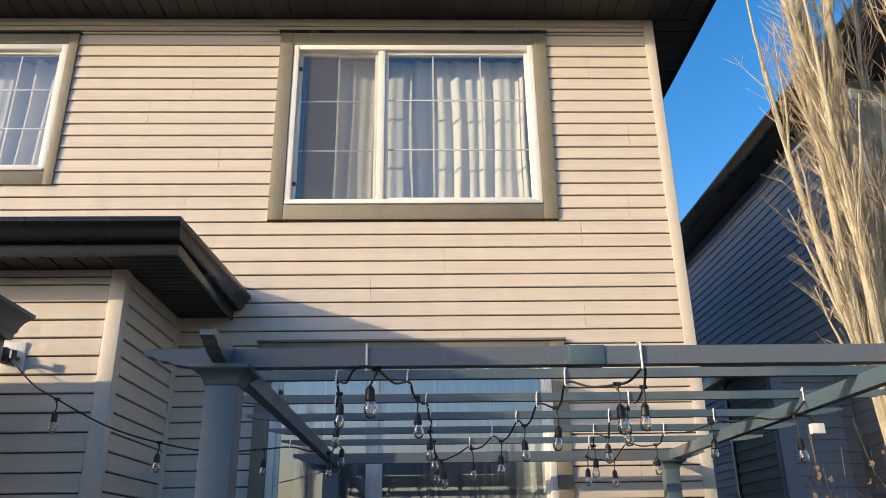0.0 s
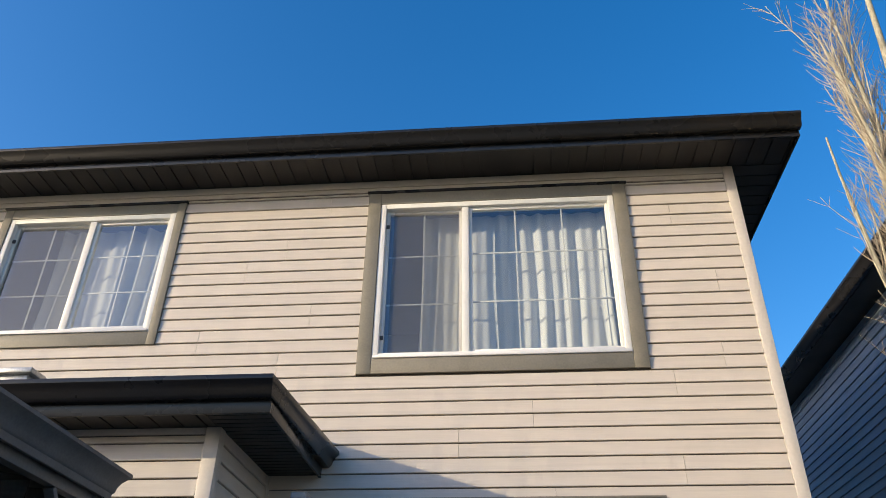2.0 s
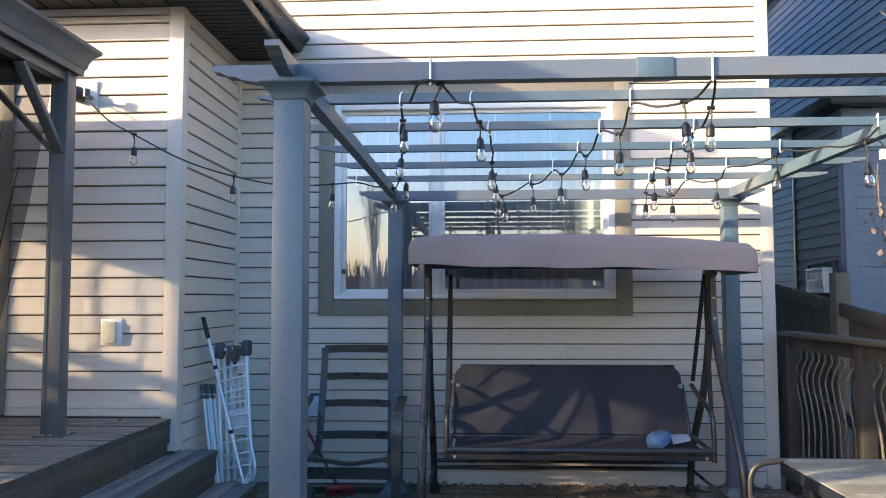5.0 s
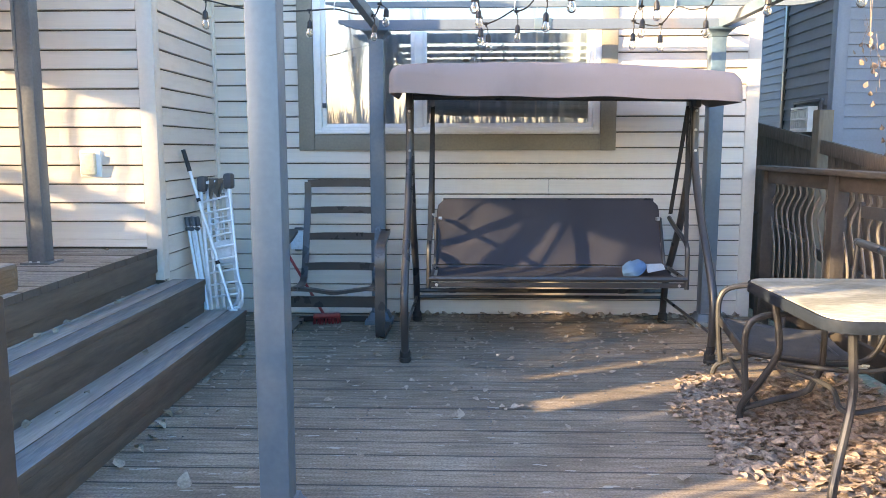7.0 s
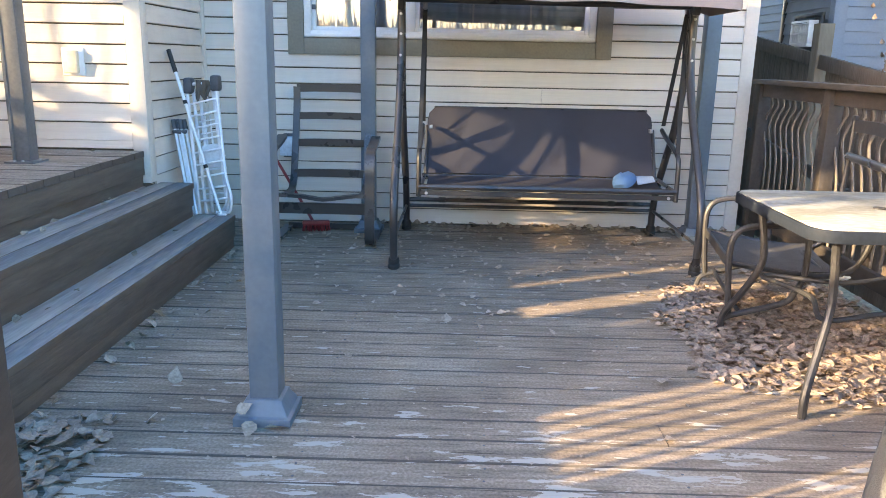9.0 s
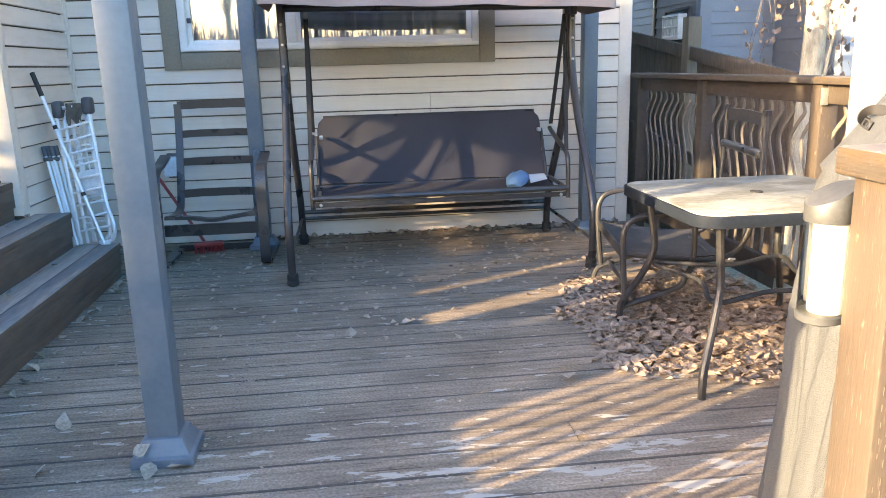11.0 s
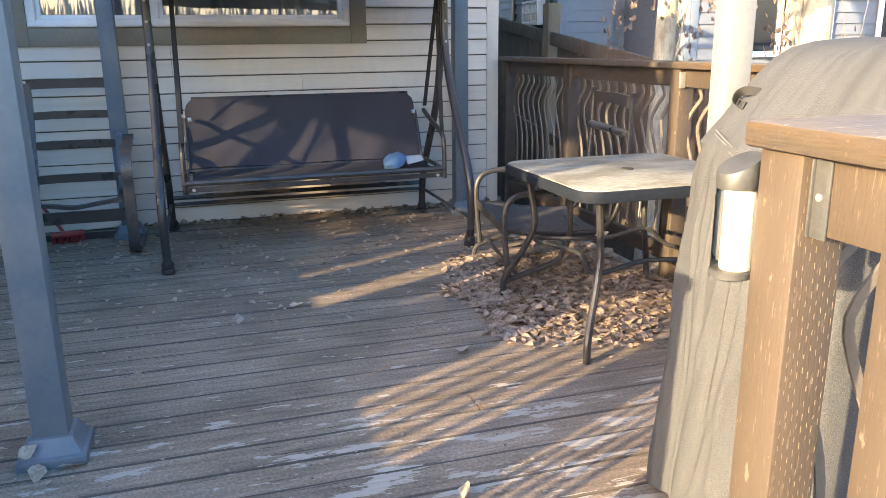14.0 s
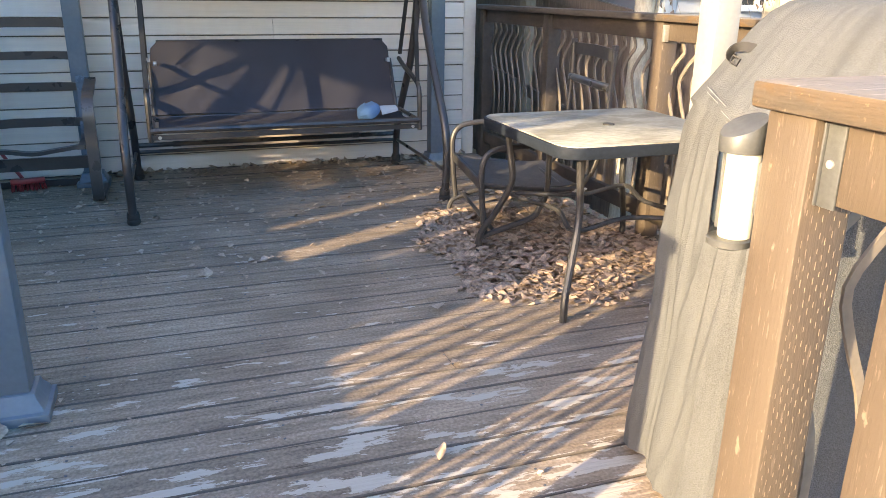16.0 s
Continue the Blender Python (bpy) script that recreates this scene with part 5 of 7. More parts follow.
part("top_bar", Geo().bar([cp(-0.31, -0.295, 0.955), cp(-0.325, 0, 0.96), cp(-0.31, 0.295, 0.955)], 0.012, 0.062), BRONZE, chair, "flat bronze top bar")
part("mid_bar", Geo().tube([cp(-0.30, -0.295, 0.795), cp(-0.30, 0.295, 0.795)], 0.021, 10), STEEL, chair, "dark scuffed cross tube")
part("cross_tube", Geo().bar([cp(0.36, -0.375, 0.33), cp(0.36, 0.375, 0.33)], 0.014, 0.045), BRONZE, chair, "flat front seat bar")
part("cross_tube", Geo().tube([cp(-0.1, -0.3, 0.285), cp(-0.1, 0.3, 0.285)], 0.012, 8), BRONZE, chair)
part("cross_tube", Geo().tube([cp(0.3, -0.38, 0.105), cp(0.3, 0.38, 0.105)], 0.011, 8), BRONZE, chair)


# ---- wooden railing with wavy metal balusters ----
def wavy(p, z0, z1, way, r=0.0085):
    """One baluster that bulges out and back like a wave."""
    w, p = Vector(way), Vector(p)
    bends = [(0, 0), (0.065, 0), (0.117, 0.022), (0.17, -0.03), (0.255, -0.09), (0.35, -0.065), (0.45, -0.02), (0.56, 0.008), (0.7, 0.012), (z1 - z0, 0)]
    pts = spline([tuple(p + w * d + Vector((0, 0, z1 - t))) for t, d in bends], 3)
    return Geo().sweep(pts, [(-0.01, -0.003), (0.01, -0.003), (0.01, 0.003), (-0.01, 0.003)], False, (w.y, -w.x, 0))


RX = 2.32
railing = thing("deck_railing", "brown stained railing with wavy tan metal balusters", "railing", (RX, -2, 0))
RZ = 1.155
# The stretch near the house takes darker colours that stand in for shade.
part("cap_rail", Geo().box(RX - 0.07, RX + 0.07, -2.40, -0.02, RZ - 0.034, RZ), CAPSHADE, railing, "weathered cap rail, darkened for the shaded stretch", bevel=0.006)
part("cap_rail", Geo().box(RX - 0.07, RX + 0.07, -5.02, -2.404, RZ - 0.034, RZ), CAPWOOD, railing, "pale-topped cap rail", bevel=0.006)
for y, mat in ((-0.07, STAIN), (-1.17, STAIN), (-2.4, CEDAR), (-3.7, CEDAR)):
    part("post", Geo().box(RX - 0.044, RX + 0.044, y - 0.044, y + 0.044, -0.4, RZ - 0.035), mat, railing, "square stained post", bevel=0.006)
spans = ((-0.114, -1.126), (-1.214, -2.356), (-2.444, -3.656), (-3.744, -4.88))
for a, b in spans:
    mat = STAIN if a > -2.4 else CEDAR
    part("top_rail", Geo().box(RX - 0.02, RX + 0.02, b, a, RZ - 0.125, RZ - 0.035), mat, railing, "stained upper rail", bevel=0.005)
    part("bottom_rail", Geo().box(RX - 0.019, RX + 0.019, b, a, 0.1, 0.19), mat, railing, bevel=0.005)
wave_me = wavy((0, 0, 0), 0.1, RZ - 0.06, (0, -1, 0)).mesh("baluster", BALUSTER)
for a, b in spans:
    n = int((a - b) / 0.1)
    for i in range(n):
        y = a - (a - b) * (i + 0.7) / (n + 0.4)
        bal = part("baluster", wave_me, BALUSTER, railing)
        bal.matrix_basis = Matrix.Translation((RX + 0.026, y, 0))
part("joist_hanger", Geo().box(RX - 0.05, RX - 0.02, -2.46, -2.445, RZ - 0.13, RZ - 0.05), GALV, railing, bevel=0.002)

# ---- near railing with doubled corner posts ----
NX, NY, NZ = 0.765, -4.935, 1.138
PALE_CUT = surf("pale_knife_cut", (0.15, 0.118, 0.088), 0.7, bump=0.05)
near = thing("stair_railing", "orange-brown stained railing corner with incised posts", "railing", (0.8, -5.0, 0))


cap_g = Geo()
out = [(NX - 0.018, NY - 1.3), (NX + 0.122, NY - 1.3), (NX + 0.122, NY - 0.077), (2.245, NY - 0.077), (2.245, NY + 0.063), (NX - 0.018, NY + 0.063)]
cap_g.v = [(x, y, NZ - 0.039) for x, y in out] + [(x, y, NZ) for x, y in out]
cap_g.f = [(5, 4, 3, 2, 1, 0), (6, 7, 8, 9, 10, 11)] + [(i, (i + 1) % 6, 6 + (i + 1) % 6, 6 + i) for i in range(6)]
part("cap_rail", cap_g, CAPWOOD, near, "pale-topped corner cap rail", bevel=0.007)
for y0 in (NY - 0.045, NY - 0.277, NY - 1.25):
    post = part("post", Geo().box(NX, NX + 0.089, y0, y0 + 0.089, -0.4, NZ - 0.04), CEDAR, near, "square treated post with incision marks", bevel=0.005)
    if y0 > NY - 1:
        g = Geo()
        cut = random.Random(3)
        for row in range(44):
            for col in range(8):
                if cut.random() < 0.12:
                    continue
                z = 0.05 + row * 0.0235 + (col % 2) * 0.011 + cut.uniform(-0.002, 0.002)
                x = NX + 0.009 + col * 0.0102 + cut.uniform(-0.0008, 0.0008)
                g.box(x, x + 0.0011, y0 - 0.0006, y0 + 0.001, z, z + cut.uniform(0.007, 0.012))
        tagged(part("incised_texture", g, PALE_CUT, post, "small pale knife cuts", smooth=False), kind="stuff")
part("post", Geo().box(2.1, 2.19, NY - 0.045, NY + 0.044, -0.4, NZ - 0.04), CEDAR, near, bevel=0.005)
part("blocking", Geo().box(NX + 0.022, NX + 0.06, NY - 0.187, NY - 0.046, NZ - 0.153, NZ - 0.04), CEDAR, near, "short rail between the posts", bevel=0.004)
part("angle_bracket", Geo().box(NX + 0.017, NX + 0.0215, NY - 0.08, NY - 0.05, NZ - 0.158, NZ - 0.045).box(NX + 0.013, NX + 0.0215, NY - 0.05, NY - 0.046, NZ - 0.158, NZ - 0.045), LAMP_METAL, near, "galvanised angle bracket", bevel=0.002)
part("bracket_screw", Geo().lathe([(0.006, 0), (0.006, 0.003), (0.002, 0.004)], pose(NX + 0.017, NY - 0.064, NZ - 0.098, 0, -90), 8), GALV, near)
part("top_rail", Geo().box(NX + 0.09, 2.099, NY - 0.02, NY + 0.018, NZ - 0.13, NZ - 0.04), CEDAR, near, bevel=0.004)
part("top_rail", Geo().box(NX + 0.025, NX + 0.063, NY - 1.16, NY - 0.278, NZ - 0.13, NZ - 0.04), CEDAR, near, bevel=0.004)
part("bottom_rail", Geo().box(NX + 0.09, 2.099, NY - 0.02, NY + 0.018, 0.1, 0.19), CEDAR, near, bevel=0.004)
part("bottom_rail", Geo().box(NX + 0.025, NX + 0.063, NY - 1.16, NY - 0.278, 0.1, 0.19), CEDAR, near, bevel=0.004)
wave_x = wavy((0, 0, 0), 0.12, NZ - 0.07, (1, 0, 0)).mesh("baluster", BALUSTER)
for i in range(10):
    bal = part("baluster", wave_x, BALUSTER, near)
    bal.matrix_basis = Matrix.Translation((0.93 + 0.115 * i, NY + 0.024, 0))
wave_y = wavy((0, 0, 0), 0.12, NZ - 0.07, (0, -1, 0)).mesh("baluster", BALUSTER)
for i in range(3, 7):
    bal = part("baluster", wave_y, BALUSTER, near)
    bal.matrix_basis = Matrix.Translation((NX + 0.02, NY - 0.36 - 0.11 * i, 0))

lamp = thing("solar_post_light", "metal solar light with frosted white tube on post", "solar light", (NX + 0.03, NY + 0.09, 0.9))
lx, ly = NX - 0.004, NY + 0.083
tube = part("tube", Geo().lathe([(0.0315, 0.0), (0.0315, 0.145)], pose(lx, ly, 0.894), 20), BULB, lamp, "clear outer tube")
tube.visible_shadow = False
part("lens", Geo().lathe([(0.023, 0.0), (0.0245, 0.008), (0.0245, 0.13), (0.023, 0.135)], pose(lx + 0.005, ly - 0.003, 0.896), 20), FROST, lamp, "frosted white lens")
g = Geo()
n = 24
ring = [(0.0325 * math.cos(2 * math.pi * i / n), 0.0325 * math.sin(2 * math.pi * i / n)) for i in range(n)]
g.v = [(lx + x, ly + y, 1.03) for x, y in ring] + [(lx + x, ly + y, 1.07 + 0.5 * x) for x, y in ring]
g.f = [tuple(range(n))[::-1], tuple(range(n, 2 * n))] + [(i, (i + 1) % n, n + (i + 1) % n, n + i) for i in range(n)]
part("hood", g, LAMP_METAL, lamp, "slanted grey metal hood", bevel=0.001)
part("base_ring", Geo().lathe([(0.022, 0.0), (0.033, 0.005), (0.034, 0.015), (0.029, 0.018)], pose(lx, ly, 0.882), 20), LAMP_METAL, lamp, "grey metal base ring")
part("bracket", Geo().box(lx + 0.008, lx + 0.028, NY + 0.0445, NY + 0.052, 0.94, 1.02), LAMP_METAL, lamp, bevel=0.003)


# ---- covered barbecue ----
def cover_mesh():
    """A cloth cover pulled over a hooded grill: rounded shoulders, loose folds at the hem."""
    g = Geo()
    n, rows = 72, []
    heights = [(0.03, 1.03), (0.1, 1.02), (0.2, 1.0), (0.3, 0.985), (0.4, 0.97), (0.48, 0.96), (0.55, 0.95), (0.63, 0.94), (0.7, 0.93), (0.78, 0.92), (0.85, 0.91), (0.92, 0.90), (0.96, 0.89), (1.0, 0.865), (1.03, 0.82), (1.06, 0.77), (1.12, 0.68), (1.17, 0.6), (1.21, 0.52), (1.235, 0.44), (1.25, 0.33), (1.257, 0.16)]
    levels = []
    for (z0, s0), (z1, s1) in zip(heights, heights[1:]):
        levels += [(z0 + (z1 - z0) * k / 3, s0 + (s1 - s0) * k / 3) for k in range(3)]
    levels.append(heights[-1])
    cx, cy, hx, hy = 1.66, -4.37, 0.55, 0.33
    n = 330
    r0 = random.Random(4)
    ph = [(r0.randint(3, 17), r0.uniform(0, 6.3), r0.uniform(0.3, 1)) for _ in range(9)]
    for z, s in levels:
        row = []
        for i in range(n):
            a = 2 * math.pi * i / n
            c, d = math.cos(a), math.sin(a)
            e = 5.0
            q = (abs(c) ** e + abs(d) ** e) ** (-1 / e)
            fold = sum(w * math.sin(k * a + p + 1.5 * z) for k, p, w in ph) / 4
            amp = 0.034 * max(0.0, 1 - z / 1.15) + 0.009
            wr = 0.009 * noise.noise((9 * a, 3.5 * z, 1.0)) + 0.0022 * noise.noise((20 * a, 8 * z, 4.0))
            west = math.exp(-((a - math.pi - 0.25) / 0.5) ** 2) * max(0.0, 1 - abs(z - 0.62) / 0.5)
            wr += west * (0.014 * noise.noise((18 * a, 2.2 * z, 7.0)) + 0.003 * noise.noise((50 * a, 9 * z, 2.0)))
            crease = max(0.0, 0.12 - abs(noise.noise((4.5 * a, 1.1 * z, 11.0)))) / 0.12
            wr += (0.009 * crease * crease - 0.002) * max(0.0, 1 - max(0.0, z - 0.75) / 0.3)
            tuck = math.exp(-((a - math.pi - 0.62) / 0.06) ** 2) * max(0.0, 1 - abs(z - 0.66) / 0.24)
            wr -= 0.05 * tuck
            fold += wr / amp
            row.append((cx + hx * q * c * s + c * fold * amp, cy + hy * q * d * (s if z < 1.0 else s ** 0.35) + d * fold * amp, z + 0.012 * math.sin(5 * a) * (z < 0.2)))
        rows.append(row)
    for r in rows:
        g.v += r
    for j in range(len(rows) - 1):
        for i in range(n):
            g.f.append((j * n + i, j * n + (i + 1) % n, (j + 1) * n + (i + 1) % n, (j + 1) * n + i))
    g.f.append(tuple((len(rows) - 1) * n + i for i in range(n)))
    return g


bbq = thing("covered_grill", "barbecue under a creased grey woven fabric cover", "grill cover", (1.66, -4.37, 0))
part("fabric_cover", cover_mesh(), COVER, bbq, "creased grey woven cover")
part("handle_strap", Geo().bar(spline([(1.3, -4.23, 1.128), (1.275, -4.215, 1.132), (1.262, -4.198, 1.125), (1.262, -4.188, 1.11), (1.28, -4.185, 1.1)], 4), 0.022, 0.004, up=(0, 1, 0)), STRAP, bbq, "black webbing strap")
part("clasp", Geo().sweep([(1.262, -4.2, 1.112), (1.252, -4.205, 1.096), (1.258, -4.22, 1.088), (1.268, -4.218, 1.103)], [(-0.003, -0.002), (0.003, -0.002), (0.003, 0.002), (-0.003, 0.002)], True), RUBBER, bbq, "plastic buckle")
thread = Geo()
for d in (0.0, 0.011):
    thread.tube([(1.2, -4.2, 1.037 - d), (1.18, -4.295, 1.006 - d)], 0.0014, 5).tube([(1.175, -4.289, 0.994 - d), (1.158, -4.362, 0.973 - d)], 0.0014, 5)
part("seam", thread, surf("pale_thread", (0.16, 0.165, 0.165), 0.8), bbq, "pale double stitching")
part("cart_frame", Geo().box(1.25, 2.05, -4.6, -4.15, 0.02, 0.85), RUBBER, bbq, "dark grill cart under the cover", bevel=0.01)

# ---- fence between the houses ----
fence = thing("yard_fence", "weathered brown board fence stepping down the slope", "fence", (3.3, 1.2, -0.5))


def fence_top(y):
    return 1.12 + 0.127 * (y + 0.27)


part("fence_post", Geo().box(3.2, 3.33, 1.12, 1.25, -0.55, 1.62), surf("pale_fence_post", (0.17, 0.13, 0.09), 0.75, scale=2, fine=8, bump=0.35, stretch=(8, 8, 1.5)), fence, "paler square post", bevel=0.006)
part("fence_post", Geo().box(3.22, 3.33, -1.45, -1.34, -0.55, 1.05), FENCE, fence, bevel=0.006)
for a, b in ((-6.0, -1.45), (-1.34, 1.118), (1.252, 3.6)):
    for off, h in ((0.0, 0.12), (-0.95, 0.1)):
        part("fence_rail", Geo().bar([(3.24, a, fence_top(a) + off), (3.24, b, fence_top(b) + off)], 0.04, h), FENCE, fence, "sloping fence rail", bevel=0.004)
for i in range(67):
    y = -5.99 + 0.142 * i
    if abs(y - 1.19) > 0.1:
        part("fence_board", Geo().box(3.262, 3.28, y - 0.068, y + 0.068, -0.5, fence_top(y) + 0.05), FENCE, fence, bevel=0.0)

# ---- neighbouring house ----
nb = thing("neighbour_house", "blue-grey sided neighbouring house in shade", "house", (6.5, 5, -0.5))
NXW, BX0, BX1, BY0, BY1 = 4.55, 3.7, 4.36, 1.95, 3.2
SY = 0.85
part("wall", Geo().box(NXW, 12, SY, 14, -0.55, 6.05), NEIGHBOUR, nb, smooth=False)
box_part = part("side_bay", Geo().box(BX0, BX1, BY0, BY1, 0.2, 3.3).box(BX1 + 0.001, NXW - 0.001, BY0 + 0.06, BY1, 0.2, 3.299), NEIGHBOUR_DARK, nb, "darker sided bay", smooth=False)
part("bay_roof", Geo().box(BX0 - 0.2, NXW - 0.002, BY0 - 0.2, BY1 + 0.2, 3.3, 3.42), DARK_METAL, nb, "dark bay roof edge", bevel=0.01)
part("corner_board", Geo().box(BX0 - 0.012, BX0 + 0.10, BY0 - 0.02, BY0, 0.2, 3.3).box(BX0 - 0.022, BX0 - 0.002, BY0 - 0.02, BY0 + 0.09, 0.2, 3.3), NEIGHBOUR_TRIM, nb, "pale corner board", bevel=0.004)
part("corner_board", Geo().box(BX0 - 0.022, BX0 - 0.002, BY1 - 0.09, BY1, 0.2, 3.3), DARK_METAL, nb, "dark corner board", bevel=0.004)
part("corner_board", Geo().box(NXW - 0.022, NXW + 0.11, SY - 0.025, SY - 0.002, -0.5, 6.0).box(NXW - 0.022, NXW - 0.001, SY - 0.002, SY + 0.12, -0.5, 6.0), NEIGHBOUR_TRIM, nb, bevel=0.004)
part("soffit", Geo().box(4.2, NXW, -0.2, 14.3, 6.05, 6.08).box(NXW, 12, -0.2, SY, 6.051, 6.081), SOFFIT, nb, "dark soffit", smooth=False)
part("gutter", k_gutter([(4.2, 14.3, 6.06), (4.2, -0.2, 6.06)], 1), DARK_METAL, nb, "dark gutter", bevel=0.002)
part("gutter", Geo().box(4.1, 12.1, -0.3, -0.2, 6.06, 6.19), DARK_METAL, nb, bevel=0.004)
g = Geo().quad((4.15, -0.25, 6.19), (4.15, 14.3, 6.19), (8.2, 12, 8.6), (8.2, 3.5, 8.6)).quad((4.15, -0.25, 6.19), (8.2, 3.5, 8.6), (12.3, -0.25, 6.19))
g.quad((8.2, 3.5, 8.6), (8.2, 12, 8.6), (12.3, 14.3, 6.19), (12.3, -0.25, 6.19))
part("roof", g, SHINGLE, nb, "dark shingle roof", smooth=False)
for k in range(27):
    z = 0.2 + 0.116 * k
    sid = Geo()
    y0, y1 = BY0 + 0.09, BY1 - 0.09
    sid.quad((BX0 - 0.02, y0, z), (BX0 - 0.02, y1, z), (BX0 - 0.004, y1, z + 0.114), (BX0 - 0.004, y0, z + 0.114)).quad((BX0, y0, z), (BX0, y1, z), (BX0 - 0.02, y1, z), (BX0 - 0.02, y0, z))
    part("siding_course", sid, NEIGHBOUR_DARK, nb, smooth=False)
    sid = Geo()
    x0, x1 = BX0 + 0.10, BX1
    sid.quad((x0, BY0 - 0.018, z), (x1, BY0 - 0.018, z), (x1, BY0 - 0.004, z + 0.114), (x0, BY0 - 0.004, z + 0.114)).quad((x0, BY0, z), (x1, BY0, z), (x1, BY0 - 0.018, z), (x0, BY0 - 0.018, z))
    part("siding_course", sid, NEIGHBOUR_TRIM, nb, smooth=False)
    sid = Geo()
    x0, x1, y0 = BX1 + 0.002, NXW - 0.022, BY0 + 0.06
    sid.quad((x0, y0 - 0.018, z), (x1, y0 - 0.018, z), (x1, y0 - 0.004, z + 0.108), (x0, y0 - 0.004, z + 0.108)).quad((x0, y0, z), (x1, y0, z), (x1, y0 - 0.018, z), (x0, y0 - 0.018, z))
    part("siding_course", sid, NEIGHBOUR_DARK, nb, smooth=False)
for k in range(57):
    z = -0.4 + 0.1135 * k
    # below the first storey the short stretch beside the corner takes the darker siding too
    stretches = ((SY + 0.12, BY0 + 0.06, NEIGHBOUR_DARK), (BY0 + 0.06, 14, NEIGHBOUR)) if k < 26 else ((SY + 0.12, 14, NEIGHBOUR),)
    for y0, y1, paint in stretches:
        sid = Geo()
        sid.quad((NXW - 0.02, y0, z), (NXW - 0.02, y1, z), (NXW - 0.004, y1, z + 0.112), (NXW - 0.004, y0, z + 0.112)).quad((NXW, y0, z), (NXW, y1, z), (NXW - 0.02, y1, z), (NXW - 0.02, y0, z))
        part("siding_course", sid, paint, nb, smooth=False)
    # The south wall's shade is put into its siding colour.
    if k < 26:
        sid = Geo()
        sid.quad((NXW + 0.11, SY - 0.02, z), (12, SY - 0.02, z), (12, SY - 0.004, z + 0.112), (NXW + 0.11, SY - 0.004, z + 0.112)).quad((NXW + 0.11, SY, z), (12, SY, z), (12, SY - 0.02, z), (NXW + 0.11, SY - 0.02, z))
        part("siding_course", sid, NEIGHBOUR_DARK, nb, smooth=False)
for x0 in (5.0, 6.9):
    ya, yb = SY - 0.05, SY - 0.021
    win = part("window", Geo().box(x0 - 0.06, x0, ya, yb, 1.15, 2.4).box(x0 + 1.2, x0 + 1.26, ya, yb, 1.15, 2.4).box(x0 - 0.06, x0 + 1.26, ya + 0.001, yb, 2.4, 2.46).box(x0 - 0.06, x0 + 1.26, ya + 0.001, yb, 1.09, 1.15).box(x0 + 0.57, x0 + 0.63, ya + 0.002, yb, 1.15, 2.4), WHITE, nb, "white window frame", bevel=0.004)
    part("pane", Geo().quad((x0, ya + 0.02, 1.15), (x0 + 1.2, ya + 0.02, 1.15), (x0 + 1.2, ya + 0.02, 2.4), (x0, ya + 0.02, 2.4)), surf("dark_window_pane", (0.03, 0.035, 0.04), 0.06, bump=0), win, "dark reflecting pane", smooth=False)
hood = thing("wall_vent", "white louvred vent hood on the neighbour's bay", "vent", (BX0, 2.45, 1.4))
vx = BX0 - 0.022
part("frame", Geo().box(vx - 0.03, vx, 2.12, 2.78, 1.38, 1.41).box(vx - 0.03, vx, 2.12, 2.15, 1.41, 1.75).box(vx - 0.03, vx, 2.75, 2.78, 1.41, 1.75).box(vx - 0.03, vx, 2.12, 2.78, 1.75, 1.78).box(vx - 0.012, vx, 2.15, 2.75, 1.41, 1.75), GREY_PLASTIC, hood, bevel=0.003)
for i in range(8):
    part("louvre", Geo().box(vx - 0.1, vx - 0.07, 2.25 + 0.046 * i, 2.275 + 0.046 * i, 1.49, 1.67), WHITE, hood, bevel=0.003)
part("louvre_frame", Geo().box(vx - 0.11, vx - 0.013, 2.21, 2.64, 1.45, 1.49).box(vx - 0.11, vx - 0.013, 2.21, 2.64, 1.67, 1.71).box(vx - 0.11, vx - 0.013, 2.21, 2.24, 1.49, 1.67).box(vx - 0.11, vx - 0.013, 2.61, 2.64, 1.49, 1.67).box(vx - 0.108, vx - 0.062, 2.24, 2.61, 1.57, 1.592), WHITE, hood, bevel=0.003)
part("lid", Geo().box(-0.10, 0.0, -0.2, 0.2, 0, 0.012, pose(vx - 0.02, 2.45, 1.725, 0, -30, 0)), GREY_PLASTIC, hood, bevel=0.003)


# ---- aspens ----
def limb(g, base, way, length, r0, r1, rnd, n=8, wander=0.05, rise=0.05, sides=7):
    """One tapering limb that wanders a little and turns upwards; returns its points and radii."""
    p, d = Vector(base), Vector(way).normalized()
    pts, sizes = [p.copy()], [1.0]
    for i in range(n):
        d = (d + Vector((rnd.uniform(-1, 1), rnd.uniform(-1, 1), 0)) * wander + Vector((0, 0, rise))).normalized()
        p = p + d * length / n
        pts.append(p.copy())
        sizes.append(1 + (r1 / r0 - 1) * (i + 1) / n)
    g.tube(pts, r0, sides, sizes=sizes)
    return pts, [r0 * s for s in sizes]


def side_way(pts, i, lean, rnd):
    a = rnd.uniform(0, 2 * math.pi)
    up = (pts[i + 1] - pts[i]).normalized()
    return (up + Vector((math.cos(a), math.sin(a), 0)) * lean).normalized()


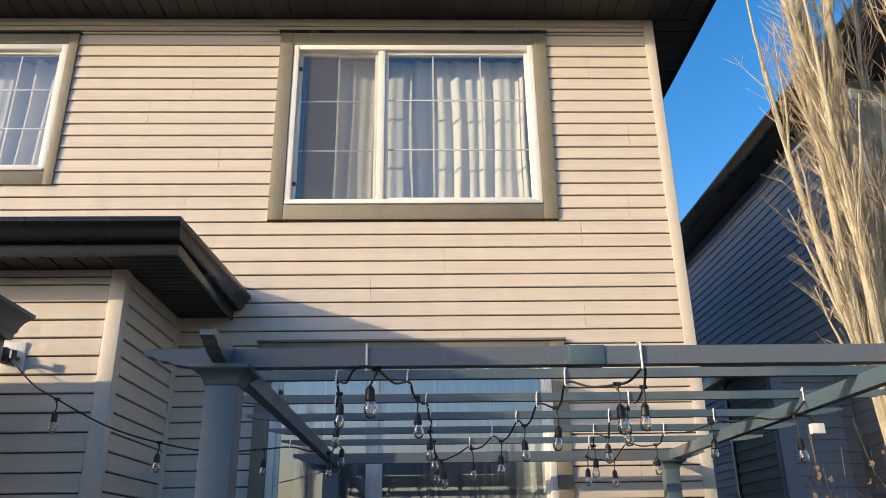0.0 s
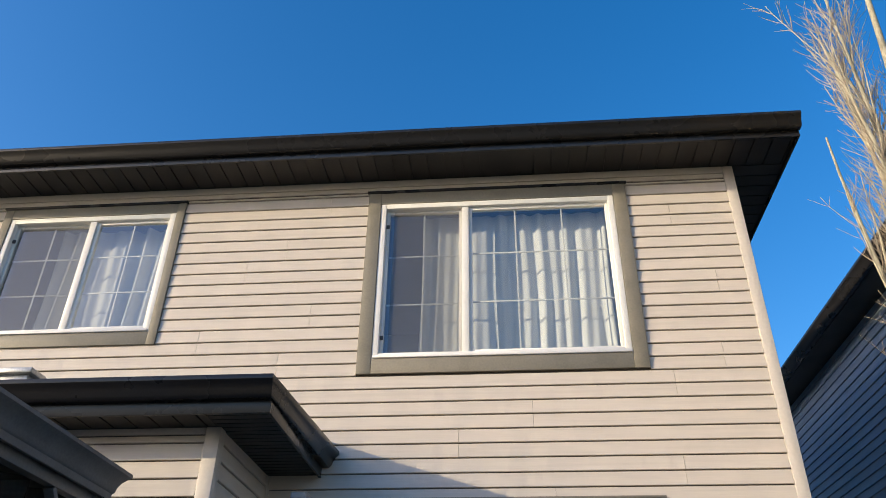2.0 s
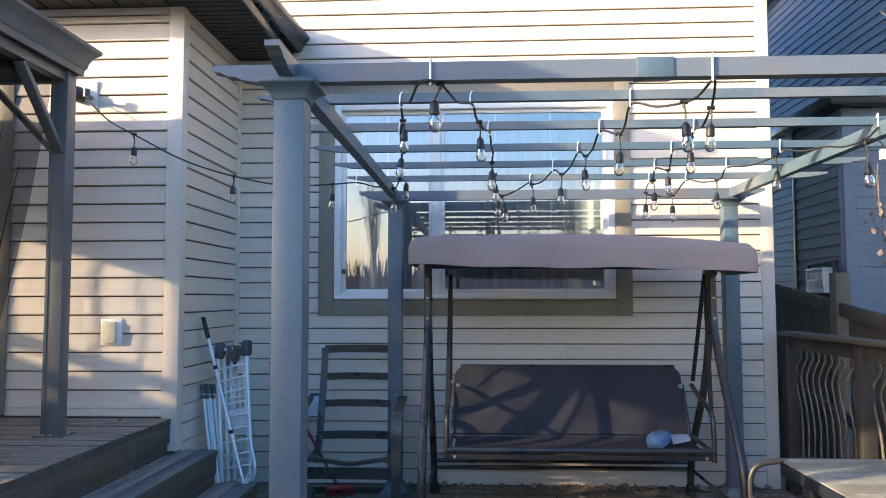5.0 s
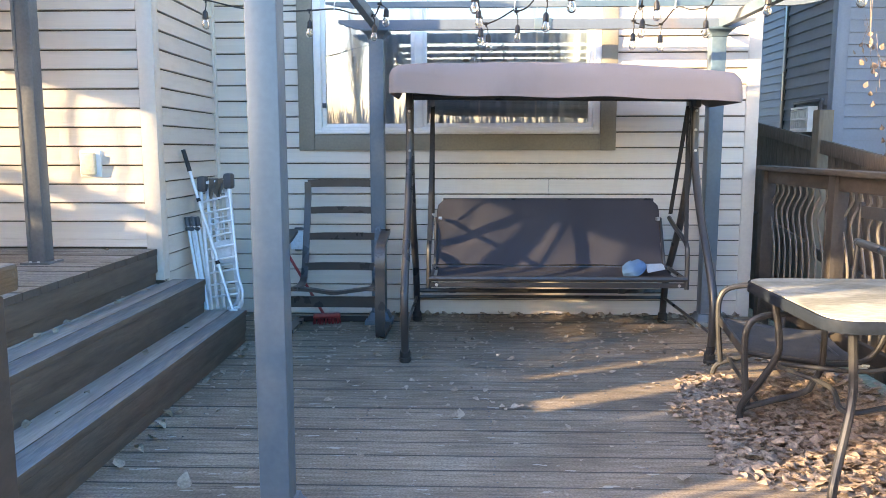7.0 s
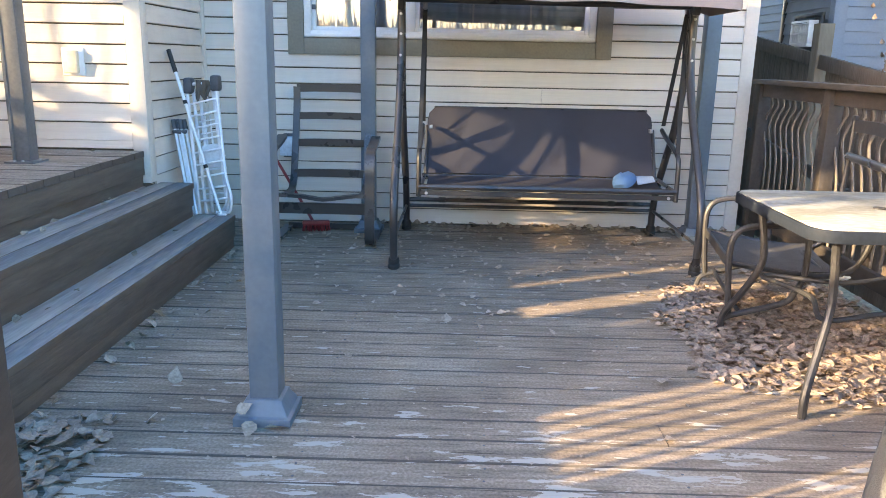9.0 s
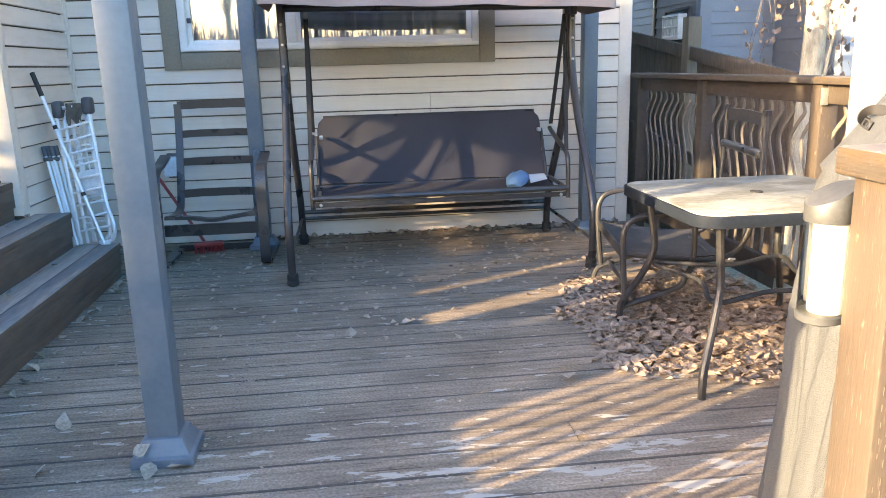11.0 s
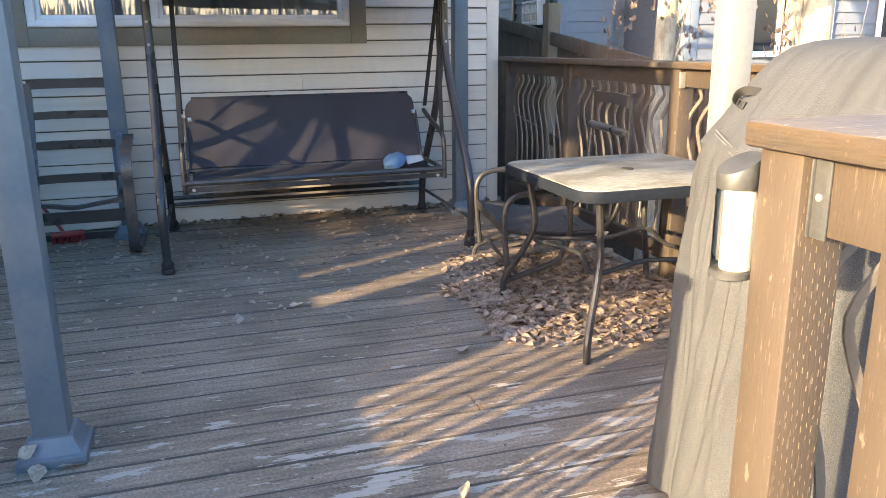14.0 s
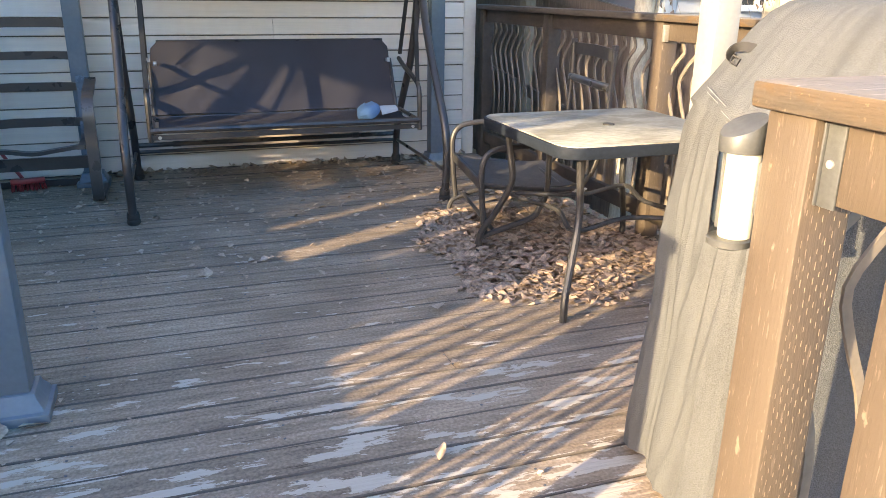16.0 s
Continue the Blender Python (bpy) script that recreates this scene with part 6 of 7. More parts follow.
def grow(g, twigs, base, way, height, r, rnd, stems):
    """A columnar aspen: a trunk, steep strong stems, upright branches and fine twigs."""
    trunk, rad = limb(g, base, way, height, r, 0.012, rnd, 14, 0.02, 0.02, 12)
    rods = [(trunk, rad)]
    for s in range(stems):
        i = rnd.randint(3, 8)
        rods.append(limb(g, trunk[i], side_way(trunk, i, rnd.uniform(0.1, 0.24), rnd), height * rnd.uniform(0.4, 0.62) * (1.1 - 0.05 * i), rad[i] * rnd.uniform(0.5, 0.75), 0.008, rnd, 10, 0.04, 0.10, 9))
    for pts, rr in list(rods):
        for b in range(12 if pts is not trunk else 15):
            i = rnd.randint(2 if pts is trunk else 1, len(pts) - 2)
            br = limb(g, pts[i], side_way(pts, i, rnd.uniform(0.16, 0.4), rnd), rnd.uniform(0.5, 1.2), min(rr[i] * 0.55, 0.016), 0.003, rnd, 7, 0.07, 0.12, 5)
            for t in range(9):
                k = rnd.randint(1, 6)
                tw = limb(twigs, br[0][k], side_way(br[0], k, rnd.uniform(0.35, 0.8), rnd), rnd.uniform(0.15, 0.45), 0.0034, 0.0014, rnd, 4, 0.15, 0.1, 3)
                for q in range(2):
                    limb(twigs, tw[0][rnd.randint(1, 3)], side_way(tw[0], 1, rnd.uniform(0.5, 1.0), rnd), rnd.uniform(0.08, 0.22), 0.002, 0.001, rnd, 3, 0.2, 0.05, 3)


def leaf_shape(g, m, s, rnd):
    """One dry leaf: a heart-shaped blade, curled along its midrib."""
    c = rnd.uniform(0.05, 0.6)
    pts = [(0, -0.5, 0), (0.34, -0.28, c * 0.3), (0.46, 0.0, c * 0.42), (0.26, 0.32, c * 0.25), (0, 0.72, c * 0.1), (-0.26, 0.32, c * 0.25), (-0.46, 0.0, c * 0.42), (-0.34, -0.28, c * 0.3)]
    k = len(g.v)
    bend = rnd.uniform(-0.5, 0.5)
    g.v += [tuple(m @ Vector((x * s, y * s, (z + bend * y * y) * s))) for x, y, z in pts]
    g.f += [(k, k + 1, k + 2, k + 3, k + 4), (k, k + 4, k + 5, k + 6, k + 7)]


def aspen(label, at, height, r, seed, lean=(0, 0), low_leaves=0, stems=1):
    rnd = random.Random(seed)
    tree = thing("aspen_tree", label, "tree", at, "aspens beside the deck")
    g, tw = Geo(), Geo()
    grow(g, tw, Vector(at), (lean[0], lean[1], 1), height, r, rnd, stems)
    part("trunk", g, BARK, tree, "pale bark trunk and limbs")
    tagged(part("twig_mass", tw, TWIG, tree, "fine bare tan twigs"), kind="stuff")
    if low_leaves:
        lv = Geo()
        for i in range(low_leaves):
            if i % 8 == 0:
                hub = Vector(at) + Vector((rnd.gauss(0, 0.24), rnd.gauss(0, 0.3), rnd.uniform(1.6, 2.5)))
                lv.tube([hub, hub + Vector((rnd.uniform(-0.1, 0.1), rnd.uniform(-0.1, 0.1), 0.35))], 0.002, 4)
            c = hub + Vector((rnd.gauss(0, 0.05), rnd.gauss(0, 0.05), rnd.gauss(0, 0.075)))
            leaf_shape(lv, Matrix.Translation(c) @ pose(0, 0, 0, rnd.uniform(50, 110), rnd.uniform(-30, 30), rnd.uniform(0, 360)), rnd.uniform(0.028, 0.044), rnd)
            if i % 4 == 0:
                lv.tube([c, c + Vector((rnd.uniform(-0.05, 0.05), rnd.uniform(-0.05, 0.05), 0.12))], 0.0015, 3)
        tagged(part("dry_leaves", lv, TREE_LEAF_SHADE, tree, "last dry tan leaves", smooth=False), kind="stuff")
    return tree


aspen("pale columnar aspen, bare, behind the deck railing", (3.06, -0.98, -0.55), 9.0, 0.085, 21, (0.055, -0.004), 170, 12)
aspen("pale sunlit aspen trunk with a few dry leaves", (3.25, -2.2, -0.55), 9.5, 0.1, 33, (0.03, 0.01), 60, 11)
aspen("slim bare aspen beside the railing", (3.7, -1.5, -0.55), 8.0, 0.07, 47, (0.03, 0.0), 130, 5)
aspen("slim pale aspen with dry leaves by the fence", (3.4, -3.0, -0.55), 8.5, 0.075, 58, (0.04, 0.0), 70, 5)

# ---- gazebo on the upper deck ----
UZ = 0.66
GX0, GX1, GY0, GY1 = -5.7, -2.26, -4.5, -1.76
gaz = thing("gazebo", "charcoal metal gazebo with dark netting on the upper deck", "gazebo", (-4, -3.1, UZ))
for x in (GX0, GX1):
    for y in (GY0, GY1):
        post = part("post", Geo().box(x - 0.045, x + 0.045, y - 0.045, y + 0.045, UZ + 0.012, 2.66).box(x - 0.05, x - 0.03, y - 0.05, y + 0.05, UZ + 0.012, 2.6), GAZEBO, gaz, "ribbed charcoal post", bevel=0.004)
        part("foot_plate", Geo().box(x - 0.08, x + 0.08, y - 0.08, y + 0.08, UZ, UZ + 0.012), GAZEBO, post, bevel=0.003)
        for bx, by in ((0.022, 0.075), (-0.022, 0.075), (0.075, 0.0)):
            part("bolt", Geo().lathe([(0.008, 0), (0.008, 0.008)], pose(x + bx, y - by if by else y, UZ + 0.012), 6), GALV, post)
        sy = 1 if y == GY0 else -1
        sx = 1 if x == GX0 else -1
        part("brace", Geo().bar([(x, y + sy * 0.03, 2.2), (x, y + sy * 0.42, 2.6)], 0.03, 0.055, up=(1, 0, 0)), GAZEBO, gaz, "diagonal brace", bevel=0.003)
        part("brace", Geo().bar([(x + sx * 0.03, y, 2.2), (x + sx * 0.42, y, 2.6)], 0.03, 0.055, up=(0, 1, 0)), GAZEBO, gaz, bevel=0.003)
for a, b in (((GX0, GY0), (GX1, GY0)), ((GX0, GY1), (GX1, GY1)), ((GX0, GY0), (GX0, GY1)), ((GX1, GY0), (GX1, GY1))):
    part("beam", Geo().bar([(*a, 2.645), (*b, 2.645)], 0.06, 0.08), GAZEBO, gaz, "top beam", bevel=0.004)
crown = [(0.0, 2.66), (0.02, 2.66), (0.024, 2.695), (0.034, 2.705), (0.038, 2.73), (0.052, 2.76), (0.072, 2.785), (0.09, 2.80), (0.09, 2.818), (0.0, 2.825)]
loop = [(GX0 - 0.05, GY0 - 0.05, 0), (GX1 + 0.05, GY0 - 0.05, 0), (GX1 + 0.05, GY1 + 0.05, 0), (GX0 - 0.05, GY1 + 0.05, 0)]
for i in range(4):
    g = Geo()
    a, b = Vector(loop[i]), Vector(loop[(i + 1) % 4])
    way = (b - a).normalized()
    out = Vector((way.y, -way.x, 0))
    k = len(g.v)
    for p, s in ((a, -1), (b, 1)):
        for u, z in crown:
            g.v.append(tuple(p + out * u + way * s * u + Vector((0, 0, z))))
    c = len(crown)
    g.f += [(k + j, k + j + 1, k + c + j + 1, k + c + j) for j in range(c - 1)]
    part("cornice", g, GAZEBO, gaz, "moulded charcoal cornice")
g = Geo()
e = 0.14
c = [(GX0 - e, GY0 - e, 2.82), (GX1 + e, GY0 - e, 2.82), (GX1 + e, GY1 + e, 2.82), (GX0 - e, GY1 + e, 2.82)]
r1, r2 = (-4.4, -3.13, 3.42), (-3.56, -3.13, 3.42)
for q in ((c[0], c[1], r2, r1), (c[1], c[2], r2), (c[2], c[3], r1, r2), (c[3], c[0], r1)):
    g.quad(*q)
part("roof_panel", g, GAZEBO, gaz, "charcoal metal hip roof", smooth=False, thick=0.02)


def net(x, y0, y1, z0, z1, seed, edge):
    """Netting hung along one side and drawn back below."""
    rows = []
    for j in range(17):
        t = j / 16
        z = z1 + (z0 - z1) * t
        ya = y0 + edge(t)
        row = []
        for i in range(61):
            u = i / 60
            row.append((x + 0.035 * math.sin(u * 46 + seed + 2 * t) * (0.4 + t) + 0.02 * math.sin(u * 17 + 3 * t), ya + (y1 - ya) * u, z + 0.01 * math.sin(u * 30)))
        rows.append(row)
    return Geo().grid(rows)


nets = thing("gazebo_netting", "dark mosquito netting hung from the gazebo beams", "netting", (-2.3, -3.0, 2.6))
part("net_panel", net(GX1 - 0.06, -1.81, -3.0, 0.75, 2.6, 1, lambda t: -max(0, t - 0.02) * 0.62), NET_THIN, nets, "gathered dark net panel")


def net_x(y, x0, x1, z0, z1, seed):
    rows = []
    for j in range(9):
        t = j / 8
        rows.append([(x0 + (x1 - x0) * i / 60, y + 0.04 * math.sin(i * 0.8 + seed + t) * (0.3 + t), z1 + (z0 - z1) * t) for i in range(61)])
    return Geo().grid(rows)


part("net_panel", net_x(GY0 + 0.06, GX1 - 0.1, -3.55, 0.72, 2.6, 2), NET_DENSE, nets)
part("net_panel", net_x(GY0 + 0.06, -3.68, -4.1, 0.72, 2.6, 3), NET_DENSE, nets)
part("net_panel", net_x(GY0 + 0.06, -4.52, -5.25, 0.72, 2.6, 6), NET_DENSE, nets)
part("net_panel", net(GX0 + 0.06, GY1 - 0.1, GY0 + 0.1, 0.75, 2.6, 4, lambda t: 0), NET_OPEN, nets, "open net panel in loose folds")
for i in range(19):
    y = GY1 - 0.15 - 0.134 * i
    part("net_fold", Geo().tube([(GX0 + 0.08, y + 0.012 * math.sin(5 * k / 4 + i), 2.58 - 0.11 * k) for k in range(17)], 0.013 + 0.006 * math.sin(i * 2.3), 6), NET, nets, "gathered fold of netting")
sofa = thing("outdoor_sofa", "dark wicker sofa in the shade under the gazebo", "sofa", (-4.6, -2.6, UZ))
part("base", Geo().box(-5.4, -4.6, -4.0, -2.1, UZ, UZ + 0.38), GAZEBO, sofa, bevel=0.02)
part("backrest", Geo().box(-5.45, -5.2, -4.0, -2.1, UZ + 0.38, UZ + 0.82), GAZEBO, sofa, bevel=0.03)

# railing along the front of the upper deck
up_rail = thing("upper_railing", "brown stained railing on the upper deck with straight balusters", "railing", (-3.9, -5.15, UZ))
part("cap_rail", Geo().box(-6.0, -1.93, -5.22, -5.08, UZ + 0.96, UZ + 0.995), CAPSHADE, up_rail, bevel=0.005)
part("top_rail", Geo().box(-6.0, -1.93, -5.17, -5.13, UZ + 0.87, UZ + 0.959), STAIN, up_rail, bevel=0.004)
part("bottom_rail", Geo().box(-6.0, -1.93, -5.17, -5.13, UZ + 0.08, UZ + 0.16), STAIN, up_rail, bevel=0.004)
for x in (-5.95, -3.95, -2.12):
    part("post", Geo().box(x - 0.044, x + 0.044, -5.194, -5.106, UZ, UZ + 0.959), STAIN, up_rail, bevel=0.005)
rod_u = Geo().box(-0.013, 0.013, -0.013, 0.013, UZ + 0.1, UZ + 0.93).mesh("baluster", STAIN, bevel=0.003)
for i in range(21):
    x = -5.85 + 0.185 * i
    if abs(x + 3.95) > 0.06:
        bal = part("baluster", rod_u, STAIN, up_rail)
        bal.matrix_basis = Matrix.Translation((x, -5.15, 0))

# Unseen screen, added to block the sun from the bay and upper deck.
screen = thing("shade_screen", "unseen brown board screen added to shade the upper deck", "screen", (-7.95, -3.2, UZ))
for y in (-5.2, -3.9, -2.6, -1.22):
    part("post", Geo().box(-8.0, -7.91, y - 0.045, y + 0.045, UZ, 2.66), STAIN, screen, bevel=0.005)
part("top_rail", Geo().box(-7.98, -7.94, -5.24, -1.16, 2.56, 2.655), STAIN, screen, bevel=0.004)
for i in range(28):
    y = -5.2 + 0.1445 * i
    part("board", Geo().box(-8.02, -8.002, y - 0.07, y + 0.07, UZ + 0.01, 2.515), STAIN, screen, bevel=0.0)

# the short railing on the other side of the stair opening
left_rail = thing("stair_railing", "brown stained railing with close balusters beside the opening", "railing", (-1.1, -4.95, 0))
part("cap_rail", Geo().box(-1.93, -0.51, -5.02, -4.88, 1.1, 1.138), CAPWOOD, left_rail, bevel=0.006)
part("top_rail", Geo().box(-1.515, -0.605, -4.97, -4.93, 1.0, 1.099), STAIN, left_rail, bevel=0.004)
part("bottom_rail", Geo().box(-1.515, -0.605, -4.97, -4.93, 0.1, 0.18), STAIN, left_rail, bevel=0.004)
for x in (-1.86, -1.66, -1.56, -0.56):
    part("post", Geo().box(x - 0.044, x + 0.044, -4.994, -4.906, -0.4, 1.099), STAIN, left_rail, bevel=0.005)
rod_l = Geo().box(-0.011, 0.011, -0.011, 0.011, 0.17, 1.01).mesh("baluster", STAIN, bevel=0.003)
for i in range(6):
    bal = part("baluster", rod_l, STAIN, left_rail)
    bal.matrix_basis = Matrix.Translation((-1.42 + 0.098 * i, -4.95, 0))

# ---- what the windows mirror: a house and bare trees beyond the yard ----
far = thing("house_across", "pale house across the yards with dark roof", "house", (-2.5, -53, -0.55))
part("wall", Geo().box(-14, 9, -57, -50, -0.55, 1.9), PLAIN_WALL, far, smooth=False)
g = Geo().quad((-14.5, -49.5, 1.9), (9.5, -49.5, 1.9), (6, -53.5, 3.1), (-11, -53.5, 3.1)).quad((9.5, -49.5, 1.9), (9.5, -57.5, 1.9), (6, -53.5, 3.1)).quad((-14.5, -57.5, 1.9), (-14.5, -49.5, 1.9), (-11, -53.5, 3.1)).quad((9.5, -57.5, 1.9), (-14.5, -57.5, 1.9), (-11, -53.5, 3.1), (6, -53.5, 3.1))
part("roof", g, SHINGLE, far, "dark shingle roof", smooth=False)
for x in (-4, 0.5, 5):
    part("window", Geo().box(x, x + 1.5, -50.02, -49.95, 0.3, 1.5), surf("far_window_pane", (0.04, 0.05, 0.06), 0.08, bump=0), far, "dark window")
# Added woods keep the yellow low sky out of the window reflections.
woods = Geo()
wr = random.Random(14)
for k in range(420):
    x, y = -90 + 0.43 * k + wr.uniform(-0.2, 0.2), -78 + wr.uniform(-4, 4)
    h = 5.8 + 1.6 * noise.noise((x * 0.07, 2.0, 0.0)) + wr.uniform(-0.8, 0.7)
    for j in range(5):
        a, f = wr.uniform(-0.9, 0.9), wr.uniform(0.75, 1.0)
        woods.tube([(x + a, y, -0.55), (x + 0.6 * a, y, h * 0.5 * f), (x + 1.2 * a, y, h * f)], 0.13, 4, sizes=[1.3, 1.0, 0.25])
tagged(new("far_woods", woods.mesh("far_woods", surf("haze_tinted_woods", (0.13, 0.142, 0.16), 0.9, var=0.2), smooth=False)), "added line of bare woods over the horizon, haze in its colour", "woods", "", "stuff")
fence2 = thing("back_fence", "brown board fence along the far end of the yard", "fence", (0, -15, -0.55))
part("boards", Geo().box(-20, 20, -15.1, -15.0, -0.55, 1.0), FENCE, fence2, smooth=False)
part("fence_cap", Geo().box(-20, 20, -15.12, -14.98, 1.0, 1.04), FENCE, fence2)
aspen("bare tree across the yard", (-2.6, -13.5, -0.55), 5.2, 0.07, 71, (0.0, 0.0), 0, 3)
aspen("bare pale tree across the yard", (2.6, -14.2, -0.55), 4.4, 0.06, 83, (0.0, 0.0), 0, 4)


# ---- fallen leaves ----
rnd = random.Random(5)
g = Geo()


def heap(n, cx, cy, sx, sy, height, lo=0.045, hi=0.085):
    """Leaves strewn flat over a ragged patch, a little deeper in the middle."""
    for _ in range(n):
        a, d = rnd.uniform(0, 2 * math.pi), math.sqrt(rnd.random())
        edge = 1 + 0.13 * math.sin(3 * a + cx) + 0.08 * math.sin(7 * a) + rnd.gauss(0, 0.05)
        x, y = d * math.cos(a) * edge, d * math.sin(a) * edge
        z = height * (1 - d ** 3) * rnd.random() + 0.006
        leaf_shape(g, Matrix.Translation((cx + x * sx, cy + y * sy, z)) @ pose(0, 0, 0, rnd.gauss(0, 12), rnd.gauss(0, 12), rnd.uniform(0, 360)), rnd.uniform(lo, hi), rnd)


heap(5200, 1.70, -2.38, 0.62, 0.72, 0.036, 0.026, 0.05)
heap(240, 2.02, -1.9, 0.26, 0.7, 0.04, 0.035, 0.065)
heap(260, -1.25, -3.78, 0.24, 0.34, 0.05, 0.035, 0.065)
tagged(new("leaf_pile", g.mesh("leaf_pile", LEAF, smooth=False)), "drift of dry tan leaves under the patio table", "leaves", "", "stuff")
g = Geo()
for _ in range(430):
    x, y = rnd.uniform(-1.3, 2.2), -0.05 - abs(rnd.gauss(0, 1.3))
    if y < -4.2 or (x < 0.9 and rnd.random() < 0.35):
        continue
    leaf_shape(g, Matrix.Translation((x, y, 0.012)) @ pose(0, 0, 0, rnd.gauss(0, 14), rnd.gauss(0, 14), rnd.uniform(0, 360)), rnd.uniform(0.018, 0.044), rnd)
for _ in range(130):
    leaf_shape(g, Matrix.Translation((rnd.uniform(-0.6, 2.2), -0.03 - abs(rnd.gauss(0, 0.07)), 0.015)) @ pose(0, 0, 0, rnd.gauss(0, 25), rnd.gauss(0, 25), rnd.uniform(0, 360)), rnd.uniform(0.03, 0.06), rnd)
for _ in range(26):
    t = rnd.random()
    leaf_shape(g, Matrix.Translation((-1.36 + rnd.uniform(0, 0.06), -1.0 - 2.8 * t, 0.014)) @ pose(0, 0, 0, rnd.gauss(0, 20), rnd.gauss(0, 20), rnd.uniform(0, 360)), rnd.uniform(0.03, 0.06), rnd)
for _ in range(40):
    k = rnd.randint(0, 2)
    leaf_shape(g, Matrix.Translation((-1.39 - 0.24 * k - rnd.uniform(0.17, 0.23), rnd.uniform(-3.8, -1.1), 0.222 * (k + 1) + 0.012)) @ pose(0, 0, 0, rnd.gauss(0, 20), rnd.gauss(0, 20), rnd.uniform(0, 360)), rnd.uniform(0.02, 0.045), rnd)
for _ in range(420):
    leaf_shape(g, Matrix.Translation((rnd.uniform(-1.35, 2.2), -0.1 - 4.4 * rnd.random(), 0.006)) @ pose(0, 0, 0, rnd.gauss(0, 12), rnd.gauss(0, 12), rnd.uniform(0, 360)), rnd.uniform(0.008, 0.022), rnd)
for _ in range(240):
    leaf_shape(g, Matrix.Translation((rnd.uniform(-1.2, 2.2), -0.1 - 2.3 * rnd.random() ** 1.4, 0.009)) @ pose(0, 0, 0, rnd.gauss(0, 15), rnd.gauss(0, 15), rnd.uniform(0, 360)), rnd.uniform(0.014, 0.034), rnd)
for x, y, z in ((-0.63, -3.455, 0.062), (-0.5, -3.475, 0.012), (-0.6, -3.5, 0.012), (0.93, -3.02, 0.02), (0.6, -4.0, 0.014), (-0.95, -3.45, 0.014), (-1.0, -3.1, 0.014), (0.05, -2.3, 0.012)):
    leaf_shape(g, Matrix.Translation((x, y, z)) @ pose(0, 0, 0, rnd.gauss(0, 25), rnd.gauss(0, 25), rnd.uniform(0, 360)), rnd.uniform(0.05, 0.07), rnd)
tagged(new("scattered_leaves", g.mesh("scattered_leaves", LEAF_PALE, smooth=False)), "scattered dry leaves on the deck boards", "leaves", "", "stuff")

# ---- lower deck boards, running along the house ----
deck = thing("floor", "weathered grey deck boards with flaking pale paint", "deck", (0.4, -3.5, -0.04), kind="structure")
# Black under the boards stands in for the shade in the gaps.
part("joists", Geo().box(-1.9, 2.28, -5.12, 0.0, -0.3, -0.05), RUBBER, deck, "framing under the boards, black for the shade in the gaps", smooth=False)
rnd = random.Random(9)
PITCH = 0.1474


def plank(x0, x1, y0, y1, zt, th, rnd):
    """A board with eased edges and a slight cup."""
    e, dz = 0.0035, rnd.uniform(-0.0015, 0.0015)
    g = Geo()
    ring = [(y0, zt - th), (y1, zt - th), (y1, zt - e), (y1 - e, zt + dz), (y0 + e, zt + dz), (y0, zt - e)]
    for x in (x0, x1):
        g.v += [(x, y, z) for y, z in ring]
    g.f = [(0, 1, 2, 3, 4, 5)[::-1], (6, 7, 8, 9, 10, 11)] + [(i, (i + 1) % 6, 6 + (i + 1) % 6, 6 + i) for i in range(6)]
    return g


def board(name, geo, material, parent):
    """A plank whose narrow edges are dark with grime."""
    ob = part(name, geo, material, parent, smooth=False)
    ob.data.materials.append(GRIME)
    for i, f in enumerate(ob.data.polygons):
        f.material_index = 1 if i in (0, 1, 3, 4, 6, 7) else 0
    return ob


for i in range(35):
    y1 = min(-0.004, 0.0168 - PITCH * i)
    gap = rnd.uniform(0.004, 0.007)
    cuts = [-1.9, 2.27]
    if rnd.random() < 0.12:
        cuts.insert(1, rnd.choice((-0.4, 0.2, 0.82, 1.42)))
    for a, b in zip(cuts, cuts[1:]):
        board("plank", plank(a + 0.0015, b - 0.0015, 0.0168 - PITCH * (i + 1) + gap, y1, 0.0, 0.036, rnd), DECK, deck)
g = Geo()
for i in range(35):
    for x in (-1.2, -0.4, 0.2, 0.82, 1.42, 2.05):
        for d in (0.03, 0.105):
            g.lathe([(0.0045, -0.001), (0.0045, 0.0012)], pose(x + rnd.uniform(-0.008, 0.008), 0.0168 - PITCH * i - d, 0.0), 6)
tagged(part("nail_heads", g, GREY_PLASTIC, deck, "dark nail heads", smooth=False), kind="stuff")

# ---- upper deck and the steps down from it ----
upper = thing("floor_upper", "weathered brown-grey boards of the upper deck", "deck", (-4, -3.2, UZ), kind="structure")
part("framing", Geo().box(-8.0, -1.90, -5.25, BUMP_Y - 0.02, -0.5, UZ - 0.04), RISER, upper, "dark stained fascia framing", smooth=False)
for i in range(28):
    y1 = BUMP_Y - 0.024 - PITCH * i
    board("plank", plank(-8.0, -1.865, y1 - PITCH + rnd.uniform(0.004, 0.008), y1, UZ, 0.036, rnd), DECK_UP, upper)
steps = thing("stair_1", "three long wooden steps with worn grey treads and dark risers", "stairs", (-1.6, -3, 0), kind="structure")
ends = (-0.90, -0.98, BUMP_Y - 0.02)
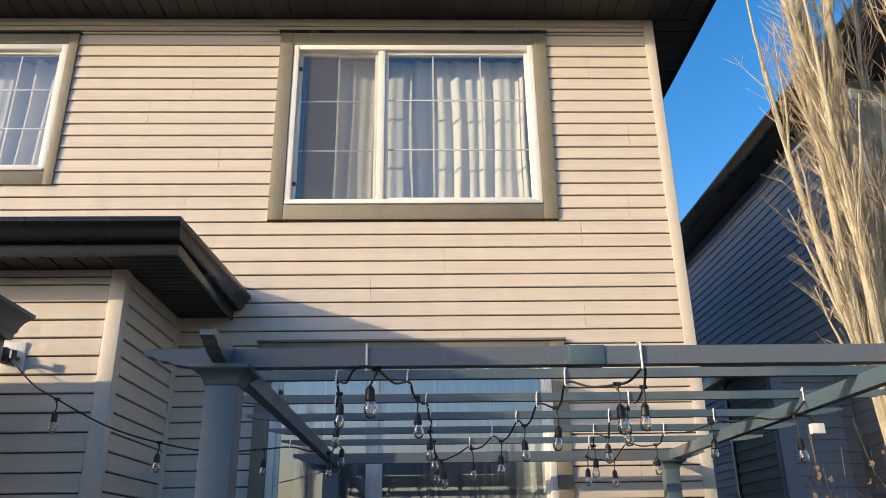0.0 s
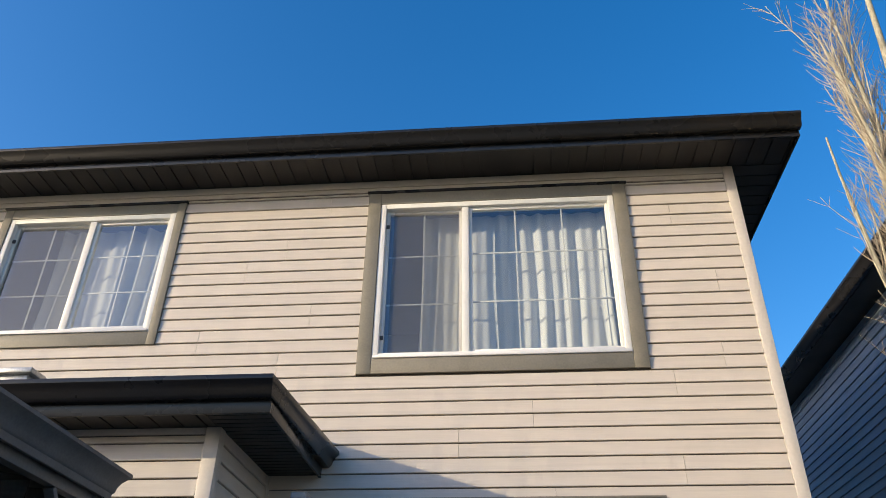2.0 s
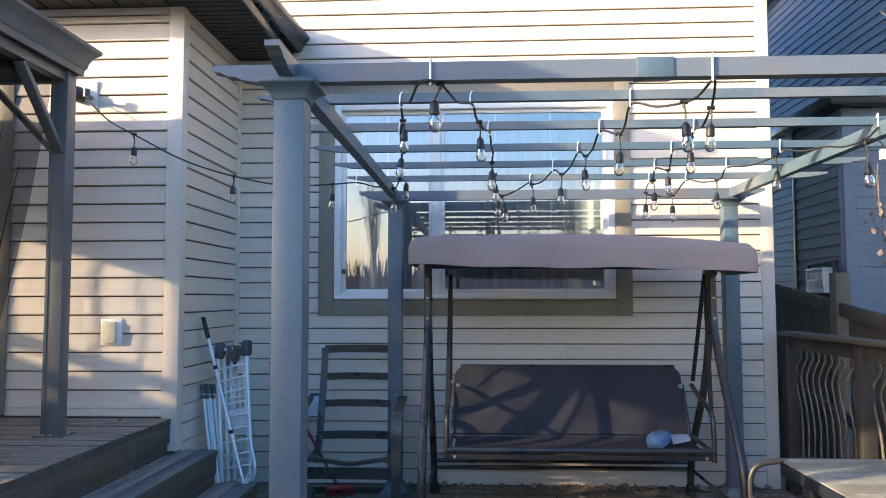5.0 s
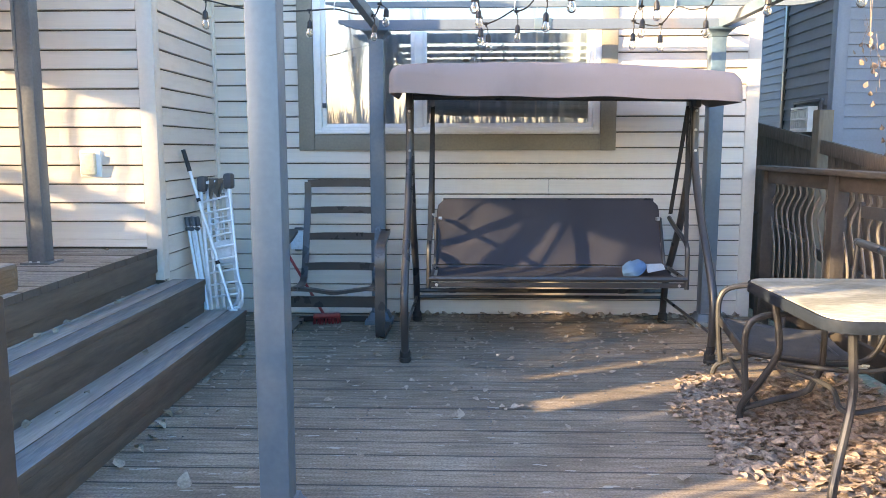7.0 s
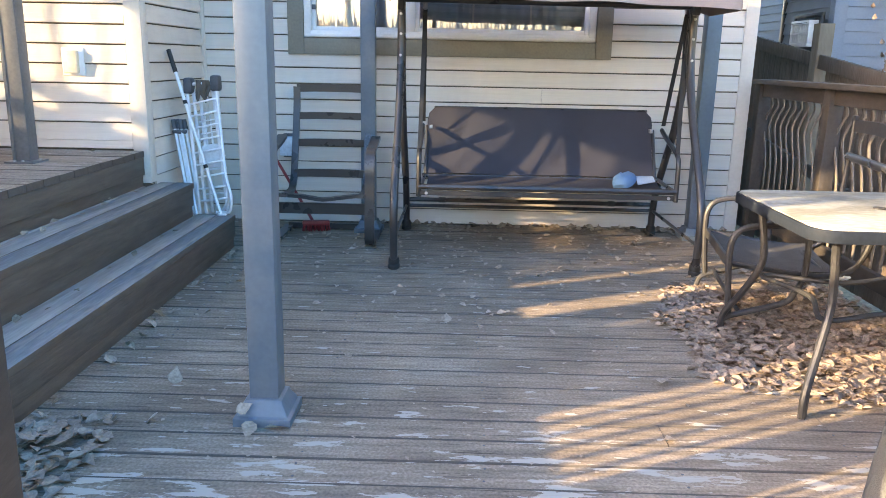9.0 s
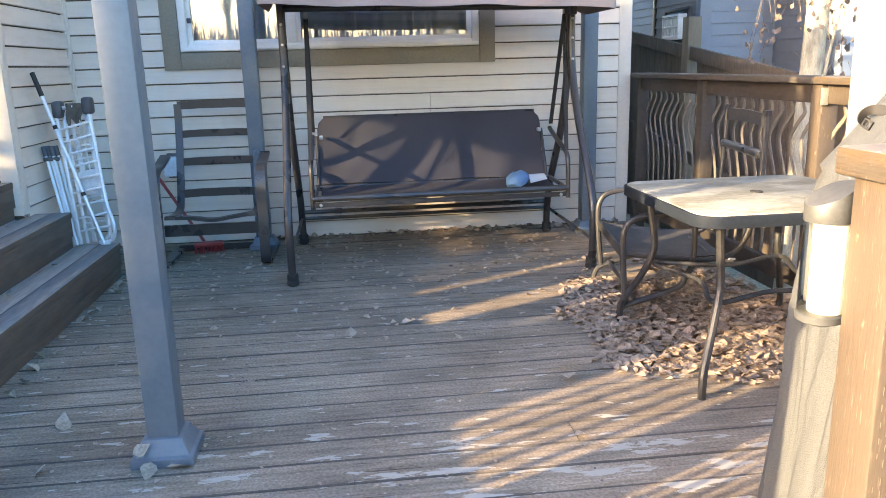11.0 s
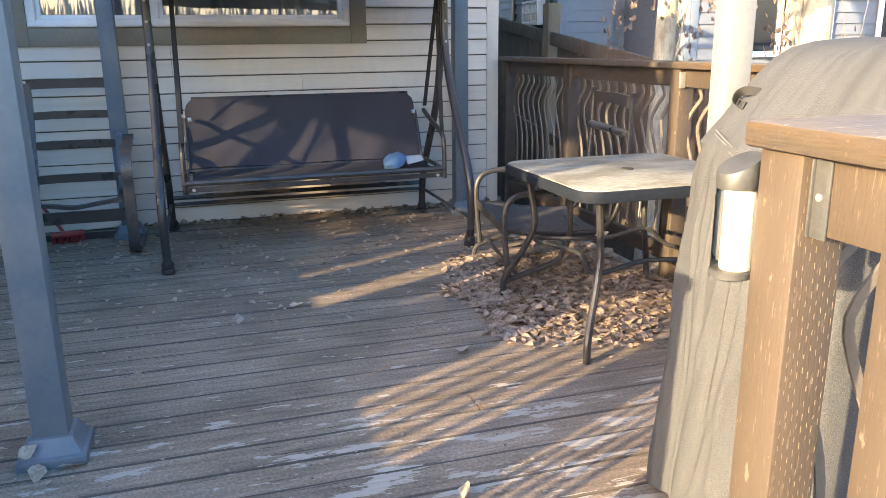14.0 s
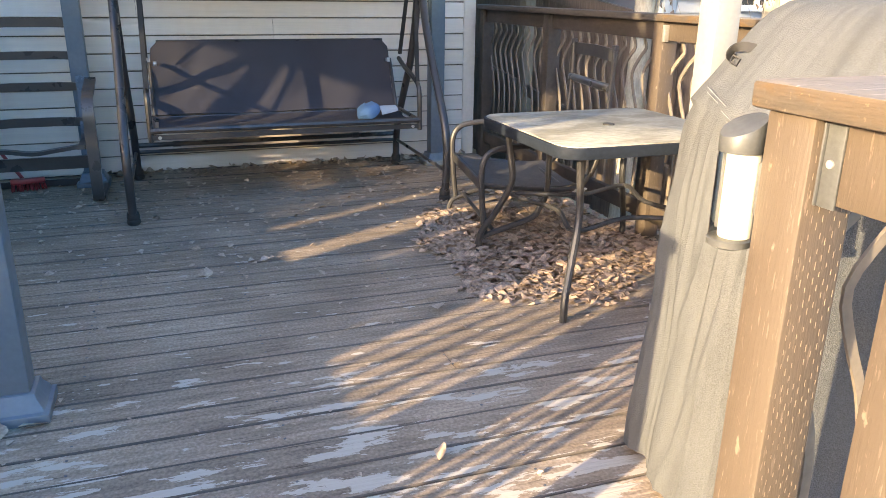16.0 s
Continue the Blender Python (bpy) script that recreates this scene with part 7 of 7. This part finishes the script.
for k in range(3):
    z = 0.22 * (k + 1)
    x1 = -1.385 - 0.24 * k
    y1 = ends[k]
    if k < 2:
        for j in range(2):
            a, b = x1 - 0.12 * (j + 1) + 0.004 - (0.024 if j and not k else 0), x1 - 0.12 * j
            t = Geo().box(a, b, -5.2, y1, z - 0.036, z)
            tb = part("tread_board", t, TREAD if j else TREAD_EDGE, steps, "worn brown tread board" if j else "worn blue-grey front tread board", bevel=0.004)
            tb.data.materials.append(RISER)
            for f in tb.data.polygons:
                f.material_index = 1 if abs(f.normal.z) < 0.5 else 0
        if k == 1:
            part("tread_board", Geo().box(x1 - 0.30, x1 - 0.242, -5.2, BUMP_Y - 0.03, z - 0.036, z), TREAD, steps, bevel=0.004)
    top = z - 0.037 if k < 2 else z - 0.038
    part("riser_board", Geo().box(x1 - 0.03, x1 - 0.006, -5.2, y1 - 0.003, z - 0.15, top), RISER, steps, "dark stained riser board", bevel=0.003)
    part("riser_board", Geo().box(x1 - 0.042, x1 - 0.016, -5.2, y1 - 0.004, z - 0.222, z - 0.152), RISER, steps, bevel=0.003)
    part("stringer", Geo().box(x1 - 0.3, x1 - 0.044, y1 - 0.04, y1 - 0.005, z - 0.22, z - 0.037), RISER, steps, "end board of the step", bevel=0.003)
    if k == 2:
        part("edge_board", Geo().box(-1.905, -1.868, -5.2, BUMP_Y - 0.023, UZ - 0.15, UZ - 0.038), RISER, steps, bevel=0.003)

# two steps down from the opening to the lawn
down = thing("stair_2", "wooden steps from the deck down to the lawn", "stairs", (0, -5.5, -0.5), kind="structure")
for k in range(2):
    part("tread_board", Geo().box(-0.72, 0.76, -5.43 - 0.3 * k, -5.13 - 0.3 * k, -0.21 - 0.18 * k, -0.175 - 0.18 * k), TREAD, down, bevel=0.004)
    part("riser_board", Geo().box(-0.72, 0.76, -5.15 - 0.3 * k, -5.125 - 0.3 * k, -0.35 - 0.18 * k, -0.212 - 0.18 * k), RISER, down, bevel=0.003)

# ---- vinyl siding, course by course ----
CO_H = 0.1168


def course(parent, a, b, z, y, along="x", h=CO_H):
    """One lapped course: it leans out towards its butt edge and stops short of the next, an added gap that draws the
    shadow line.
    """
    g = Geo()
    lo, hi, gap = 0.021, 0.009, 0.0085
    t = z + h - gap
    if along == "x":
        p = [(e, y - d, k) for e in (a, b) for d, k in ((0.001, z), (lo - 0.003, z), (lo, z + 0.004), (hi, t), (0.001, t))]
    else:
        p = [(y + d, e, k) for e in (a, b) for d, k in ((0.001, z), (lo - 0.003, z), (lo, z + 0.004), (hi, t), (0.001, t))]
    g.v = p
    g.f = [(i, i + 1, i + 6, i + 5) for i in range(4)] + [(4, 3, 2, 1, 0), (5, 6, 7, 8, 9)]
    return part("siding_course", g, VINYL, parent, smooth=False)


SEAMS = {17: [1.38], 19: [-0.335], 21: [0.26], 23: [1.41], 25: [1.83, -1.89], 27: [-2.63], 29: [-1.65], 31: [1.9], 33: [-2.3], 35: [-1.945], 37: [1.6], 39: [-1.57],
         -9: [0.1], -7: [1.5], -5: [-0.6], -3: [0.7], -1: [-0.2], 1: [1.9], 5: [-1.4], 7: [1.7], 11: [1.55], 15: [0.4]}
# window openings with their casing
CLEAR = [(W1[0] - 0.122, W1[1] + 0.122, W1[2] - 0.124, W1[3] + 0.166), (W2[0] - 0.127, W2[1] + 0.127, W2[2] - 0.137, W2[3] + 0.146), (W3[0] - 0.087, W3[1] + 0.087, W3[2] - 0.127, W3[3] + 0.131)]
rnd = random.Random(2)
for k in range(-10, 42):
    z = 1.175 + CO_H * k
    if z + CO_H < 0.0:
        continue
    left = BUMP_X + 0.036 if z < 3.4 else -8.0
    runs = [(left, CORNER_X - 0.076)]
    for x0, x1, z0, z1 in CLEAR:
        if z + CO_H > z0 + 0.03 and z < z1 - 0.04:
            runs = [r for a, b in runs for r in ((a, min(b, x0)), (max(a, x1), b)) if r[1] - r[0] > 0.02]
    key = k if k % 2 else k - 1
    for a, b in runs:
        at = sorted(s for s in SEAMS.get(key, []) + [-4.9 + rnd.uniform(-1, 1) * (k % 2)] if a + 0.1 < s < b - 0.1)
        pts = [a, *at, b]
        for c, d in zip(pts, pts[1:]):
            z1 = min(z + CO_H, 6.0)
            course(wall_back, c + (0.0012 if c != a else 0), d - (0.0012 if d != b else 0), z, 0.0, h=z1 - z)
for k in range(-20, 7):
    z = 2.587 + CO_H * k
    if z < 0.3:
        continue
    for a, b in ((-2.93, BUMP_X - 0.081), (-8.0, PATIO[0] - 0.002)):
        if z + CO_H > UZ and z < 3.22:
            course(wall_bump, a, b, max(z, UZ + 0.01), BUMP_Y, h=min(CO_H, 3.225 - z))
    if z > 2.85:
        course(wall_bump, PATIO[0], -2.93, z, BUMP_Y, h=min(CO_H, 3.225 - z))
for k in range(-22, 7):
    z = 2.60 + CO_H * k
    course(wall_bump_side, BUMP_Y + 0.076, -0.046, z, BUMP_X, "y", h=min(CO_H, 3.268 - z))
for k in range(-10, 42):
    z = 1.175 + CO_H * k
    course(wall_side, 0.092, 9.0, z, CORNER_X, "y")
